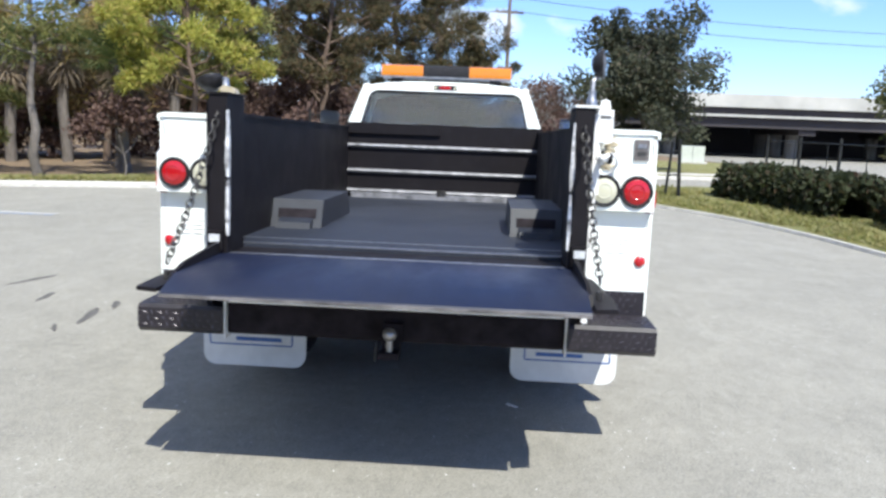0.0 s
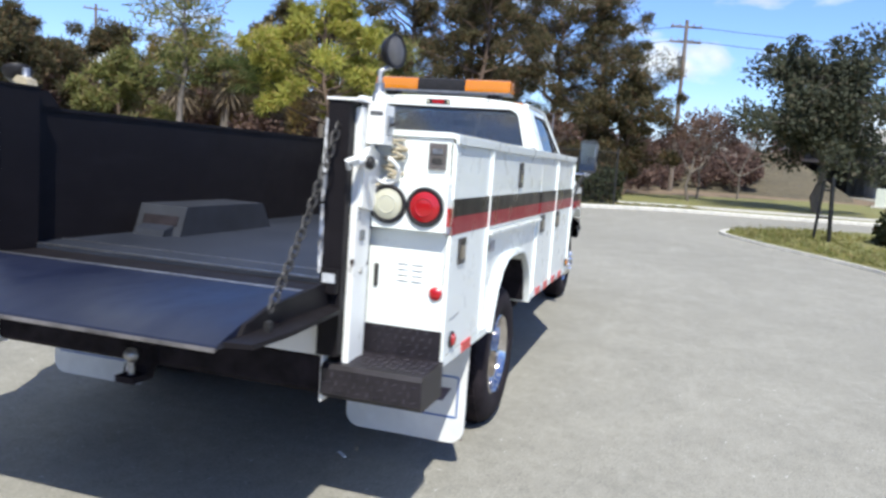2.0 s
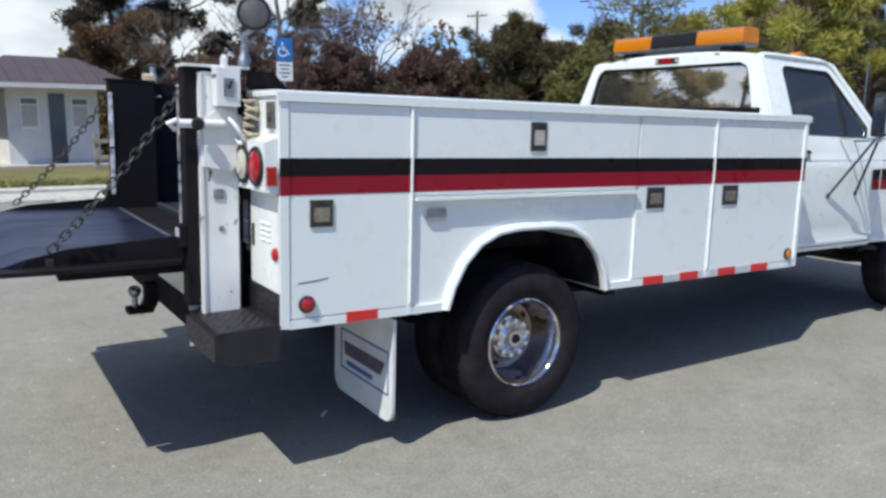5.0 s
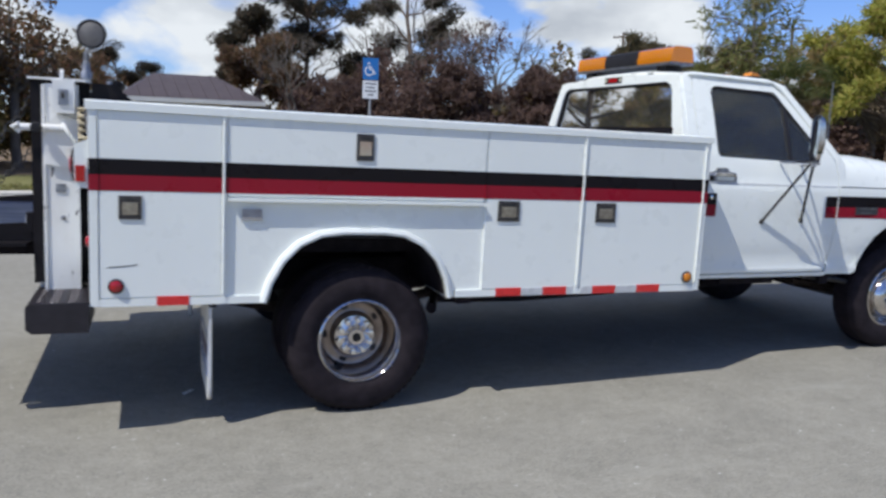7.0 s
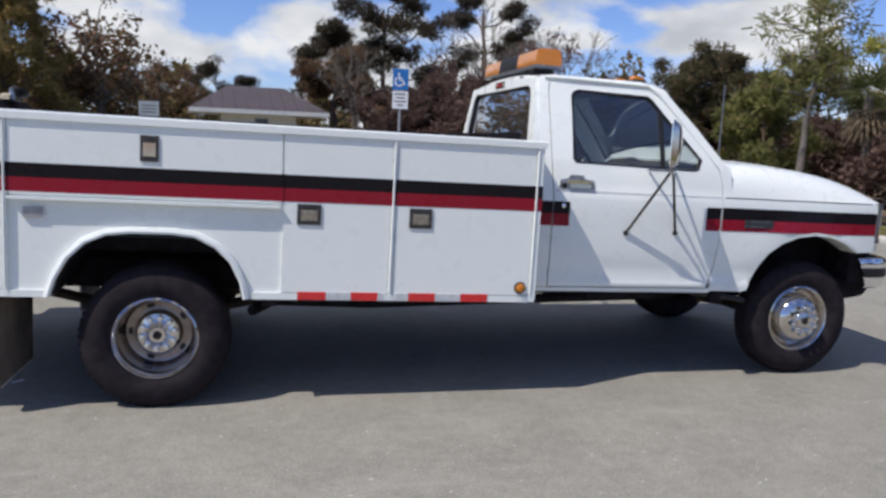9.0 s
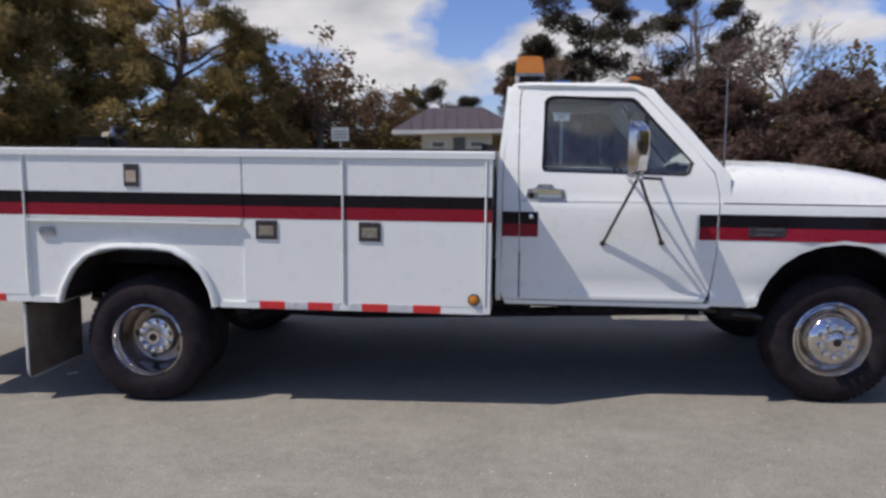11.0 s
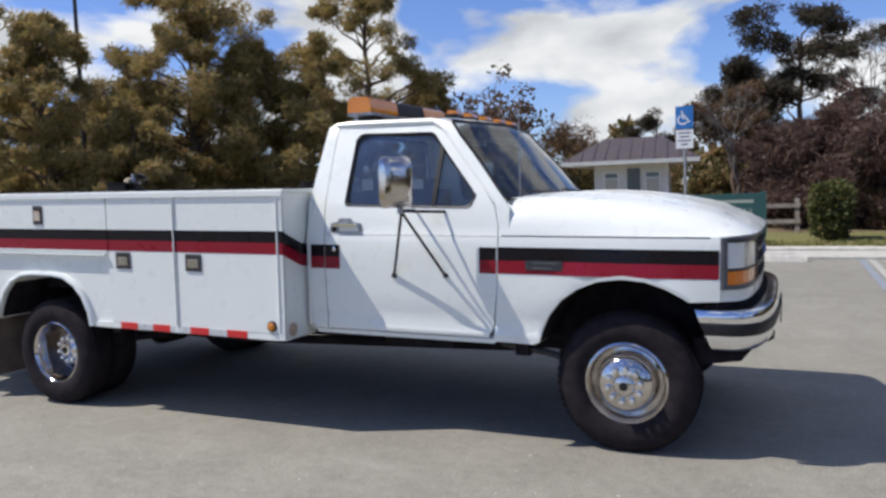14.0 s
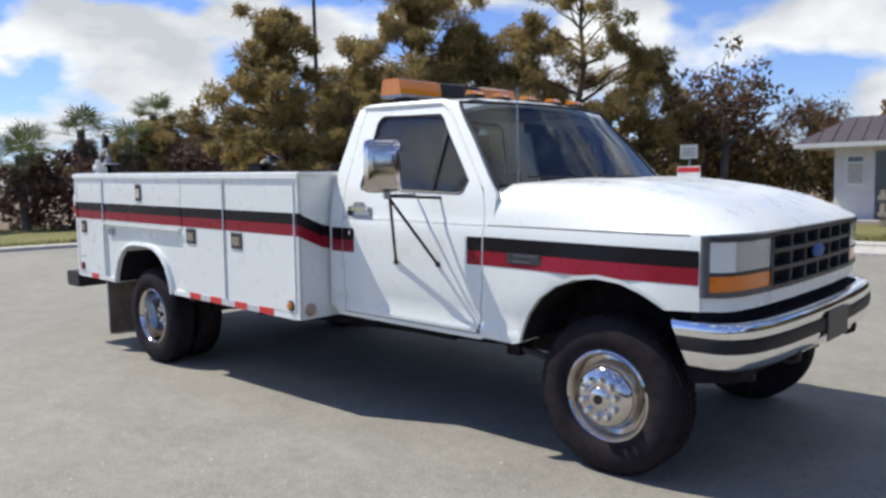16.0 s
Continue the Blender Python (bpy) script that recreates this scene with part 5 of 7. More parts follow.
for y in (-0.42, 0.42):
    part("tow_hook", tube([(4.70, y, 0.66), (4.80, y, 0.645), (4.83, y, 0.66), (4.835, y, 0.69), (4.82, y, 0.71)], 0.014, 10), DARKSTEEL, truck, "black tow hook below the bumper")
plate = part("front_plate", box((4.87, -0.155, 0.70), (4.876, 0.155, 0.84), 0.004), DARKTRIM, bumper)
part("air_dam", prism([(4.45, 0.56), (4.70, 0.60), (4.78, 0.71), (4.45, 0.71)], "y", -0.80, 0.80, 0.01), UNDER, truck, "black air dam")
part("antenna", tube([(3.50, -0.76, 1.425), (3.495, -0.76, 1.95)], [0.0065, 0.0045], 6), STEEL, truck, "thin whip antenna")
part("antenna_base", lathe([(0.022, 0), (0.018, 0.012), (0.008, 0.024), (0, 0.026)], (3.50, -0.76, 1.405), (0, 0, 1), 14), CHROME, truck)

# light bar on the roof
bar = part("light_bar", box((2.20, -0.585, 1.985), (2.41, 0.585, 2.003), 0.006), STEEL, truck, "amber warning light bar with a dark centre")
for y0, y1, m, nm in ((-0.59, -0.21, AMBER, "amber_dome"), (0.21, 0.59, AMBER, "amber_dome"), (-0.208, 0.208, TRIM, "dark_centre")):
    part(nm, prism([(2.21, 2.003), (2.40, 2.003), (2.405, 2.03), (2.39, 2.095), (2.36, 2.105), (2.25, 2.105), (2.22, 2.095), (2.205, 2.03)], "y", y0, y1, 0.012), m, bar)
for y in (-0.45, 0.45):
    part("bar_foot", box((2.24, y - 0.05, 1.945), (2.38, y + 0.05, 1.985), 0.008), TRIM, bar)
for y in (-0.48, -0.34, 0.34, 0.48):
    part("rotor", lathe([(0.0, 0.0), (0.035, 0.0), (0.05, 0.04), (0.035, 0.075), (0, 0.075)], (2.305, y, 2.005), (0, 0, 1), 16), STEEL, bar)

# inside the cab
part("bench_seat", box((2.42, -0.70, 0.95), (2.95, 0.70, 1.12), 0.05, 3), SEAT, truck, "grey-blue cloth bench seat")
bb = box((2.28, -0.70, 1.05), (2.44, 0.70, 1.50), 0.05, 3)
bmesh.ops.rotate(bb, verts=bb.verts, cent=(2.4, 0, 1.05), matrix=Matrix.Rotation(radians(-8), 3, "Y"))
part("seat_back", bb, SEAT, truck, "grey-blue seat back")
for y in (-0.38, 0.38):
    part("head_rest", box((2.27, y - 0.13, 1.48), (2.36, y + 0.13, 1.58), 0.035, 3), SEAT, truck)
part("dashboard", prism([(3.12, 1.05), (3.10, 1.30), (3.18, 1.385), (3.42, 1.405), (3.42, 1.05)], "y", -0.86, 0.86, 0.02), GREYTRIM, truck, "grey padded dashboard")
part("steering_wheel", tube([(3.02 - 0.075 * math.sin(a), 0.38 + 0.19 * math.cos(a), 1.35 + 0.175 * math.sin(a)) for a in np.linspace(0, math.tau, 28, endpoint=False)], 0.014, 8, closed=True), TRIM, truck, "black steering wheel")
part("steering_column", tube([(3.02, 0.38, 1.35), (3.16, 0.38, 1.26)], 0.035, 10), TRIM, truck)
part("cab_floor", box((2.14, -0.9, 0.66), (3.42, 0.9, 0.70), 0.004), UNDER, truck)
# Unseen box added to stop sun leaking through the cowl gap.
part("engine_bay_filler", box((3.47, -0.54, 0.80), (4.50, 0.54, 1.16), 0.02), UNDER, truck)
part("firewall", box((3.425, -0.92, 0.66), (3.445, 0.92, 1.40), 0.004), UNDER, truck)
part("head_lining", box((2.22, -0.70, 1.885), (2.96, 0.70, 1.895), 0.003), simple("head_lining_grey", (0.24, 0.24, 0.25), 0.9), truck)
part("inside_mirror", box((3.02, -0.11, 1.76), (3.035, 0.11, 1.82), 0.008), TRIM, truck)


# ---- wheels and underside ----
FIT_CAB = False

# Rim chrome, darker and warmer than the bumper's.
RIMCHROME = simple("dark_warm_rim_chrome", (0.62, 0.59, 0.57), 0.07, 1.0, 0.2, 9)
# Disc steel is darkened in colour for the shade inside the dish.
DISC_SHADE = simple("dish_shade_steel", (0.26, 0.22, 0.20), 0.3, 1.0, 0.3, 12)


def wheel(x, y, z, s, dish):
    """One road wheel: tyre, rim, hub and lug nuts; dish < 0 is the sunken dual rim, > 0 the domed front one."""
    w = part("front_wheel" if dish > 0 else "rear_wheel", lathe([(0.205, -0.07), (0.225, -0.095), (0.27, -0.108), (0.330, -0.105), (0.360, -0.085), (0.375, -0.06), (0.377, -0.03), (0.377, 0.03), (0.375, 0.06), (0.360, 0.085), (0.330, 0.105), (0.27, 0.108), (0.225, 0.095), (0.205, 0.07)],
                                                         (x, s * y, z), (0, s, 0), 64), RUBBER, truck, "black road tyre on a bright chrome rim")
    bm = bmesh.new()
    for i in range(56):
        a = i * math.tau / 56
        for k, off in ((-1, 0.0), (0, 0.5), (1, 0.0)):
            b = a + off * math.tau / 56
            c = Vector((x + 0.3775 * math.cos(b), s * y + k * 0.045, z + 0.3775 * math.sin(b)))
            n, t = Vector((math.cos(b), 0, math.sin(b))), Vector((-math.sin(b), 0, math.cos(b)))
            q = [c + t * u * 0.015 + Vector((0, v * 0.018, 0)) + t * v * 0.006 for u, v in ((-1, -1), (1, -1), (1, 1), (-1, 1))]
            lo = [bm.verts.new(p - n * 0.003) for p in q]
            hi = [bm.verts.new(p + n * 0.003) for p in q]
            bm.faces.new(hi)
            for j in range(4):
                bm.faces.new((lo[j], lo[(j + 1) % 4], hi[(j + 1) % 4], hi[j]))
    tagged(part("tread", bm, RUBBER, w), kind="stuff")
    c = (x, s * y, z)
    if dish > 0:
        prof = [(0.222, 0.074), (0.220, 0.088), (0.211, 0.092), (0.198, 0.080), (0.190, 0.045), (0.180, 0.022), (0.169, 0.026), (0.160, 0.066), (0.151, 0.096), (0.128, 0.122), (0.095, 0.134), (0.060, 0.138), (0.052, 0.150), (0.045, 0.155), (0, 0.156)]
        hub_h, lug_r, lug_h = 0.157, 0.088, 0.134
    else:
        prof = [(0.222, 0.074), (0.221, 0.090), (0.213, 0.096), (0.203, 0.084), (0.196, 0.055), (0.190, 0.00), (0.183, -0.06), (0.170, -0.080), (0.150, -0.088), (0.122, -0.080), (0.116, -0.050), (0.106, -0.030), (0.072, -0.024), (0.050, -0.012), (0.040, 0.012), (0, 0.014)]
        hub_h, lug_r, lug_h = 0.014, 0.086, -0.030
    k = len(prof) if dish > 0 else 8
    rim = part("rim", lathe(prof[:k], c, (0, s, 0), 64), RIMCHROME, w, "domed chrome wheel cover" if dish > 0 else "deep-dish chrome rim")
    if dish < 0:
        part("wheel_disc", lathe(prof[7:12], c, (0, s, 0), 48), DISC_SHADE, w, "steel wheel disc, coloured dark for the dish's shade")
        part("axle_hub", lathe(prof[11:], c, (0, s, 0), 36), RIMCHROME, w, "chrome axle hub")
    for i in range(10):
        a = i * math.tau / 10 + 0.2
        part("lug_nut", lathe([(0.019, -0.004), (0.018, 0.016), (0.013, 0.028), (0, 0.031)], (x + lug_r * math.cos(a), s * (y + lug_h), z + lug_r * math.sin(a)), (0, s, 0), 10), CHROME, w)
    for i in range(5 if dish < 0 else 0):
        a = (i + 0.5) * math.tau / 5
        part("hand_hole", lathe([(0.021, 0.0), (0.019, 0.003), (0, 0.003)], (x + 0.148 * math.cos(a), s * (y - 0.087), z + 0.148 * math.sin(a)), (0, s, 0), 14), TRIM, w)
    part("hub_cap", lathe([(0.024, 0), (0.022, 0.006), (0.012, 0.007), (0, 0.004)], (x, s * (y + hub_h), z), (0, s, 0), 20), TRIM, w)
    return w


for s in (-1, 1):
    wheel(4.035, 0.815, 0.457, s, 1)
    wheel(0.015, 1.045, 0.377, s, -1)
    inner = part("inner_wheel", lathe([(0.19, -0.07), (0.225, -0.095), (0.27, -0.108), (0.330, -0.105), (0.360, -0.085), (0.376, -0.06), (0.376, 0.06), (0.360, 0.085), (0.330, 0.105), (0.27, 0.108), (0.225, 0.095), (0.19, 0.07)], (0, s * 0.80, 0.377), (0, s, 0), 56), RUBBER, truck, "inner tyre of the dual pair")
    part("rim", lathe([(0.20, -0.07), (0.20, 0.07), (0.10, 0.09), (0, 0.09)], (0, s * 0.80, 0.377), (0, s, 0), 40), DARKSTEEL, inner)
    # rear well inside the compartments, springs, steps
    part("wheel_well", sheet([[(x, s * (HW - 0.02), z + 0.012), (x, s * 0.60, z + 0.012)] for x, z in ARCH], 0.01), UNDER, truck, "dark wheel well")
    part("leaf_spring", tube([(-0.70, s * 0.46, 0.50), (-0.35, s * 0.46, 0.42), (0, s * 0.46, 0.39), (0.35, s * 0.46, 0.42), (0.70, s * 0.46, 0.50)], 0.035, 6), RUST, truck, "rusty leaf spring")
    part("frame_rail", box((-1.30, s * 0.40, 0.52), (4.45, s * 0.46, 0.70), 0.006), UNDER, truck, "black frame rail")
    part("front_spring", tube([(3.55, s * 0.45, 0.50), (4.05, s * 0.45, 0.44), (4.55, s * 0.45, 0.56)], 0.03, 6), RUST, truck)
    part("brake_drum", lathe([(0, -0.05), (0.15, -0.05), (0.16, 0.05), (0, 0.05)], (4.02, s * 0.74, 0.458), (0, s, 0), 28), RUST, truck)
    part("cross_outrigger", box((0.55, s * 0.46, 0.55), (0.63, s * 1.1, 0.62), 0.004), UNDER, truck)
part("rear_axle", tube([(0, -0.9, 0.384), (0, -0.2, 0.384), (0, -0.12, 0.384), (0, 0.12, 0.384), (0, 0.2, 0.384), (0, 0.9, 0.384)], [0.05, 0.055, 0.15, 0.15, 0.055, 0.05], 16), RUST, truck, "rusty rear axle")
part("front_axle", tube([(4.05, -0.74, 0.45), (4.05, -0.4, 0.40), (4.05, 0.4, 0.40), (4.05, 0.74, 0.45)], 0.045, 10), RUST, truck)
part("drive_shaft", tube([(0.15, 0, 0.42), (2.6, 0, 0.58)], 0.045, 10), RUST, truck)
part("gearbox", box((2.5, -0.2, 0.46), (3.5, 0.2, 0.80), 0.05), UNDER, truck)
part("oil_pan", box((3.5, -0.22, 0.50), (4.3, 0.22, 0.80), 0.05), UNDER, truck)
part("fuel_tank", box((1.0, 0.47, 0.54), (1.9, 0.80, 0.72), 0.04), UNDER, truck, "black fuel tank under the body")
part("tool_tank", box((2.55, -0.82, 0.56), (3.0, -0.50, 0.66), 0.03), UNDER, truck)
part("exhaust", tube([(3.4, -0.35, 0.50), (2.0, -0.42, 0.46), (1.2, -0.52, 0.45), (0.62, -0.56, 0.47), (0.5, -0.85, 0.47)], 0.032, 10), UNDER, truck, "dark exhaust pipe")
part("muffler", tube([(2.3, -0.40, 0.56), (1.5, -0.44, 0.56)], 0.07, 14), UNDER, truck)
part("spare_carrier", box((-1.15, -0.5, 0.50), (-0.75, 0.5, 0.60), 0.03), UNDER, truck)
part("bed_underside", box((-1.24, -BEDW, 0.80), (1.99, BEDW, 0.868), 0.003), UNDER, truck)
part("step_rod", tube([(3.30, -0.78, 0.60), (3.58, -0.82, 0.575), (3.66, -0.83, 0.56)], 0.02, 8), DARKSTEEL, truck)
part("step_bracket", box((3.40, -0.84, 0.55), (3.48, -0.72, 0.66), 0.008), UNDER, truck)


# ---- trees ----
def leaf_material(name, a, b, dry, share=0.25):
    k = Mat(name, a, 0.75)
    isl = k.island()
    c = k.ramp(isl, (0.0, a), (1.0 - share, b), (1.0, dry))
    c = k.mix(0.5, c, k.ramp(k.noise(0.8, 3), (0.3, 0.55), (0.7, 1.4)), "MULTIPLY")
    k.color(c)
    trans = k.n.new("ShaderNodeBsdfTranslucent")
    k.l.new(c, trans.inputs["Color"])
    mixer = k.n.new("ShaderNodeMixShader")
    mixer.inputs["Fac"].default_value = 0.42
    k.l.new(k.p.outputs["BSDF"], mixer.inputs[1])
    k.l.new(trans.outputs["BSDF"], mixer.inputs[2])
    k.l.new(mixer.outputs["Shader"], k.n["Material Output"].inputs["Surface"])
    return k.m


def bark_material(name, a, b):
    k = Mat(name, a, 0.95)
    k.color(k.ramp(k.noise(7.0, 6, 0.7, (1, 1, 0.3)), (0.3, a), (0.7, b)))
    k.bump(k.noise(14.0, 5, 0.7, (1, 1, 0.3)), 0.8, 0.03)
    return k.m


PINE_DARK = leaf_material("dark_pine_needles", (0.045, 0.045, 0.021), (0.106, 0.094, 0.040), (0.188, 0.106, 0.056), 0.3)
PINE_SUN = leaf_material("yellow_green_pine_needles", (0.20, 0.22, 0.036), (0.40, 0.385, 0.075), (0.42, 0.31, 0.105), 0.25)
PINE_OLIVE = leaf_material("olive_pine_needles", (0.168, 0.142, 0.055), (0.35, 0.278, 0.098), (0.46, 0.285, 0.14), 0.35)
PINE_MID = leaf_material("pale_green_pine_needles", (0.10, 0.115, 0.032), (0.21, 0.215, 0.065), (0.26, 0.19, 0.085), 0.3)
SCRUB_LEAF = leaf_material("reddish_scrub_leaves", (0.07, 0.050, 0.028), (0.15, 0.098, 0.048), (0.24, 0.12, 0.075), 0.4)
PAD = leaf_material("dark_pine_pads", (0.028, 0.026, 0.018), (0.065, 0.055, 0.032), (0.11, 0.07, 0.045), 0.3)
OAK_LEAF = leaf_material("oak_leaves", (0.034, 0.042, 0.026), (0.078, 0.085, 0.050), (0.12, 0.095, 0.06), 0.2)
OAK_GREEN = leaf_material("green_oak_leaves", (0.05, 0.065, 0.02), (0.12, 0.13, 0.04), (0.20, 0.15, 0.06), 0.25)
BRUSH = leaf_material("brown_brush_leaves", (0.080, 0.050, 0.044), (0.135, 0.085, 0.068), (0.185, 0.112, 0.088), 0.4)
BRUSH_GREEN = leaf_material("dull_green_brush_leaves", (0.090, 0.084, 0.031), (0.204, 0.168, 0.060), (0.324, 0.192, 0.096), 0.4)
HEDGE_LEAF = leaf_material("clipped_hedge_leaves", (0.022, 0.030, 0.012), (0.05, 0.062, 0.022), (0.085, 0.05, 0.03), 0.2)
PALM_LEAF = leaf_material("palm_fronds", (0.052, 0.078, 0.026), (0.117, 0.143, 0.046), (0.169, 0.130, 0.052), 0.2)
PALM_DEAD = leaf_material("dead_palm_fronds", (0.13, 0.098, 0.068), (0.24, 0.185, 0.125), (0.30, 0.24, 0.165), 0.3)
RED_TWIG = leaf_material("reddish_dry_leaves", (0.10, 0.055, 0.045), (0.16, 0.095, 0.075), (0.2, 0.13, 0.1), 0.3)
BARK = bark_material("pine_bark", (0.075, 0.052, 0.038), (0.17, 0.12, 0.09))
BARK_GREY = bark_material("grey_bark", (0.085, 0.072, 0.062), (0.19, 0.165, 0.145))


def raw(name, verts, faces, material, parent=None, smooth=False):
    me = bpy.data.meshes.new(name)
    me.from_pydata(verts, [], faces)
    me.materials.append(material)
    if smooth:
        me.shade_smooth()
    ob = new(name, me)
    if parent is not None:
        ob.parent = parent
    return ob


class Wood:
    """Collects tapered limbs as one mesh."""

    def __init__(self):
        self.v, self.f = [], []

    def limb(self, pts, r0, r1, n=6):
        pts = [np.array(p, float) for p in pts]
        base = len(self.v)
        for i, p in enumerate(pts):
            d = pts[min(i + 1, len(pts) - 1)] - pts[max(i - 1, 0)]
            d = d / (np.linalg.norm(d) + 1e-9)
            side = np.cross(d, (0.31, 0.9, 0.2))
            side = side / (np.linalg.norm(side) + 1e-9)
            up = np.cross(d, side)
            r = r0 + (r1 - r0) * i / (len(pts) - 1)
            for k in range(n):
                a = k * math.tau / n
                self.v.append(tuple(p + r * (math.cos(a) * side + math.sin(a) * up)))
        for i in range(len(pts) - 1):
            for k in range(n):
                a, b = base + i * n + k, base + i * n + (k + 1) % n
                self.f.append((a, b, b + n, a + n))


def blades(rng, centres, per, radius, length, width, outward=0.7, flat=1.0):
    """Many small leaf quads about cluster centres: tufts that point outwards."""
    c = np.repeat(np.asarray(centres, float), per, axis=0)
    n = len(c)
    d = rng.normal(size=(n, 3))
    d /= np.linalg.norm(d, axis=1, keepdims=True)
    rr = np.repeat(np.atleast_1d(radius) * np.ones(len(centres)), per)[:, None]
    off = d * rr * (rng.random((n, 1)) ** 0.45)
    off[:, 2] *= flat
    p = c + off
    a = d * outward + rng.normal(size=(n, 3)) * (1.05 - outward)
    a /= np.linalg.norm(a, axis=1, keepdims=True)
    b = np.cross(a, rng.normal(size=(n, 3)))
    b /= np.linalg.norm(b, axis=1, keepdims=True)
    ln = length * (0.6 + 0.8 * rng.random((n, 1)))
    wd = width * (0.6 + 0.8 * rng.random((n, 1)))
    v = np.stack([p - b * wd * 0.5, p + b * wd * 0.5, p + a * ln + b * wd * 0.35, p + a * ln - b * wd * 0.35], axis=1).reshape(-1, 3)
    f = np.arange(4 * n).reshape(n, 4)
    return v.tolist(), f.tolist()


def sway(rng, a, b, n, amount):
    a, b = np.array(a, float), np.array(b, float)
    out = []
    for i in range(n + 1):
        t = i / n
        out.append(a + (b - a) * t + rng.normal(size=3) * amount * math.sin(math.pi * min(1, t * 1.2)) * np.array([1, 1, 0.4]))
    return out


def pine(x, y, h, spread, leaf, seed, low=0.35, clumps=34, per=46, tuft=0.42, bark=None, top=1.0, label=""):
    """A slash pine: bare leaning trunk, crooked limbs, clumps of needles with gaps."""
    rng = np.random.default_rng(seed)
    tree = thing("pine_tree", label or "tall slash pine with a bare trunk and clumped needles", "tree", pose(x, y, 0), "pines round the lot")
    wood = Wood()
    lean = rng.normal(size=2) * 0.03 * h
    trunk = sway(rng, (0, 0, -0.1), (lean[0], lean[1], h * 0.95), 8, 0.02 * h)
    wood.limb(trunk, 0.028 * h ** 0.9, 0.02, 8)
    centres = []
    for i in range(clumps):
        t = low + (1 - low) * (i + rng.random()) / clumps
        k = t * 8
        p = trunk[min(int(k), 7)] * (1 - k % 1) + trunk[min(int(k) + 1, 8)] * (k % 1)
        ang = i * 2.399 + rng.normal() * 0.4
        reach = spread * (0.35 + 0.65 * math.sin(math.pi * min(1, (t - low) / (1 - low) * 0.85 + 0.12))) * (0.5 + 0.55 * rng.random()) * top ** t
        tip = p + np.array([math.cos(ang) * reach, math.sin(ang) * reach, reach * (0.15 + 0.45 * rng.random())])
        mid = sway(rng, p, tip, 4, 0.06 * reach)
        wood.limb(mid, 0.014 * h * (1.1 - t) + 0.012, 0.008, 5)
        centres.append(tip)
        for q in range(2):
            m = mid[2 + q]
            tw = m + rng.normal(size=3) * 0.28 * reach * np.array([1, 1, 0.6]) + np.array([0, 0, 0.1])
            wood.limb([m, (m + tw) / 2 + rng.normal(size=3) * 0.05, tw], 0.014, 0.006, 4)
            centres.append(tw)
    centres.append(trunk[-1] + np.array([0, 0, 0.1]))
    raw("trunk", wood.v, wood.f, bark or BARK, tree, True)
    rad = tuft * (0.65 + 0.7 * rng.random(len(centres)))
    v, f = blades(rng, centres, int(per * 2), rad * 1.08, 0.17, 0.030, 0.5, 0.8)
    raw("crown", v, f, leaf, tree)
    return tree


def broadleaf(x, y, h, spread, leaf, seed, low=0.3, clumps=60, per=60, tuft=0.55, size=0.15, bark=None, name="oak_tree", label="round dark oak with a short grey trunk", group="broad-leaved trees"):
    rng = np.random.default_rng(seed)
    tree = thing(name, label, "tree", pose(x, y, 0), group)
    wood = Wood()
    fork = np.array([0, 0, h * low])
    wood.limb(sway(rng, (0, 0, -0.1), fork, 3, 0.02 * h), 0.03 * h, 0.022 * h, 8)
    centres = []
    for i in range(9):
        ang = i * 2.399
        lift = 0.35 + 0.65 * rng.random()
        tip = fork + np.array([math.cos(ang) * spread * 0.75 * (1.2 - lift), math.sin(ang) * spread * 0.75 * (1.2 - lift), (h - fork[2]) * lift * 0.9])
        limb = sway(rng, fork, tip, 5, 0.05 * h)
        wood.limb(limb, 0.015 * h, 0.02, 6)
        for k in range(clumps // 9):
            m = limb[2 + k % 4]
            e = m + rng.normal(size=3) * np.array([spread * 0.36, spread * 0.36, h * 0.12])
            e[2] = min(max(e[2], h * low * 0.9), h)
            wood.limb([m, (m + e) / 2 + rng.normal(size=3) * 0.08, e], 0.02, 0.008, 4)
            centres.append(e)
    raw("trunk", wood.v, wood.f, bark or BARK_GREY, tree, True)
    v, f = blades(rng, centres, per, tuft * (0.6 + 0.8 * rng.random(len(centres))), size, size * 0.7, 0.4, 0.8)
    raw("crown", v, f, leaf, tree)
    return tree


def bare_tree(x, y, h, spread, seed, leaf=None, per=10, label="leafless tree with fine grey twigs"):
    rng = np.random.default_rng(seed)
    tree = thing("bare_tree", label, "tree", pose(x, y, 0), "leafless trees")
    wood = Wood()
    tips = []

    def grow(p, d, ln, r, depth):
        q = p + d * ln
        wood.limb([p, (p + q) / 2 + rng.normal(size=3) * ln * 0.07, q], r, r * 0.66, 6 if depth < 2 else 3)
        if depth == 6:
            tips.append(q)
            return
        for k in range(2 if rng.random() < 0.45 else 3):
            nd = d + rng.normal(size=3) * np.array([0.42, 0.42, 0.22]) * spread + np.array([0, 0, 0.10])
            grow(q, nd / np.linalg.norm(nd), ln * (0.60 + 0.22 * rng.random()), r * 0.66, depth + 1)

    grow(np.array([0, 0, -0.1]), np.array([0.03, 0.02, 1.0]), h * 0.25, 0.0125 * h, 0)
    raw("trunk", wood.v, wood.f, BARK_GREY, tree, True)
    if leaf is not None:
        v, f = blades(rng, tips, per, 0.35, 0.10, 0.06, 0.3)
        raw("crown", v, f, leaf, tree)
    return tree


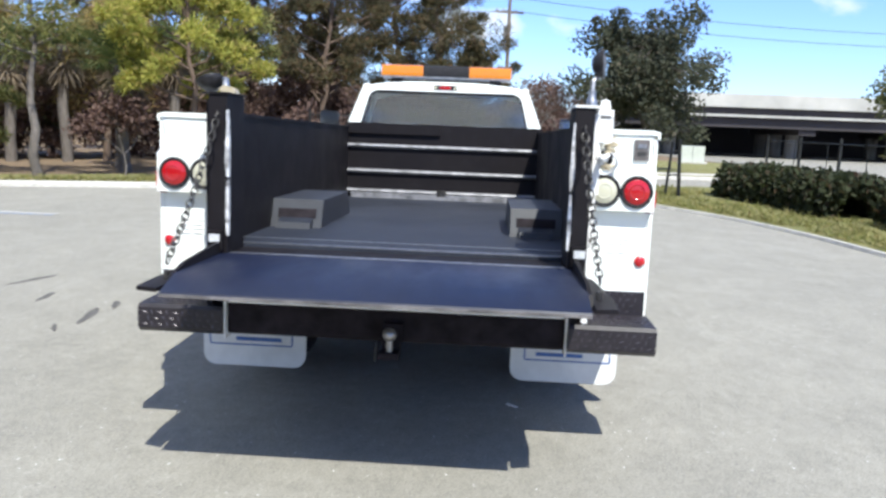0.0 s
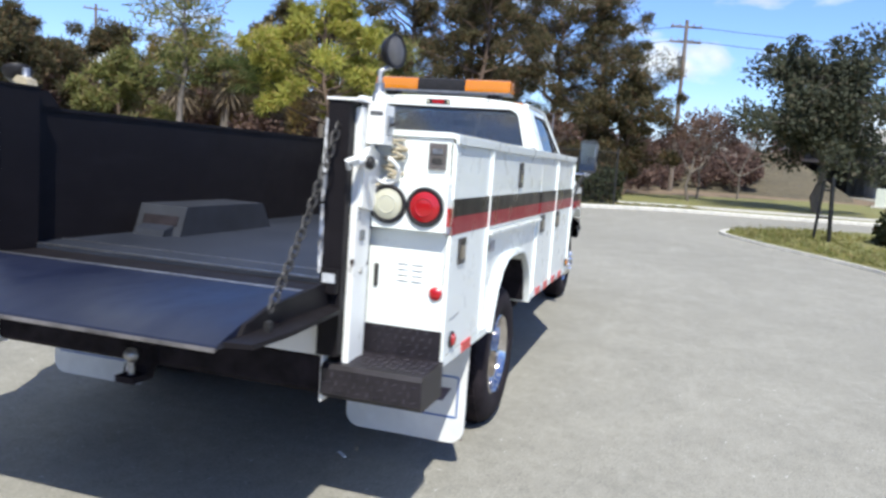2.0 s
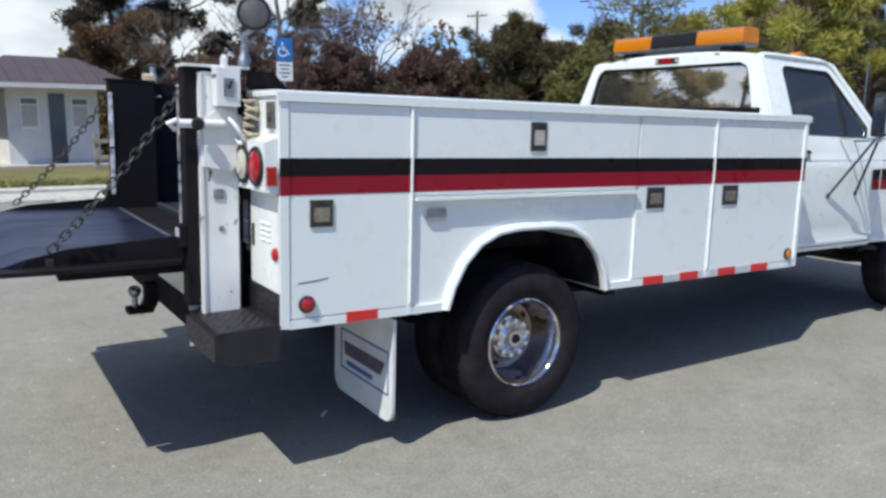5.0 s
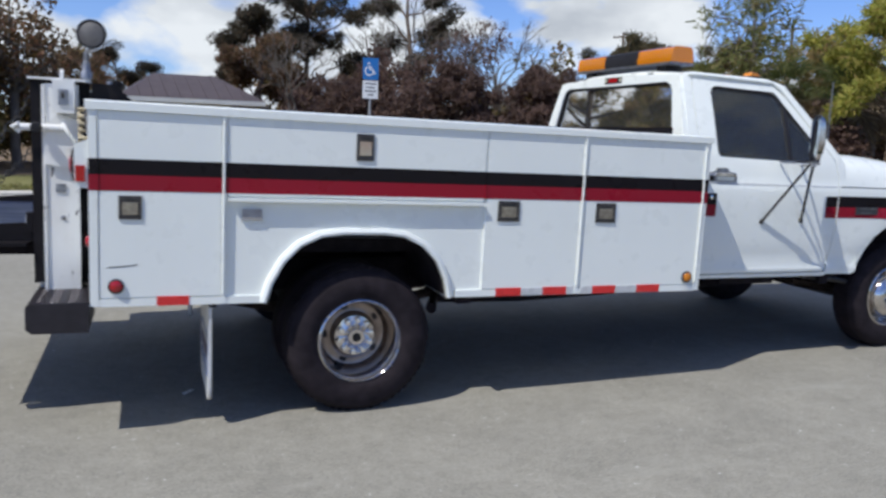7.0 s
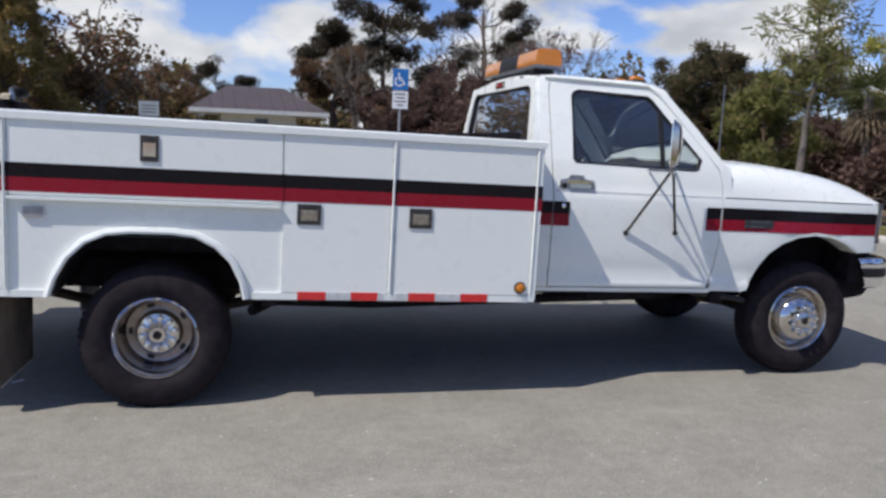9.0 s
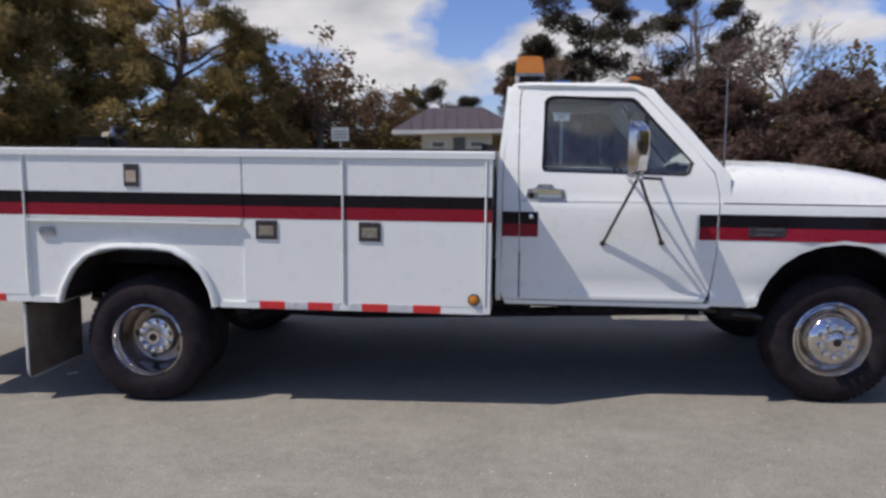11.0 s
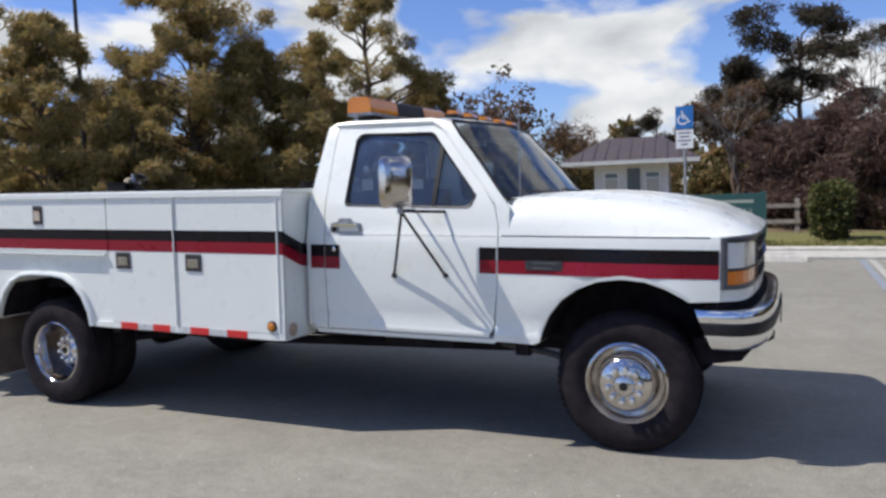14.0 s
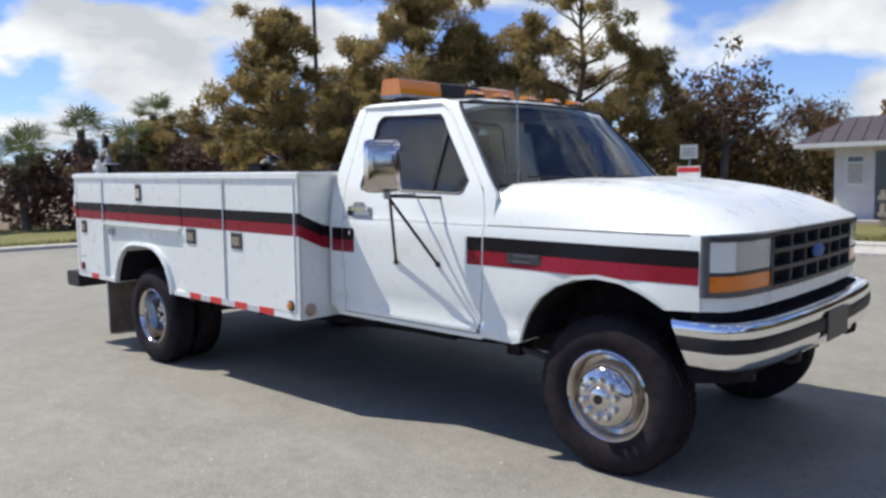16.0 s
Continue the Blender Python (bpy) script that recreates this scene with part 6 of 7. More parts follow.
def palm(x, y, h, seed, fronds=26, dead=22):
    """A cabbage palm: fans of green blades over a skirt of dead ones."""
    rng = np.random.default_rng(seed)
    tree = thing("cabbage_palm", "cabbage palm with a skirt of dead brown fronds", "palm", pose(x, y, 0), "palms at the wood's edge")
    wood = Wood()
    wood.limb(sway(rng, (0, 0, -0.1), (rng.normal() * 0.1, rng.normal() * 0.1, h), 4, 0.05), 0.16, 0.14, 8)
    raw("trunk", wood.v, wood.f, BARK_GREY, tree, True)
    for count, mat, nm, lo, hi in ((fronds, PALM_LEAF, "crown", -0.35, 1.2), (dead, PALM_DEAD, "dead_skirt", -1.45, -0.75)):
        vs, fs = [], []
        for i in range(count):
            az, el = i * 2.399 + rng.normal() * 0.3, lo + (hi - lo) * rng.random()
            d = np.array([math.cos(az) * math.cos(el), math.sin(az) * math.cos(el), math.sin(el)])
            top = np.array([0, 0, h - (0.25 * rng.random() if nm == "crown" else 0.1 + 0.5 * rng.random())])
            hub = top + d * (0.55 if nm == "crown" else 0.35)
            side = np.cross(d, (0, 0, 1.0))
            side /= np.linalg.norm(side) + 1e-6
            up = np.cross(side, d)
            for k in range(13):
                a = (k - 6) / 6 * 1.9
                e = d * math.cos(a) + side * math.sin(a)
                ln = 0.75 * (0.75 + 0.25 * math.cos(a)) * (0.85 + 0.3 * rng.random())
                w = np.cross(e, up) * 0.028
                tip = hub + e * ln - np.array([0, 0, 0.16 * ln])
                m = hub + e * ln * 0.55
                b = len(vs)
                vs += [tuple(hub), tuple(m + w), tuple(tip), tuple(m - w)]
                fs.append((b, b + 1, b + 2, b + 3))
            b = len(vs)
            vs += [tuple(top - side * 0.012), tuple(top + side * 0.012), tuple(hub + side * 0.008), tuple(hub - side * 0.008)]
            fs.append((b, b + 1, b + 2, b + 3))
        raw(nm, vs, fs, mat, tree)
    return tree


def thicket(name, line, width, height, leaf, seed, count, label, size=0.16, per=70, group="", rise=None):
    """A bank of brush along a line: overlapping mounds of leaves with an uneven top."""
    rng = np.random.default_rng(seed)
    line = [np.array(p, float) for p in line]
    seg = [np.linalg.norm(b - a) for a, b in zip(line, line[1:])]
    total = sum(seg)
    cs = []
    for i in range(count):
        u = rng.random() * total
        k = 0
        while u > seg[k] and k < len(seg) - 1:
            u -= seg[k]
            k += 1
        d = (line[k + 1] - line[k]) / seg[k]
        p = line[k] + d * u + np.array([-d[1], d[0]]) * (rng.random() - 0.5) * width
        hh = height * (0.55 + 0.45 * noise.noise((p[0] * 0.35 + seed, p[1] * 0.35, 0.5))) + 0.25 * height * rng.random()
        cs.append((p[0], p[1], max(0.12, hh * rng.random() ** 0.6) + (rise(p[0]) if rise else 0.0)))
    v, f = blades(rng, cs, per, 0.42 * (0.6 + 0.8 * rng.random(len(cs))), size, size * 0.55, 0.35, 0.85)
    ob = raw(name, v, f, leaf)
    return tagged(ob, label, "brush", group, "stuff")


def billow(x, y, h, spread, leaf, seed, low=0.3, clumps=30, size=0.62, per=330, gap=0.0, bark=None, label=""):
    """A full-crowned pine: rounded puffs of needles on crooked limbs, with gaps of sky between them."""
    rng = np.random.default_rng(seed)
    tree = thing("pine_tree", label or "slash pine with dark rounded puffs of needles", "tree", pose(x, y, 0), "pines round the lot")
    wood = Wood()
    lean = rng.normal(size=2) * 0.025 * h
    trunk = sway(rng, (0, 0, -0.1), (lean[0], lean[1], h * 0.93), 8, 0.018 * h)
    wood.limb(trunk, 0.024 * h ** 0.9, 0.03, 8)
    cs, rad = [], []
    for i in range(clumps):
        u = (i + 0.6 * rng.random()) / clumps
        t = low + (1 - low) * u
        k = min(7.99, max(0.0, (t - 0.06) * 8))
        q = trunk[int(k)] * (1 - k % 1) + trunk[int(k) + 1] * (k % 1)
        ang = i * 2.399 + rng.normal() * 0.35
        wide = spread * max(0.12, math.sin(math.pi * min(1.0, u * 0.80 + 0.20))) ** 0.75
        reach = wide * (gap + (1 - gap) * rng.random() ** 0.5) * (0.8 + 0.35 * rng.random())
        tip = np.array([q[0] + math.cos(ang) * reach, q[1] + math.sin(ang) * reach, h * t + 0.05 * h * rng.normal() * (1 - u)])
        limb = sway(rng, q, tip, 4, 0.06 * reach)
        wood.limb(limb, 0.010 * h * (1.15 - t) + 0.012, 0.010, 5)
        r = size * (0.6 + 0.65 * rng.random()) * (1.0 - 0.25 * u)
        cs.append(tip)
        rad.append(r)
        for _ in range(2):
            cs.append(tip + rng.normal(size=3) * r * np.array([0.8, 0.8, 0.4]))
            rad.append(r * (0.45 + 0.3 * rng.random()))
    raw("trunk", wood.v, wood.f, bark or BARK, tree, True)
    v, f = blades(rng, cs, int(per * 0.75), np.array(rad) * 0.92, 0.16, 0.032, 0.45, 0.75)
    raw("crown", v, f, leaf, tree)
    return tree


# pines ahead of the truck and to its left
for args in (
        (30.0, 7.4, 11.5, 3.3, PINE_DARK, 11, 0.28, 44, 0.85), (27.5, 9.4, 10.5, 2.9, PINE_DARK, 12, 0.35, 36, 0.80), (33.0, 4.6, 11.0, 3.5, PINE_DARK, 13, 0.25, 44, 0.90), (31.0, 2.2, 8.6, 3.0, PINE_DARK, 14, 0.2, 40, 0.85),
        (26.0, 6.0, 8.5, 2.6, PINE_DARK, 15, 0.3, 32, 0.75), (35.5, 7.5, 12.0, 3.2, PINE_DARK, 16, 0.3, 36, 0.9), (23.5, 11.5, 6.0, 2.0, PINE_DARK, 17, 0.35, 26, 0.6), (29.0, 0.4, 5.2, 2.2, PINE_DARK, 18, 0.15, 28, 0.7),
        (20.5, 14.2, 4.2, 2.2, PINE_DARK, 19, 0.2, 28, 0.6), (18.2, 17.0, 4.7, 2.5, PINE_DARK, 20, 0.15, 34, 0.65), (15.4, 18.4, 4.8, 2.4, PINE_DARK, 21, 0.15, 34, 0.7), (22.5, 17.5, 5.2, 2.0, PINE_OLIVE, 22, 0.4, 22, 0.6),
        (25.5, 14.5, 6.9, 2.0, PINE_DARK, 23, 0.45, 26, 0.6)):
    billow(*args)
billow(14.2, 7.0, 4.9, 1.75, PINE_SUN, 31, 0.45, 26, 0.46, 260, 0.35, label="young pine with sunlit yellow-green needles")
pine(12.2, 9.8, 4.9, 1.35, PINE_MID, 32, 0.55, 14, 26, 0.32, BARK_GREY, label="sparse young pine with pale needles")
billow(18.5, 7.6, 5.0, 1.6, PINE_MID, 33, 0.5, 14, 0.46, 220, 0.3, label="young pine with sunlit yellow-green needles")
billow(12.9, 12.2, 3.3, 1.25, PINE_MID, 35, 0.2, 22, 0.42, 220, 0.2, label="low bushy pine with pale green needles")
pine(19.0, 11.6, 4.8, 1.9, PINE_OLIVE, 34, 0.35, 26, 40)
# flat-topped pines behind the kiosk
def umbrella(x, y, h, spread, leaf, seed, pads=9):
    """An old pine: crooked bare trunk that carries a few flat pads of needles."""
    rng = np.random.default_rng(seed)
    tree = thing("umbrella_pine", "umbrella-topped pine with a bare crooked trunk", "tree", pose(x, y, 0), "flat-topped pines")
    wood = Wood()
    trunk = sway(rng, (0, 0, -0.1), (rng.normal() * 0.4, rng.normal() * 0.4, h * 0.9), 8, 0.035 * h)
    wood.limb(trunk, 0.022 * h, 0.05, 8)
    cs = []
    for i in range(pads):
        t = 0.55 + 0.43 * i / (pads - 1)
        p = trunk[min(8, int(t * 8))]
        ang = i * 2.399 + rng.normal() * 0.5
        reach = spread * (0.45 + 0.6 * rng.random()) * (1.15 - 0.6 * abs(t - 0.8))
        tip = np.array([p[0] + math.cos(ang) * reach, p[1] + math.sin(ang) * reach, h * (t + 0.03 * rng.normal()) + 0.1])
        limb = sway(rng, p, tip, 4, 0.1 * reach)
        wood.limb(limb, 0.05, 0.02, 5)
        for k in range(9):
            e = tip + np.array([rng.normal() * 0.42, rng.normal() * 0.42, 0.26 * rng.normal()]) * spread * 0.42
            wood.limb([limb[3], (limb[3] + e) / 2 + rng.normal(size=3) * 0.06, e], 0.014, 0.006, 4)
            cs.append(e)
    raw("trunk", wood.v, wood.f, BARK, tree, True)
    v, f = blades(rng, cs, 220, 0.40 * (0.7 + 0.6 * rng.random(len(cs))), 0.13, 0.036, 0.4, 0.62)
    raw("crown", v, f, leaf, tree)


for args in ((5.6, 27.2, 7.5, 2.1, PAD, 41, 11), (9.1, 26.3, 7.7, 1.8, PAD, 43, 7), (3.4, 28.2, 5.9, 1.6, PAD, 45, 8), (-2.4, 44.0, 5.4, 1.6, PAD, 47, 8), (3.1, 24.0, 4.7, 1.4, SCRUB_LEAF, 46, 7)):
    umbrella(*args)
pine(-3.6, 25.5, 3.6, 1.8, SCRUB_LEAF, 44, 0.35, 20, 40)
# dense stand to the left and behind
for args in (
        (-12.2, 14.2, 8.1, 2.9, PINE_OLIVE, 51, 0.12, 74, 0.66), (-10.6, 14.9, 6.3, 2.3, PINE_OLIVE, 52, 0.12, 50, 0.6), (-15.2, 14.2, 5.4, 2.2, PINE_OLIVE, 50, 0.10, 44, 0.6), (-13.9, 10.1, 6.5, 1.9, PINE_OLIVE, 53, 0.10, 56, 0.52), (-16.2, 11.2, 4.9, 1.9, PINE_OLIVE, 54, 0.08, 38, 0.55),
        (-9.6, 16.6, 6.0, 2.6, PINE_OLIVE, 55, 0.08, 46, 0.66), (-6.8, 19.6, 5.2, 2.3, PINE_OLIVE, 56, 0.10, 38, 0.6), (-21.5, 9.5, 3.8, 1.9, PINE_OLIVE, 57, 0.08, 26, 0.5), (-11.4, 10.8, 3.9, 1.6, PINE_OLIVE, 58, 0.05, 26, 0.5),
        (-18.5, 16.0, 5.2, 2.0, PINE_DARK, 59, 0.12, 34, 0.6), (-23.5, 12.5, 4.4, 2.0, PINE_OLIVE, 60, 0.06, 26, 0.55)):
    billow(*args, label="bushy brown-olive pine with needles nearly to the ground")
billow(-8.35, 17.5, 8.9, 2.5, PINE_OLIVE, 68, 0.42, 30, 0.58, 300, 0.40, label="open-crowned pine with sky between its limbs")
broadleaf(-6.0, 22.5, 5.6, 2.4, SCRUB_LEAF, 61, 0.35, 54, 50, 0.45, 0.13, name="scrub_tree", label="thin olive scrub tree", group="scrub trees")
broadleaf(-4.6, 21.0, 5.5, 1.9, SCRUB_LEAF, 62, 0.4, 45, 40, 0.42, 0.13, name="scrub_tree", label="thin olive scrub tree", group="scrub trees")
broadleaf(12.5, 19.5, 4.2, 2.2, BRUSH_GREEN, 63, 0.25, 63, 60, 0.55, 0.15, name="scrub_tree", label="dark scrub tree with dense leaves", group="scrub trees")
broadleaf(26.7, -6.75, 6.1, 2.35, OAK_LEAF, 64, 0.28, 153, 190, 0.62, 0.115, label="dark oak with a short trunk on the far lawn")
broadleaf(20.4, -14.8, 5.4, 1.7, OAK_GREEN, 65, 0.25, 72, 130, 0.65, 0.11, label="green roadside oak with a leafy crown")
broadleaf(-24.0, 13.5, 4.8, 2.6, BRUSH_GREEN, 66, 0.2, 54, 56, 0.6, 0.16, name="scrub_tree", label="dark scrub tree with dense leaves", group="scrub trees")
for args in ((8.4, 21.5, 6.6, 1.2, 71), (9.9, 20.4, 7.4, 1.25, 72), (3.4, 19.8, 5.6, 1.0, 73), (11.5, 22.0, 7.4, 1.1, 74), (7.6, 22.8, 7.8, 1.1, 75)):
    bare_tree(*args)
for args in ((28.0, -2.25, 4.9, 1.7, 76), (30.8, -2.6, 4.9, 1.15, 77), (33.5, -4.4, 4.6, 1.15, 80), (13.6, 8.45, 2.4, 1.3, 70), (9.2, 21.0, 6.4, 1.1, 78), (22.8, 2.8, 4.0, 1.1, 79)):
    bare_tree(*args, leaf=RED_TWIG, per=5, label="nearly leafless tree with reddish dry leaves")
for x, y, h, sd in ((14.6, 8.9, 2.7, 81), (16.2, 9.8, 3.2, 82), (18.6, 9.2, 3.6, 83), (17.8, 12.2, 3.4, 84), (21.0, 8.4, 3.0, 85), (-23.5, 8.0, 3.6, 86), (-26.0, 7.0, 3.2, 87), (-22.8, 10.5, 4.2, 88), (16.9, 13.4, 3.2, 89)):
    palm(x, y, h, sd)
thicket("brush_bank", [(-26, 9), (-20, 14), (-13, 19), (-6, 24), (2, 27), (9, 24)], 3.4, 3.4, BRUSH_GREEN, 91, 700, "dull green brush under the trees")
thicket("brown_brush", [(3.5, 21.5), (9, 20), (13.5, 18.6), (18.2, 15.9), (21.2, 12.6), (24.6, 9.4), (29, 5.6)], 3.2, 3.8, BRUSH, 92, 760, "brown dry brush and vines at the wood's edge", 0.11, 140)
thicket("far_wood", [(-60, 22), (-32, 34), (-4, 44), (28, 36), (48, 18), (62, 4)], 8.0, 5.2, BRUSH_GREEN, 93, 620, "distant dull green woods", 0.5, 60)
thicket("brown_brush", [(45.4, -6.0), (45.4, 6.0), (44.5, 20.0)], 8.4, 1.5, BRUSH, 95, 620, "brown brush on the slope by the bridge", 0.16, 90, rise=lambda x: max(0.0, min(2.5, (x - 41.0) * 0.3)))
thicket("brush_bank", [(21, 6.0), (27, 3.2), (34, 1.0), (40, 0.0)], 2.4, 1.7, BRUSH, 94, 160, "low brown brush behind the lot")


def hedge(pts, w, h, seed, leaf, label, name="hedge", count=260):
    """A clipped hedge: a leafy skin over a rounded core."""
    rng = np.random.default_rng(seed)
    hd = thing(name, label, "hedge")
    cs = []
    for i in range(count):
        t = rng.random() * (len(pts) - 1)
        k = int(t)
        a, b = np.array(pts[k], float), np.array(pts[k + 1], float)
        d = (b - a) / np.linalg.norm(b - a)
        c = a + (b - a) * (t - k)
        ang = math.pi * rng.random()
        off, z = math.cos(ang), math.sin(ang)
        off, z = math.copysign(abs(off) ** 0.45, off), z ** 0.5
        p = c + np.array([-d[1], d[0]]) * off * w * 0.5
        cs.append((p[0], p[1], max(0.08, z * h * (0.93 + 0.1 * rng.random()))))
    v, f = blades(rng, cs, 60, 0.22, 0.10, 0.07, 0.3)
    raw("foliage", v, f, leaf, hd)
    # Plain near-black shell fills the hedge behind its leaves.
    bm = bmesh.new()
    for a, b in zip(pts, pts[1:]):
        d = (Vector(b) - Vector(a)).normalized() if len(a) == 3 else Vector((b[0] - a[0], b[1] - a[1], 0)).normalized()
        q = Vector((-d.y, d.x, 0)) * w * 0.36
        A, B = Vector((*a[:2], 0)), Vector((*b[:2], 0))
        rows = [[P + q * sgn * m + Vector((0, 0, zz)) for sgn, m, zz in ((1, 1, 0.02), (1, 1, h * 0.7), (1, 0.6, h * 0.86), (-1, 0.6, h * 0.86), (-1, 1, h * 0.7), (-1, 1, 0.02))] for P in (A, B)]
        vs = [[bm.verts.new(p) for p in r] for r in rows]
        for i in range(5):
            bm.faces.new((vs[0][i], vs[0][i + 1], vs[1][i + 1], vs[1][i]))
    part("core", bm, simple("dark_hedge_core", (0.02, 0.018, 0.012), 0.9), hd)
    return hd


for args in ((8.4, 18.8, 3.4, 2.3, BRUSH, 111, 0.03, 34, 0.6), (11.4, 18.6, 3.6, 2.4, BRUSH, 112, 0.03, 34, 0.62), (5.6, 20.4, 3.2, 2.2, BRUSH, 113, 0.03, 30, 0.6), (13.6, 16.6, 4.2, 2.2, PINE_DARK, 114, 0.03, 32, 0.6)):
    billow(*args, label="low dark bushy pine at the wood's edge")
thicket("brown_brush", [(-19.0, 12.0), (-22.5, 8.0), (-25.0, 2.0), (-27.0, -9.0)], 3.4, 3.0, BRUSH, 96, 520, "brown palmetto brush behind the lot")
for x, y, h, sd in ((-20.6, 8.4, 3.0, 121), (-22.8, 5.6, 2.6, 122), (-24.0, 3.2, 3.2, 123), (-25.2, -1.4, 2.8, 124)):
    palm(x, y, h, sd)
hedge([(14.5, -6.7), (12.2, -7.2), (9.9, -7.5)], 1.2, 0.68, 101, HEDGE_LEAF, "clipped dark green hedge beside the fence", count=420)
hedge([(9.2, -8.1), (7.6, -8.0), (5.5, -7.9)], 1.1, 0.58, 102, HEDGE_LEAF, "lower clipped hedge with a flat top", count=380)
hedge([(5.45, 15.0), (5.95, 15.0)], 1.1, 1.12, 103, OAK_GREEN, "rounded clipped bush on the lawn", "bush", 240)
hedge([(7.0, 19.2), (8.6, 18.9)], 1.2, 0.95, 105, SCRUB_LEAF, "low dark bush under the trees", "bush", 200)
hedge([(21.4, 1.6), (22.8, 0.5)], 1.2, 1.0, 104, HEDGE_LEAF, "clipped dark bush at the lot's edge", "bush", 160)


def tufts(name, line, near, far, count, leaf, seed, label, base=0.03):
    """Short grass blades scattered along the outer side of a kerb."""
    rng = np.random.default_rng(seed)
    pts = np.array(line, float)
    seg = np.linalg.norm(np.diff(pts, axis=0), axis=1)
    at = np.concatenate([[0], np.cumsum(seg)])
    u = rng.random(count) * at[-1]
    k = np.clip(np.searchsorted(at, u) - 1, 0, len(seg) - 1)
    d = np.diff(pts, axis=0)[k] / seg[k][:, None]
    side = np.stack([-d[:, 1], d[:, 0]], axis=1)
    p = pts[k] + d * (u - at[k])[:, None] + side * (near + (far - near) * rng.random((count, 1)) ** 1.4)
    cs = np.concatenate([p, np.full((count, 1), base)], axis=1)
    v, f = blades(rng, cs, 9, 0.07, 0.09, 0.016, 0.2, 0.3)
    v = [(a, b, abs(c)) for a, b, c in v]
    return tagged(raw(name, v, f, leaf), label, "grass", "", "stuff")


GRASS_BLADE = leaf_material("grass_blades", (0.13, 0.15, 0.042), (0.24, 0.23, 0.07), (0.36, 0.29, 0.14), 0.35)
tufts("verge_grass", [q for q in EDGE if -15 < q[0] < 24 and q[1] > -3], 0.36, 2.4, 5200, GRASS_BLADE, 131, "short dry grass tufts along the kerb")
tufts("island_grass", [q for q in ISLAND if q[0] > 2], 0.12, 2.2, 1500, GRASS_BLADE, 132, "short grass tufts on the island", 0.07)


# ---- kiosk, signs, poles, fences, bridge ----
SIDING = simple("white_siding", (0.70, 0.69, 0.66), 0.7, 0, 0.08, 3)
ROOFMETAL = simple("brown_standing_seam_roof", (0.085, 0.065, 0.068), 0.45, 0.2, 0.15, 4)
GALV = simple("galvanised_post", (0.38, 0.38, 0.38), 0.5, 0.7, 0.25, 10)
SIGNBLUE = simple("blue_sign_face", (0.02, 0.16, 0.46), 0.4, 0, 0.08, 6, 0)
SIGNWHITE = simple("white_sign_face", (0.80, 0.80, 0.79), 0.45, 0, 0.06, 6, 0)
SIGNGREEN = simple("green_sign_board", (0.022, 0.085, 0.08), 0.5, 0, 0.15, 4)
WEATHERED = simple("weathered_timber", (0.30, 0.26, 0.22), 0.85, 0, 0.3, 9, 0.3)
POLEWOOD = simple("utility_pole_wood", (0.15, 0.12, 0.10), 0.9, 0, 0.3, 6, 0.3)
IRON = simple("black_iron", (0.02, 0.02, 0.02), 0.5, 0.4, 0.3, 10)
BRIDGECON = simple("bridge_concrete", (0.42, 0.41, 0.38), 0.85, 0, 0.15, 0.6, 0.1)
# Columns and underside carry the shade below the deck in their colour.
COLUMNCON = simple("shade_darkened_columns", (0.20, 0.19, 0.18), 0.85, 0, 0.25, 0.6, 0.1)
SHADECON = simple("bridge_under_shade", (0.035, 0.03, 0.034), 0.8, 0, 0.2, 0.6, 0.1)

kiosk = thing("kiosk", "small white kiosk with a brown hipped metal roof", "building", pose(0.12, 20.9, 0, 0, 0, 6))
part("wall", box((-1.15, -1.1, 0), (1.15, 1.1, 2.18), 0.01), SIDING, kiosk)
bm = bmesh.new()
e, r, z0, z1 = 2.08, 0.92, 2.2, 2.98
ring = [bm.verts.new(p) for p in ((-e, -e * 0.9, z0), (e, -e * 0.9, z0), (e, e * 0.9, z0), (-e, e * 0.9, z0))]
ridge = [bm.verts.new((-r, 0, z1)), bm.verts.new((r, 0, z1))]
for f in ((ring[0], ring[1], ridge[1], ridge[0]), (ring[2], ring[3], ridge[0], ridge[1]), (ring[1], ring[2], ridge[1]), (ring[3], ring[0], ridge[0]), tuple(ring[::-1])):
    bm.faces.new(f)
roof_k = part("roof", bm, ROOFMETAL, kiosk, "brown standing-seam hipped roof", smooth=0)
for i in range(-5, 6):
    x = i * 0.37
    top = Vector((max(-r, min(r, x)), 0, z1))
    foot = Vector((x, -e * 0.9, z0))
    t = 1.0 if abs(x) <= r else (e - abs(x)) / (e - r)
    part("seam", tube([foot + Vector((0, 0, 0.015)), foot.lerp(Vector((x if abs(x) <= r else x, 0, z1)), 1.0) if abs(x) <= r else foot.lerp(Vector((x, 0, z1)), t) + Vector((0, 0, 0.015))], 0.018, 5), ROOFMETAL, roof_k)
part("fascia", box((-e, -e * 0.9, z0 - 0.13), (e, e * 0.9, z0 - 0.005), 0.01), SIDING, kiosk, "pale roof fascia")
door_k = part("door", box((-0.12, -1.135, 0.02), (0.28, -1.10, 1.95), 0.006), simple("kiosk_door_glass", (0.09, 0.11, 0.12), 0.15), kiosk, "narrow glazed door")
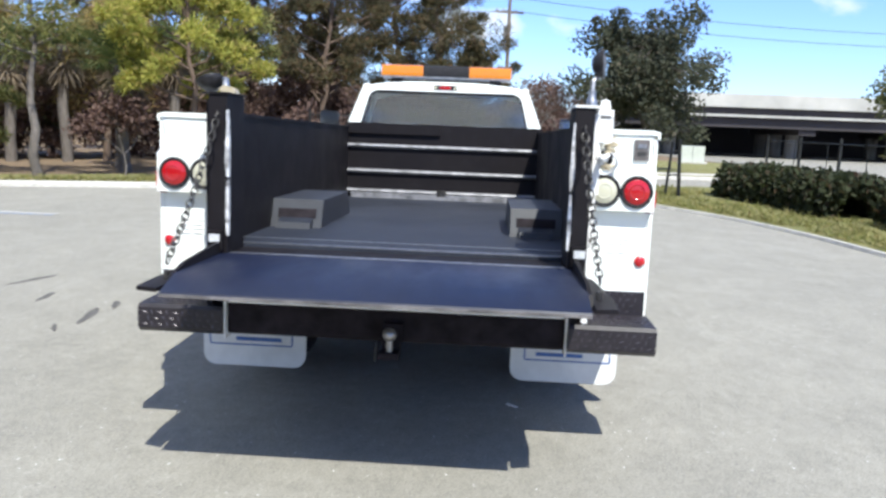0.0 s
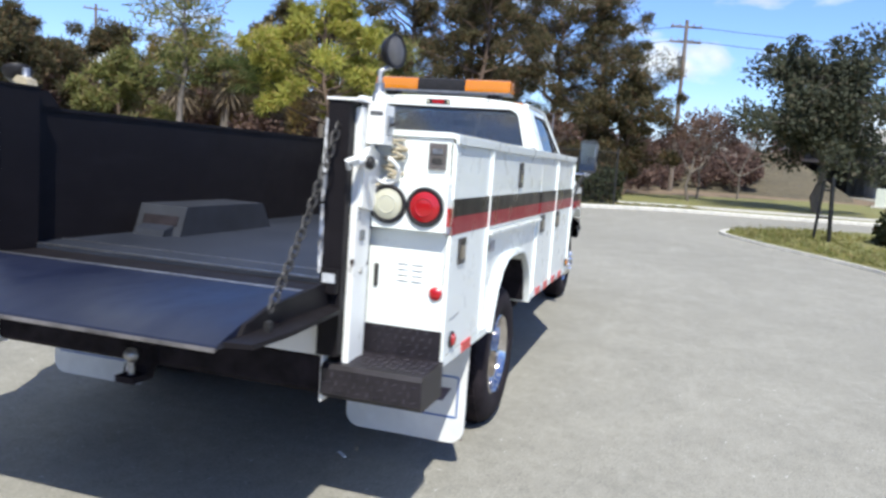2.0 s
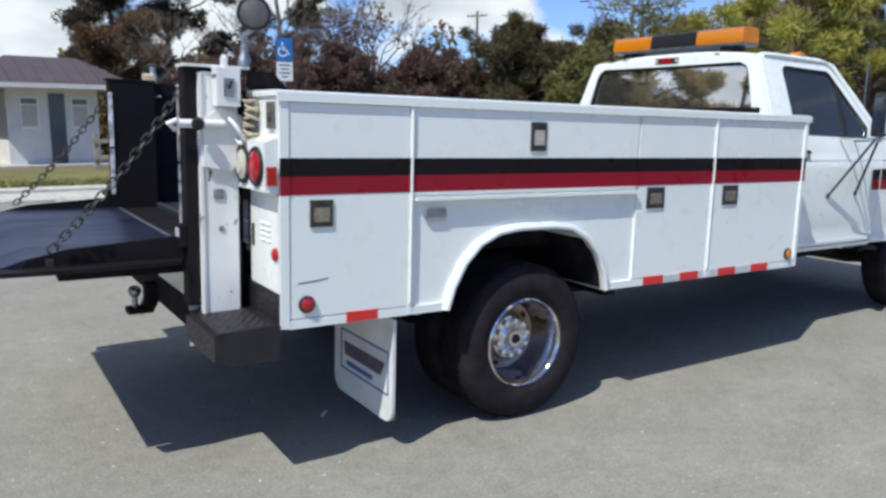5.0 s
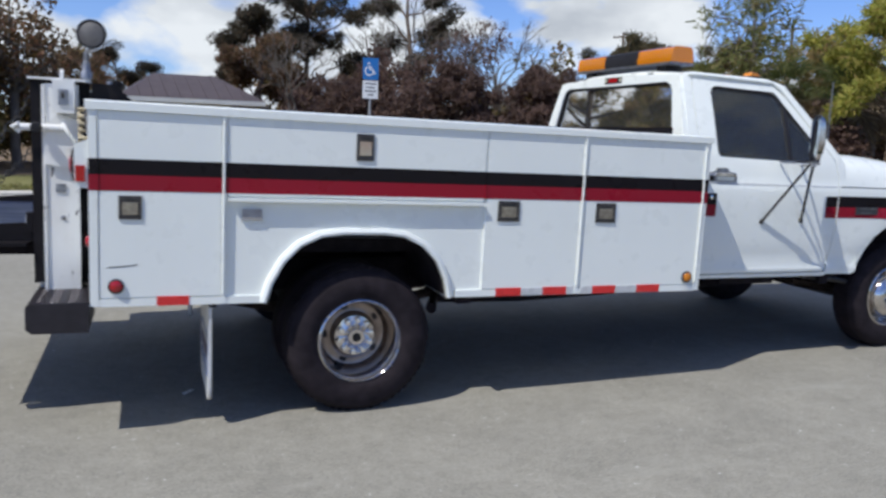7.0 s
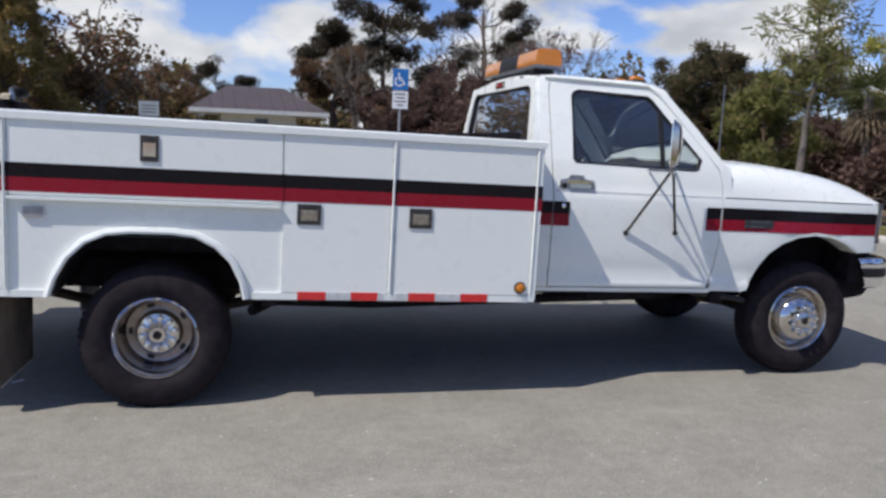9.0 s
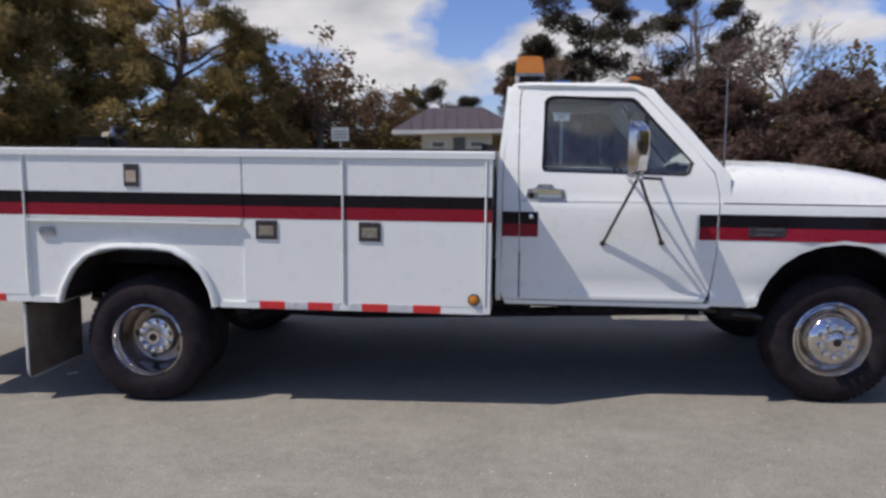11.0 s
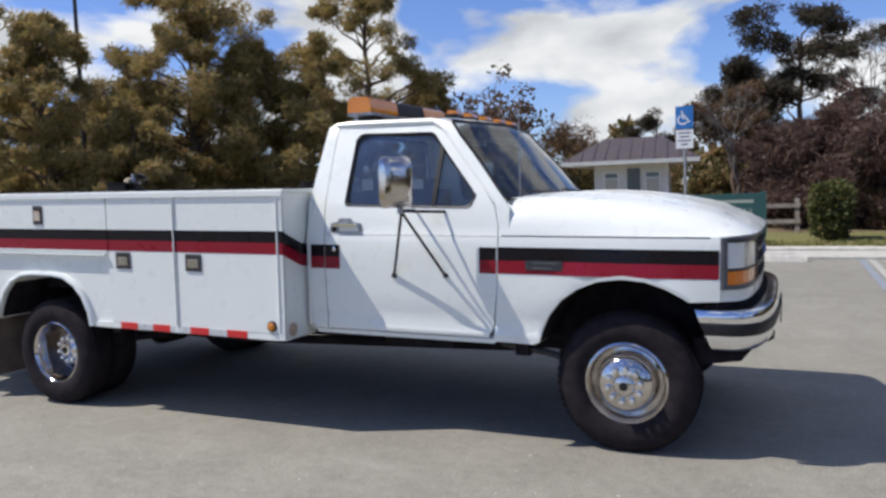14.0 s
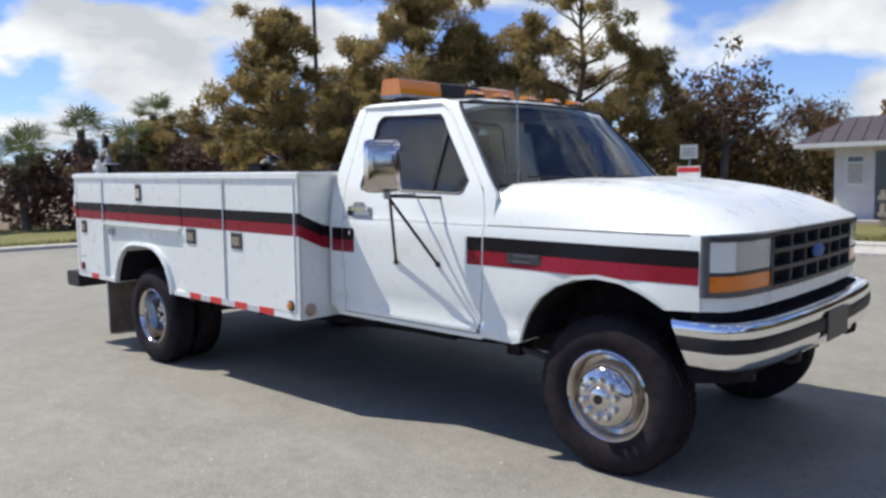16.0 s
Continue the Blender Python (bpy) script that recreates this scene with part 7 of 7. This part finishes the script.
for x in (-0.85, 0.42):
    case = part("notice_case", box((x, -1.15, 1.0), (x + 0.48, -1.101, 1.85), 0.01), SIGNWHITE, kiosk, "framed notice case")
    part("notice", box((x + 0.05, -1.155, 1.06), (x + 0.43, -1.149, 1.62), 0), simple("faded_notice", (0.5, 0.48, 0.42), 0.6), case)
    part("notice_head", box((x + 0.05, -1.155, 1.66), (x + 0.43, -1.149, 1.80), 0), simple("notice_band", (0.14, 0.2, 0.22), 0.6), case)
part("slab", box((-1.9, -1.9, -0.01), (1.9, 1.6, 0.05), 0.01), KERB, kiosk)


def wheelchair(parent, x, y, z, w):
    """The white wheelchair mark, from simple strokes."""
    def stroke(pts, r):
        bm = bmesh.new()
        add_tube(bm, [(x + u * w, y, z + v * w) for u, v in pts], r * w, 8)
        for q in bm.verts:
            q.co.y = y + (q.co.y - y) * 0.15
        part("wheelchair_mark", bm, SIGNWHITE, parent)
    stroke([(-0.10 + 0.27 * math.cos(a), -0.14 + 0.27 * math.sin(a)) for a in np.linspace(2.1, 5.9, 18)], 0.045)
    stroke([(-0.12, 0.22), (-0.09, -0.05), (0.16, -0.06), (0.26, -0.30), (0.34, -0.26)], 0.045)
    stroke([(-0.11, 0.10), (0.10, 0.09)], 0.04)
    part("wheelchair_mark", lathe([(0.07 * w, 0), (0.07 * w, 0.004), (0, 0.004)], (x - 0.13 * w, y + 0.002, z + 0.34 * w), (0, -1, 0), 18), SIGNWHITE, parent)


post = thing("parking_sign", "blue and white accessible-parking sign on a steel post", "sign", pose(3.07, 9.85, 0))
part("post", tube([(0, 0.03, -0.05), (0, 0.03, 2.81)], 0.028, 10), GALV, post)
face = part("blue_plate", box((-0.155, -0.004, 2.42), (0.155, 0.002, 2.83), 0.001), SIGNBLUE, post, "blue plate with a white wheelchair mark")
wheelchair(face, 0.0, -0.007, 2.625, 0.30)
low = part("white_plate", box((-0.155, -0.004, 2.06), (0.155, 0.002, 2.40), 0.001), SIGNWHITE, post, "white plate with small print")
for k, wd in enumerate((0.11, 0.08, 0.11, 0.06)):
    part("print_bar", box((-wd, -0.006, 2.33 - k * 0.07), (wd, -0.0042, 2.355 - k * 0.07), 0), GREYTRIM, low)

board = thing("preserve_sign", "long green sign board with pale lettering on posts", "sign", pose(3.36, 13.3, -0.12))
part("board", box((-1.0, -0.03, 0.30), (1.0, 0.03, 1.27), 0.01), SIGNGREEN, board)
for x in (-0.92, 0.92):
    part("post", box((x - 0.05, 0.032, -0.05), (x + 0.05, 0.12, 1.30), 0.006), SIGNGREEN, board)
part("seal", lathe([(0.14, 0), (0.14, 0.006), (0, 0.006)], (-0.78, -0.03, 0.92), (0, -1, 0), 28), SIGNWHITE, board, "round pale seal")
part("seal_ring", lathe([(0.10, 0.0065), (0.10, 0.008), (0.06, 0.008), (0.06, 0.0065)], (-0.78, -0.03, 0.92), (0, -1, 0), 28), BLUEINK, board)


def words(text, x, y, z, size, material, parent, rot=(90, 0, 0)):
    cu = bpy.data.curves.new("lettering", "FONT")
    cu.body, cu.size, cu.extrude, cu.align_x = text, size, 0.003, "CENTER"
    cu.materials.append(material)
    ob = new("lettering", cu)
    ob.parent = parent
    ob.matrix_local = pose(x, y, z, *rot)
    return ob


LETTER = simple("pale_lettering", (0.34, 0.38, 0.32), 0.5, 0, 0.05, 6, 0)
words("BLAZING STAR", 0.16, -0.033, 0.82, 0.17, LETTER, board)
words("NATURE PRESERVE", 0.16, -0.033, 0.59, 0.17, LETTER, board)
part("print_bar", box((-0.42, -0.0335, 1.06), (0.74, -0.031, 1.13), 0), LETTER, board)
part("print_bar", box((-0.70, -0.0335, 0.41), (0.85, -0.031, 0.43), 0), LETTER, board)


notice = thing("notice_sign", "grey plate over a white red-banded notice on a post", "sign", pose(-2.0, 12.75, 0))
part("post", tube([(0, 0.03, -0.05), (0, 0.03, 2.08)], 0.022, 8), GALV, notice)
grey = part("grey_plate", box((-0.21, -0.004, 1.77), (0.21, 0.003, 2.09), 0.001), simple("weathered_sign_grey", (0.30, 0.33, 0.34), 0.5, 0, 0.15, 9), notice, "weathered grey plate")
for k in range(3):
    part("print_bar", box((-0.15, -0.006, 1.84 + 0.07 * k), (0.15, -0.0042, 1.865 + 0.07 * k), 0), GREYTRIM, grey)
plate = part("white_plate", box((-0.28, -0.004, 0.70), (0.28, 0.003, 1.60), 0.001), SIGNWHITE, notice, "white notice with a red band")
part("red_band", box((-0.27, -0.006, 1.46), (0.27, -0.0042, 1.58), 0), REDINK, plate)
for k in range(4):
    part("print_bar", box((-0.20, -0.006, 0.84 + 0.14 * k), (0.20, -0.0042, 0.88 + 0.14 * k), 0), GREYTRIM, plate)

# painted stall lines and wheel stops
def worn_line(name, base):
    k = Mat(name, base, 0.85)
    k.color(k.mix(k.ramp(k.noise(9.0, 6, 0.7), (0.40, 0.15), (0.62, 0.9)), base, (0.29, 0.28, 0.26)))
    return k.m


WORNBLUE, WORNWHITE = worn_line("worn_blue_line", (0.16, 0.22, 0.34)), worn_line("worn_white_line", (0.46, 0.46, 0.44))
for x, mat, lab in ((5.95, WORNBLUE, "faded blue stall line"), (6.10, WORNWHITE, "worn white stall line")):
    tagged(part("stall_line", box((x - 0.05, 5.9, 0.002), (x + 0.05, 10.6, 0.006), 0), mat, None), lab, "marking", kind="structure")
for x in (4.2, 7.3, 0.0):
    ws = prism([(9.55, 0.0), (9.58, 0.09), (9.62, 0.12), (9.68, 0.12), (9.72, 0.09), (9.75, 0.0)], "x", x - 0.9, x + 0.9, 0.01)
    tagged(part("wheel_stop", ws, KERB, None), "grey concrete wheel stop on the asphalt", "wheel stop", "wheel stops")

STAIN = simple("dark_crack_filler", (0.085, 0.08, 0.075), 0.9, 0, 0.3, 12)
for x, y, w, d, turn, sd in ((0.6, 2.56, 0.26, 0.035, 12, 1), (0.98, 2.53, 0.13, 0.028, 20, 2), (1.14, 3.2, 0.16, 0.03, 6, 3), (1.72, 3.66, 0.22, 0.03, 160, 4), (0.25, 2.62, 0.10, 0.02, 30, 5), (-0.7, -3.4, 0.05, 0.03, 0, 6)):
    rng = np.random.default_rng(sd)
    ring = [(math.cos(a) * w * (0.75 + 0.5 * rng.random()), math.sin(a) * d * (0.6 + 0.8 * rng.random())) for a in np.linspace(0, math.tau, 14, endpoint=False)]
    ob = part("stain", prism(ring, "z", 0.0005, 0.003), STAIN, None)
    ob.matrix_world = pose(x, y, 0, 0, 0, turn)
    tagged(ob, "dark ragged stain on the pale asphalt", "stain", kind="structure")
chip = part("chip", box((-0.035, -0.008, 0.001), (0.035, 0.008, 0.006), 0.001), SIGNWHITE, None)
chip.matrix_world = pose(-0.8, -0.6, 0, 0, 0, 50)
tagged(chip, "small white paint chip lying on the asphalt", "debris")

# rail fence beside the sign board
fence = thing("rail_fence", "weathered timber rail fence on the lawn", "fence")
for x in (0.9, 2.95, 5.0):
    part("post", box((x - 0.06, 17.3, -0.05), (x + 0.06, 17.42, 0.92), 0.01), WEATHERED, fence)
for z in (0.26, 0.68):
    part("rail", box((0.8, 17.27, z), (5.08, 17.31, z + 0.11), 0.008), WEATHERED, fence)

# black iron fence ahead, behind the lot
def iron_fence(a, b, h, gap, label):
    a, b = Vector((*a, 0)), Vector((*b, 0))
    n = max(2, round((b - a).length / 2.4))
    f = thing("iron_fence", label, "fence", group="iron fences")
    for i in range(n + 1):
        p = a.lerp(b, i / n)
        part("post", box((p.x - 0.03, p.y - 0.03, -0.05), (p.x + 0.03, p.y + 0.03, h + 0.06), 0.004), IRON, f)
    for z in (0.15, h - 0.08):
        part("rail", tube([a + Vector((0, 0, z)), b + Vector((0, 0, z))], 0.016, 6), IRON, f)
    m = round((b - a).length / gap)
    me = None
    for i in range(1, m):
        p = a.lerp(b, i / m)
        if me is None:
            bar = part("picket", box((-0.008, -0.008, 0.08), (0.008, 0.008, h), 0), IRON, f)
            me = bar.data
        else:
            bar = new("picket", me)
            bar.parent = f
        bar.location = p


iron_fence((17.3, 4.7), (19.75, -0.05), 1.75, 0.11, "black iron picket fence before the trees")
iron_fence((19.0, -8.9), (5.0, -9.1), 1.5, 2.0, "black metal fence behind the hedge")


end_post = thing("fence_end_post", "dark braced steel end post of a removed fence", "post", pose(13.75, -4.9, 0, 0, 0, -18))
part("post", tube([(0, -0.15, -0.05), (0, -0.08, 1.40)], 0.045, 10), IRON, end_post)
part("brace", tube([(0.02, 0.17, -0.05), (0.02, 0.08, 1.32)], 0.035, 10), IRON, end_post)
for z in (0.55, 1.12):
    part("cross_bar", tube([(0, -0.10, z), (0.02, 0.11, z)], 0.02, 8), IRON, end_post)


def utility_pole(x, y, h, seed, arms=2):
    p = thing("utility_pole", "wooden utility pole with crossarms", "pole", pose(x, y, 0, 0, 0, seed * 17), "utility poles")
    part("pole", tube([(0, 0, -0.2), (0.02, 0, h)], [0.13, 0.085], 10), POLEWOOD, p)
    for k in range(arms):
        z = h - 0.35 - k * 0.75
        arm = part("crossarm", box((-0.05, -0.8, z - 0.04), (0.05, 0.8, z + 0.05), 0.008), POLEWOOD, p)
        for y1 in (-0.72, -0.35, 0.35, 0.72):
            part("insulator", lathe([(0.03, 0.06), (0.045, 0.10), (0.03, 0.14), (0.04, 0.18), (0, 0.2)], (0, y1, z), (0, 0, 1), 10), GALV, arm)
    part("transformer", lathe([(0, -0.35), (0.2, -0.35), (0.22, 0.3), (0.08, 0.36), (0, 0.36)], (0.3, 0, h - 2.1), (0, 0, 1), 16), GALV, p)


utility_pole(38.0, -1.35, 8.7, 1)
utility_pole(32.3, 45.6, 9.3, 2, 1)
utility_pole(41.5, 38.5, 9.8, 3, 1)
utility_pole(34.0, 19.0, 11.0, 4)
light_pole = thing("light_pole", "thin plain steel pole rising over the trees", "pole", pose(-15.6, 12.8, 0))
part("pole", tube([(0, 0, -0.1), (0, 0, 9.0)], [0.09, 0.055], 10), simple("dark_pole", (0.06, 0.06, 0.065), 0.5, 0.5), light_pole)

cabinet = thing("utility_cabinet", "pale green utility cabinet on a concrete pad", "cabinet", pose(36.5, -11.3, 0, 0, 0, -15))
part("body", box((-0.5, -0.6, 0.08), (0.5, 0.6, 0.9), 0.03), simple("pale_cabinet", (0.55, 0.58, 0.53), 0.5), cabinet)
part("pad", box((-0.65, -0.75, -0.02), (0.65, 0.75, 0.08), 0.01), KERB, cabinet)
part("door_seam", box((-0.512, -0.01, 0.12), (-0.499, 0.01, 0.86), 0), GREYTRIM, cabinet)

# road bridge across the far right
bridge = thing("road_bridge", "long pale concrete road bridge over dark columns", "bridge")
A, B = Vector((50.0, -8.0, 0)), Vector((48.5, -56.0, 0))
d = (B - A).normalized()
q = Vector((-d.y, d.x, 0))
if q.x > 0:
    q = -q


def span(name, off0, off1, z0, z1, mat, a=0.0, b=1.0):
    bm = bmesh.new()
    P, Q = A.lerp(B, a), A.lerp(B, b)
    vs = [bm.verts.new(p + q * o + Vector((0, 0, z))) for p in (P, Q) for o, z in ((off0, z0), (off1, z0), (off1, z1), (off0, z1))]
    for f in ((0, 1, 2, 3), (7, 6, 5, 4), (0, 4, 5, 1), (1, 5, 6, 2), (2, 6, 7, 3), (3, 7, 4, 0)):
        bm.faces.new([vs[i] for i in f])
    return part(name, bm, mat, bridge, smooth=0)


span("parapet", -0.15, 0.15, 3.45, 4.35, BRIDGECON)
span("deck", -12.0, -0.16, 2.96, 3.9, SHADECON)
span("ledge", -12.0, 0.35, 2.80, 2.955, BRIDGECON)
span("parapet", -11.9, -11.6, 3.9, 4.3, BRIDGECON)
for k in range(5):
    span("girder", -11.0 + k * 2.6, -10.4 + k * 2.6, 2.1, 2.798, SHADECON)
for t in (0.12, 0.30, 0.48, 0.66, 0.84):
    P = A.lerp(B, t)
    for o in (-10.0, -6.5, -3.0):
        c = P + q * o
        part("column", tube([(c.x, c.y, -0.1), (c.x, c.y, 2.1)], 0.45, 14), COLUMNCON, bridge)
    span("pier_cap", -11.2, -0.2, 1.7, 2.098, SHADECON, t - 0.012, t + 0.012)
# Dark sheet added along the far side, closing off the shaded space.
back_wall = span("shade_back_wall", -13.0, -12.4, -0.1, 2.79, SHADECON)
slab = bmesh.new()
low = [slab.verts.new(v) for v in ((46.6, -9.2, -0.05), (44.0, -7.4, -0.05), (46.4, -3.9, 2.45), (49.5, -4.6, 2.7))]
high = [slab.verts.new(v.co + Vector((-0.12, 0.05, 0.16))) for v in low]
for a, b in ((0, 1), (1, 2), (2, 3), (3, 0)):
    slab.faces.new((low[a], low[b], high[b], high[a]))
slab.faces.new(low)
slab.faces.new(high[::-1])
part("slope_paving", slab, BRIDGECON, bridge, "concrete slope paving at the bridge end", smooth=0)
bank = bmesh.new()
prof = [A + q * 0.3 + Vector((0, 0, 2.6)), A - d * 60 + q * 0.3 + Vector((0, 0, 2.5)), A - d * 60 + q * 9 + Vector((0, 0, -0.05)), A + q * 9 + d * 3 + Vector((0, 0, -0.05)), A + d * 4.2 + q * 0.3 + Vector((0, 0, -0.05))]
vs = [bank.verts.new(p) for p in prof]
bank.faces.new((vs[0], vs[1], vs[2], vs[3]))
bank.faces.new((vs[0], vs[3], vs[4]))
tagged(part("embankment", bank, SLOPE, None, smooth=0), "grassy slope rising to the bridge", "ground", kind="structure")

# sagging wires from pole to pole
def power_line(a, b, sag):
    pts = [Vector(a).lerp(Vector(b), i / 14) - Vector((0, 0, 4 * sag * (i / 14) * (1 - i / 14))) for i in range(15)]
    wire = thing("power_line", "thin dark overhead wire between poles", "wire", None, "overhead wires")
    part("wire", tube(pts, 0.016, 5), DARKSTEEL, wire)


for dz in (8.4, 7.7):
    power_line((38.0, -1.35, dz), (44.0, -42.0, dz), 0.9)
    power_line((38.0, -1.35, dz), (41.5, 38.5, dz), 0.9)
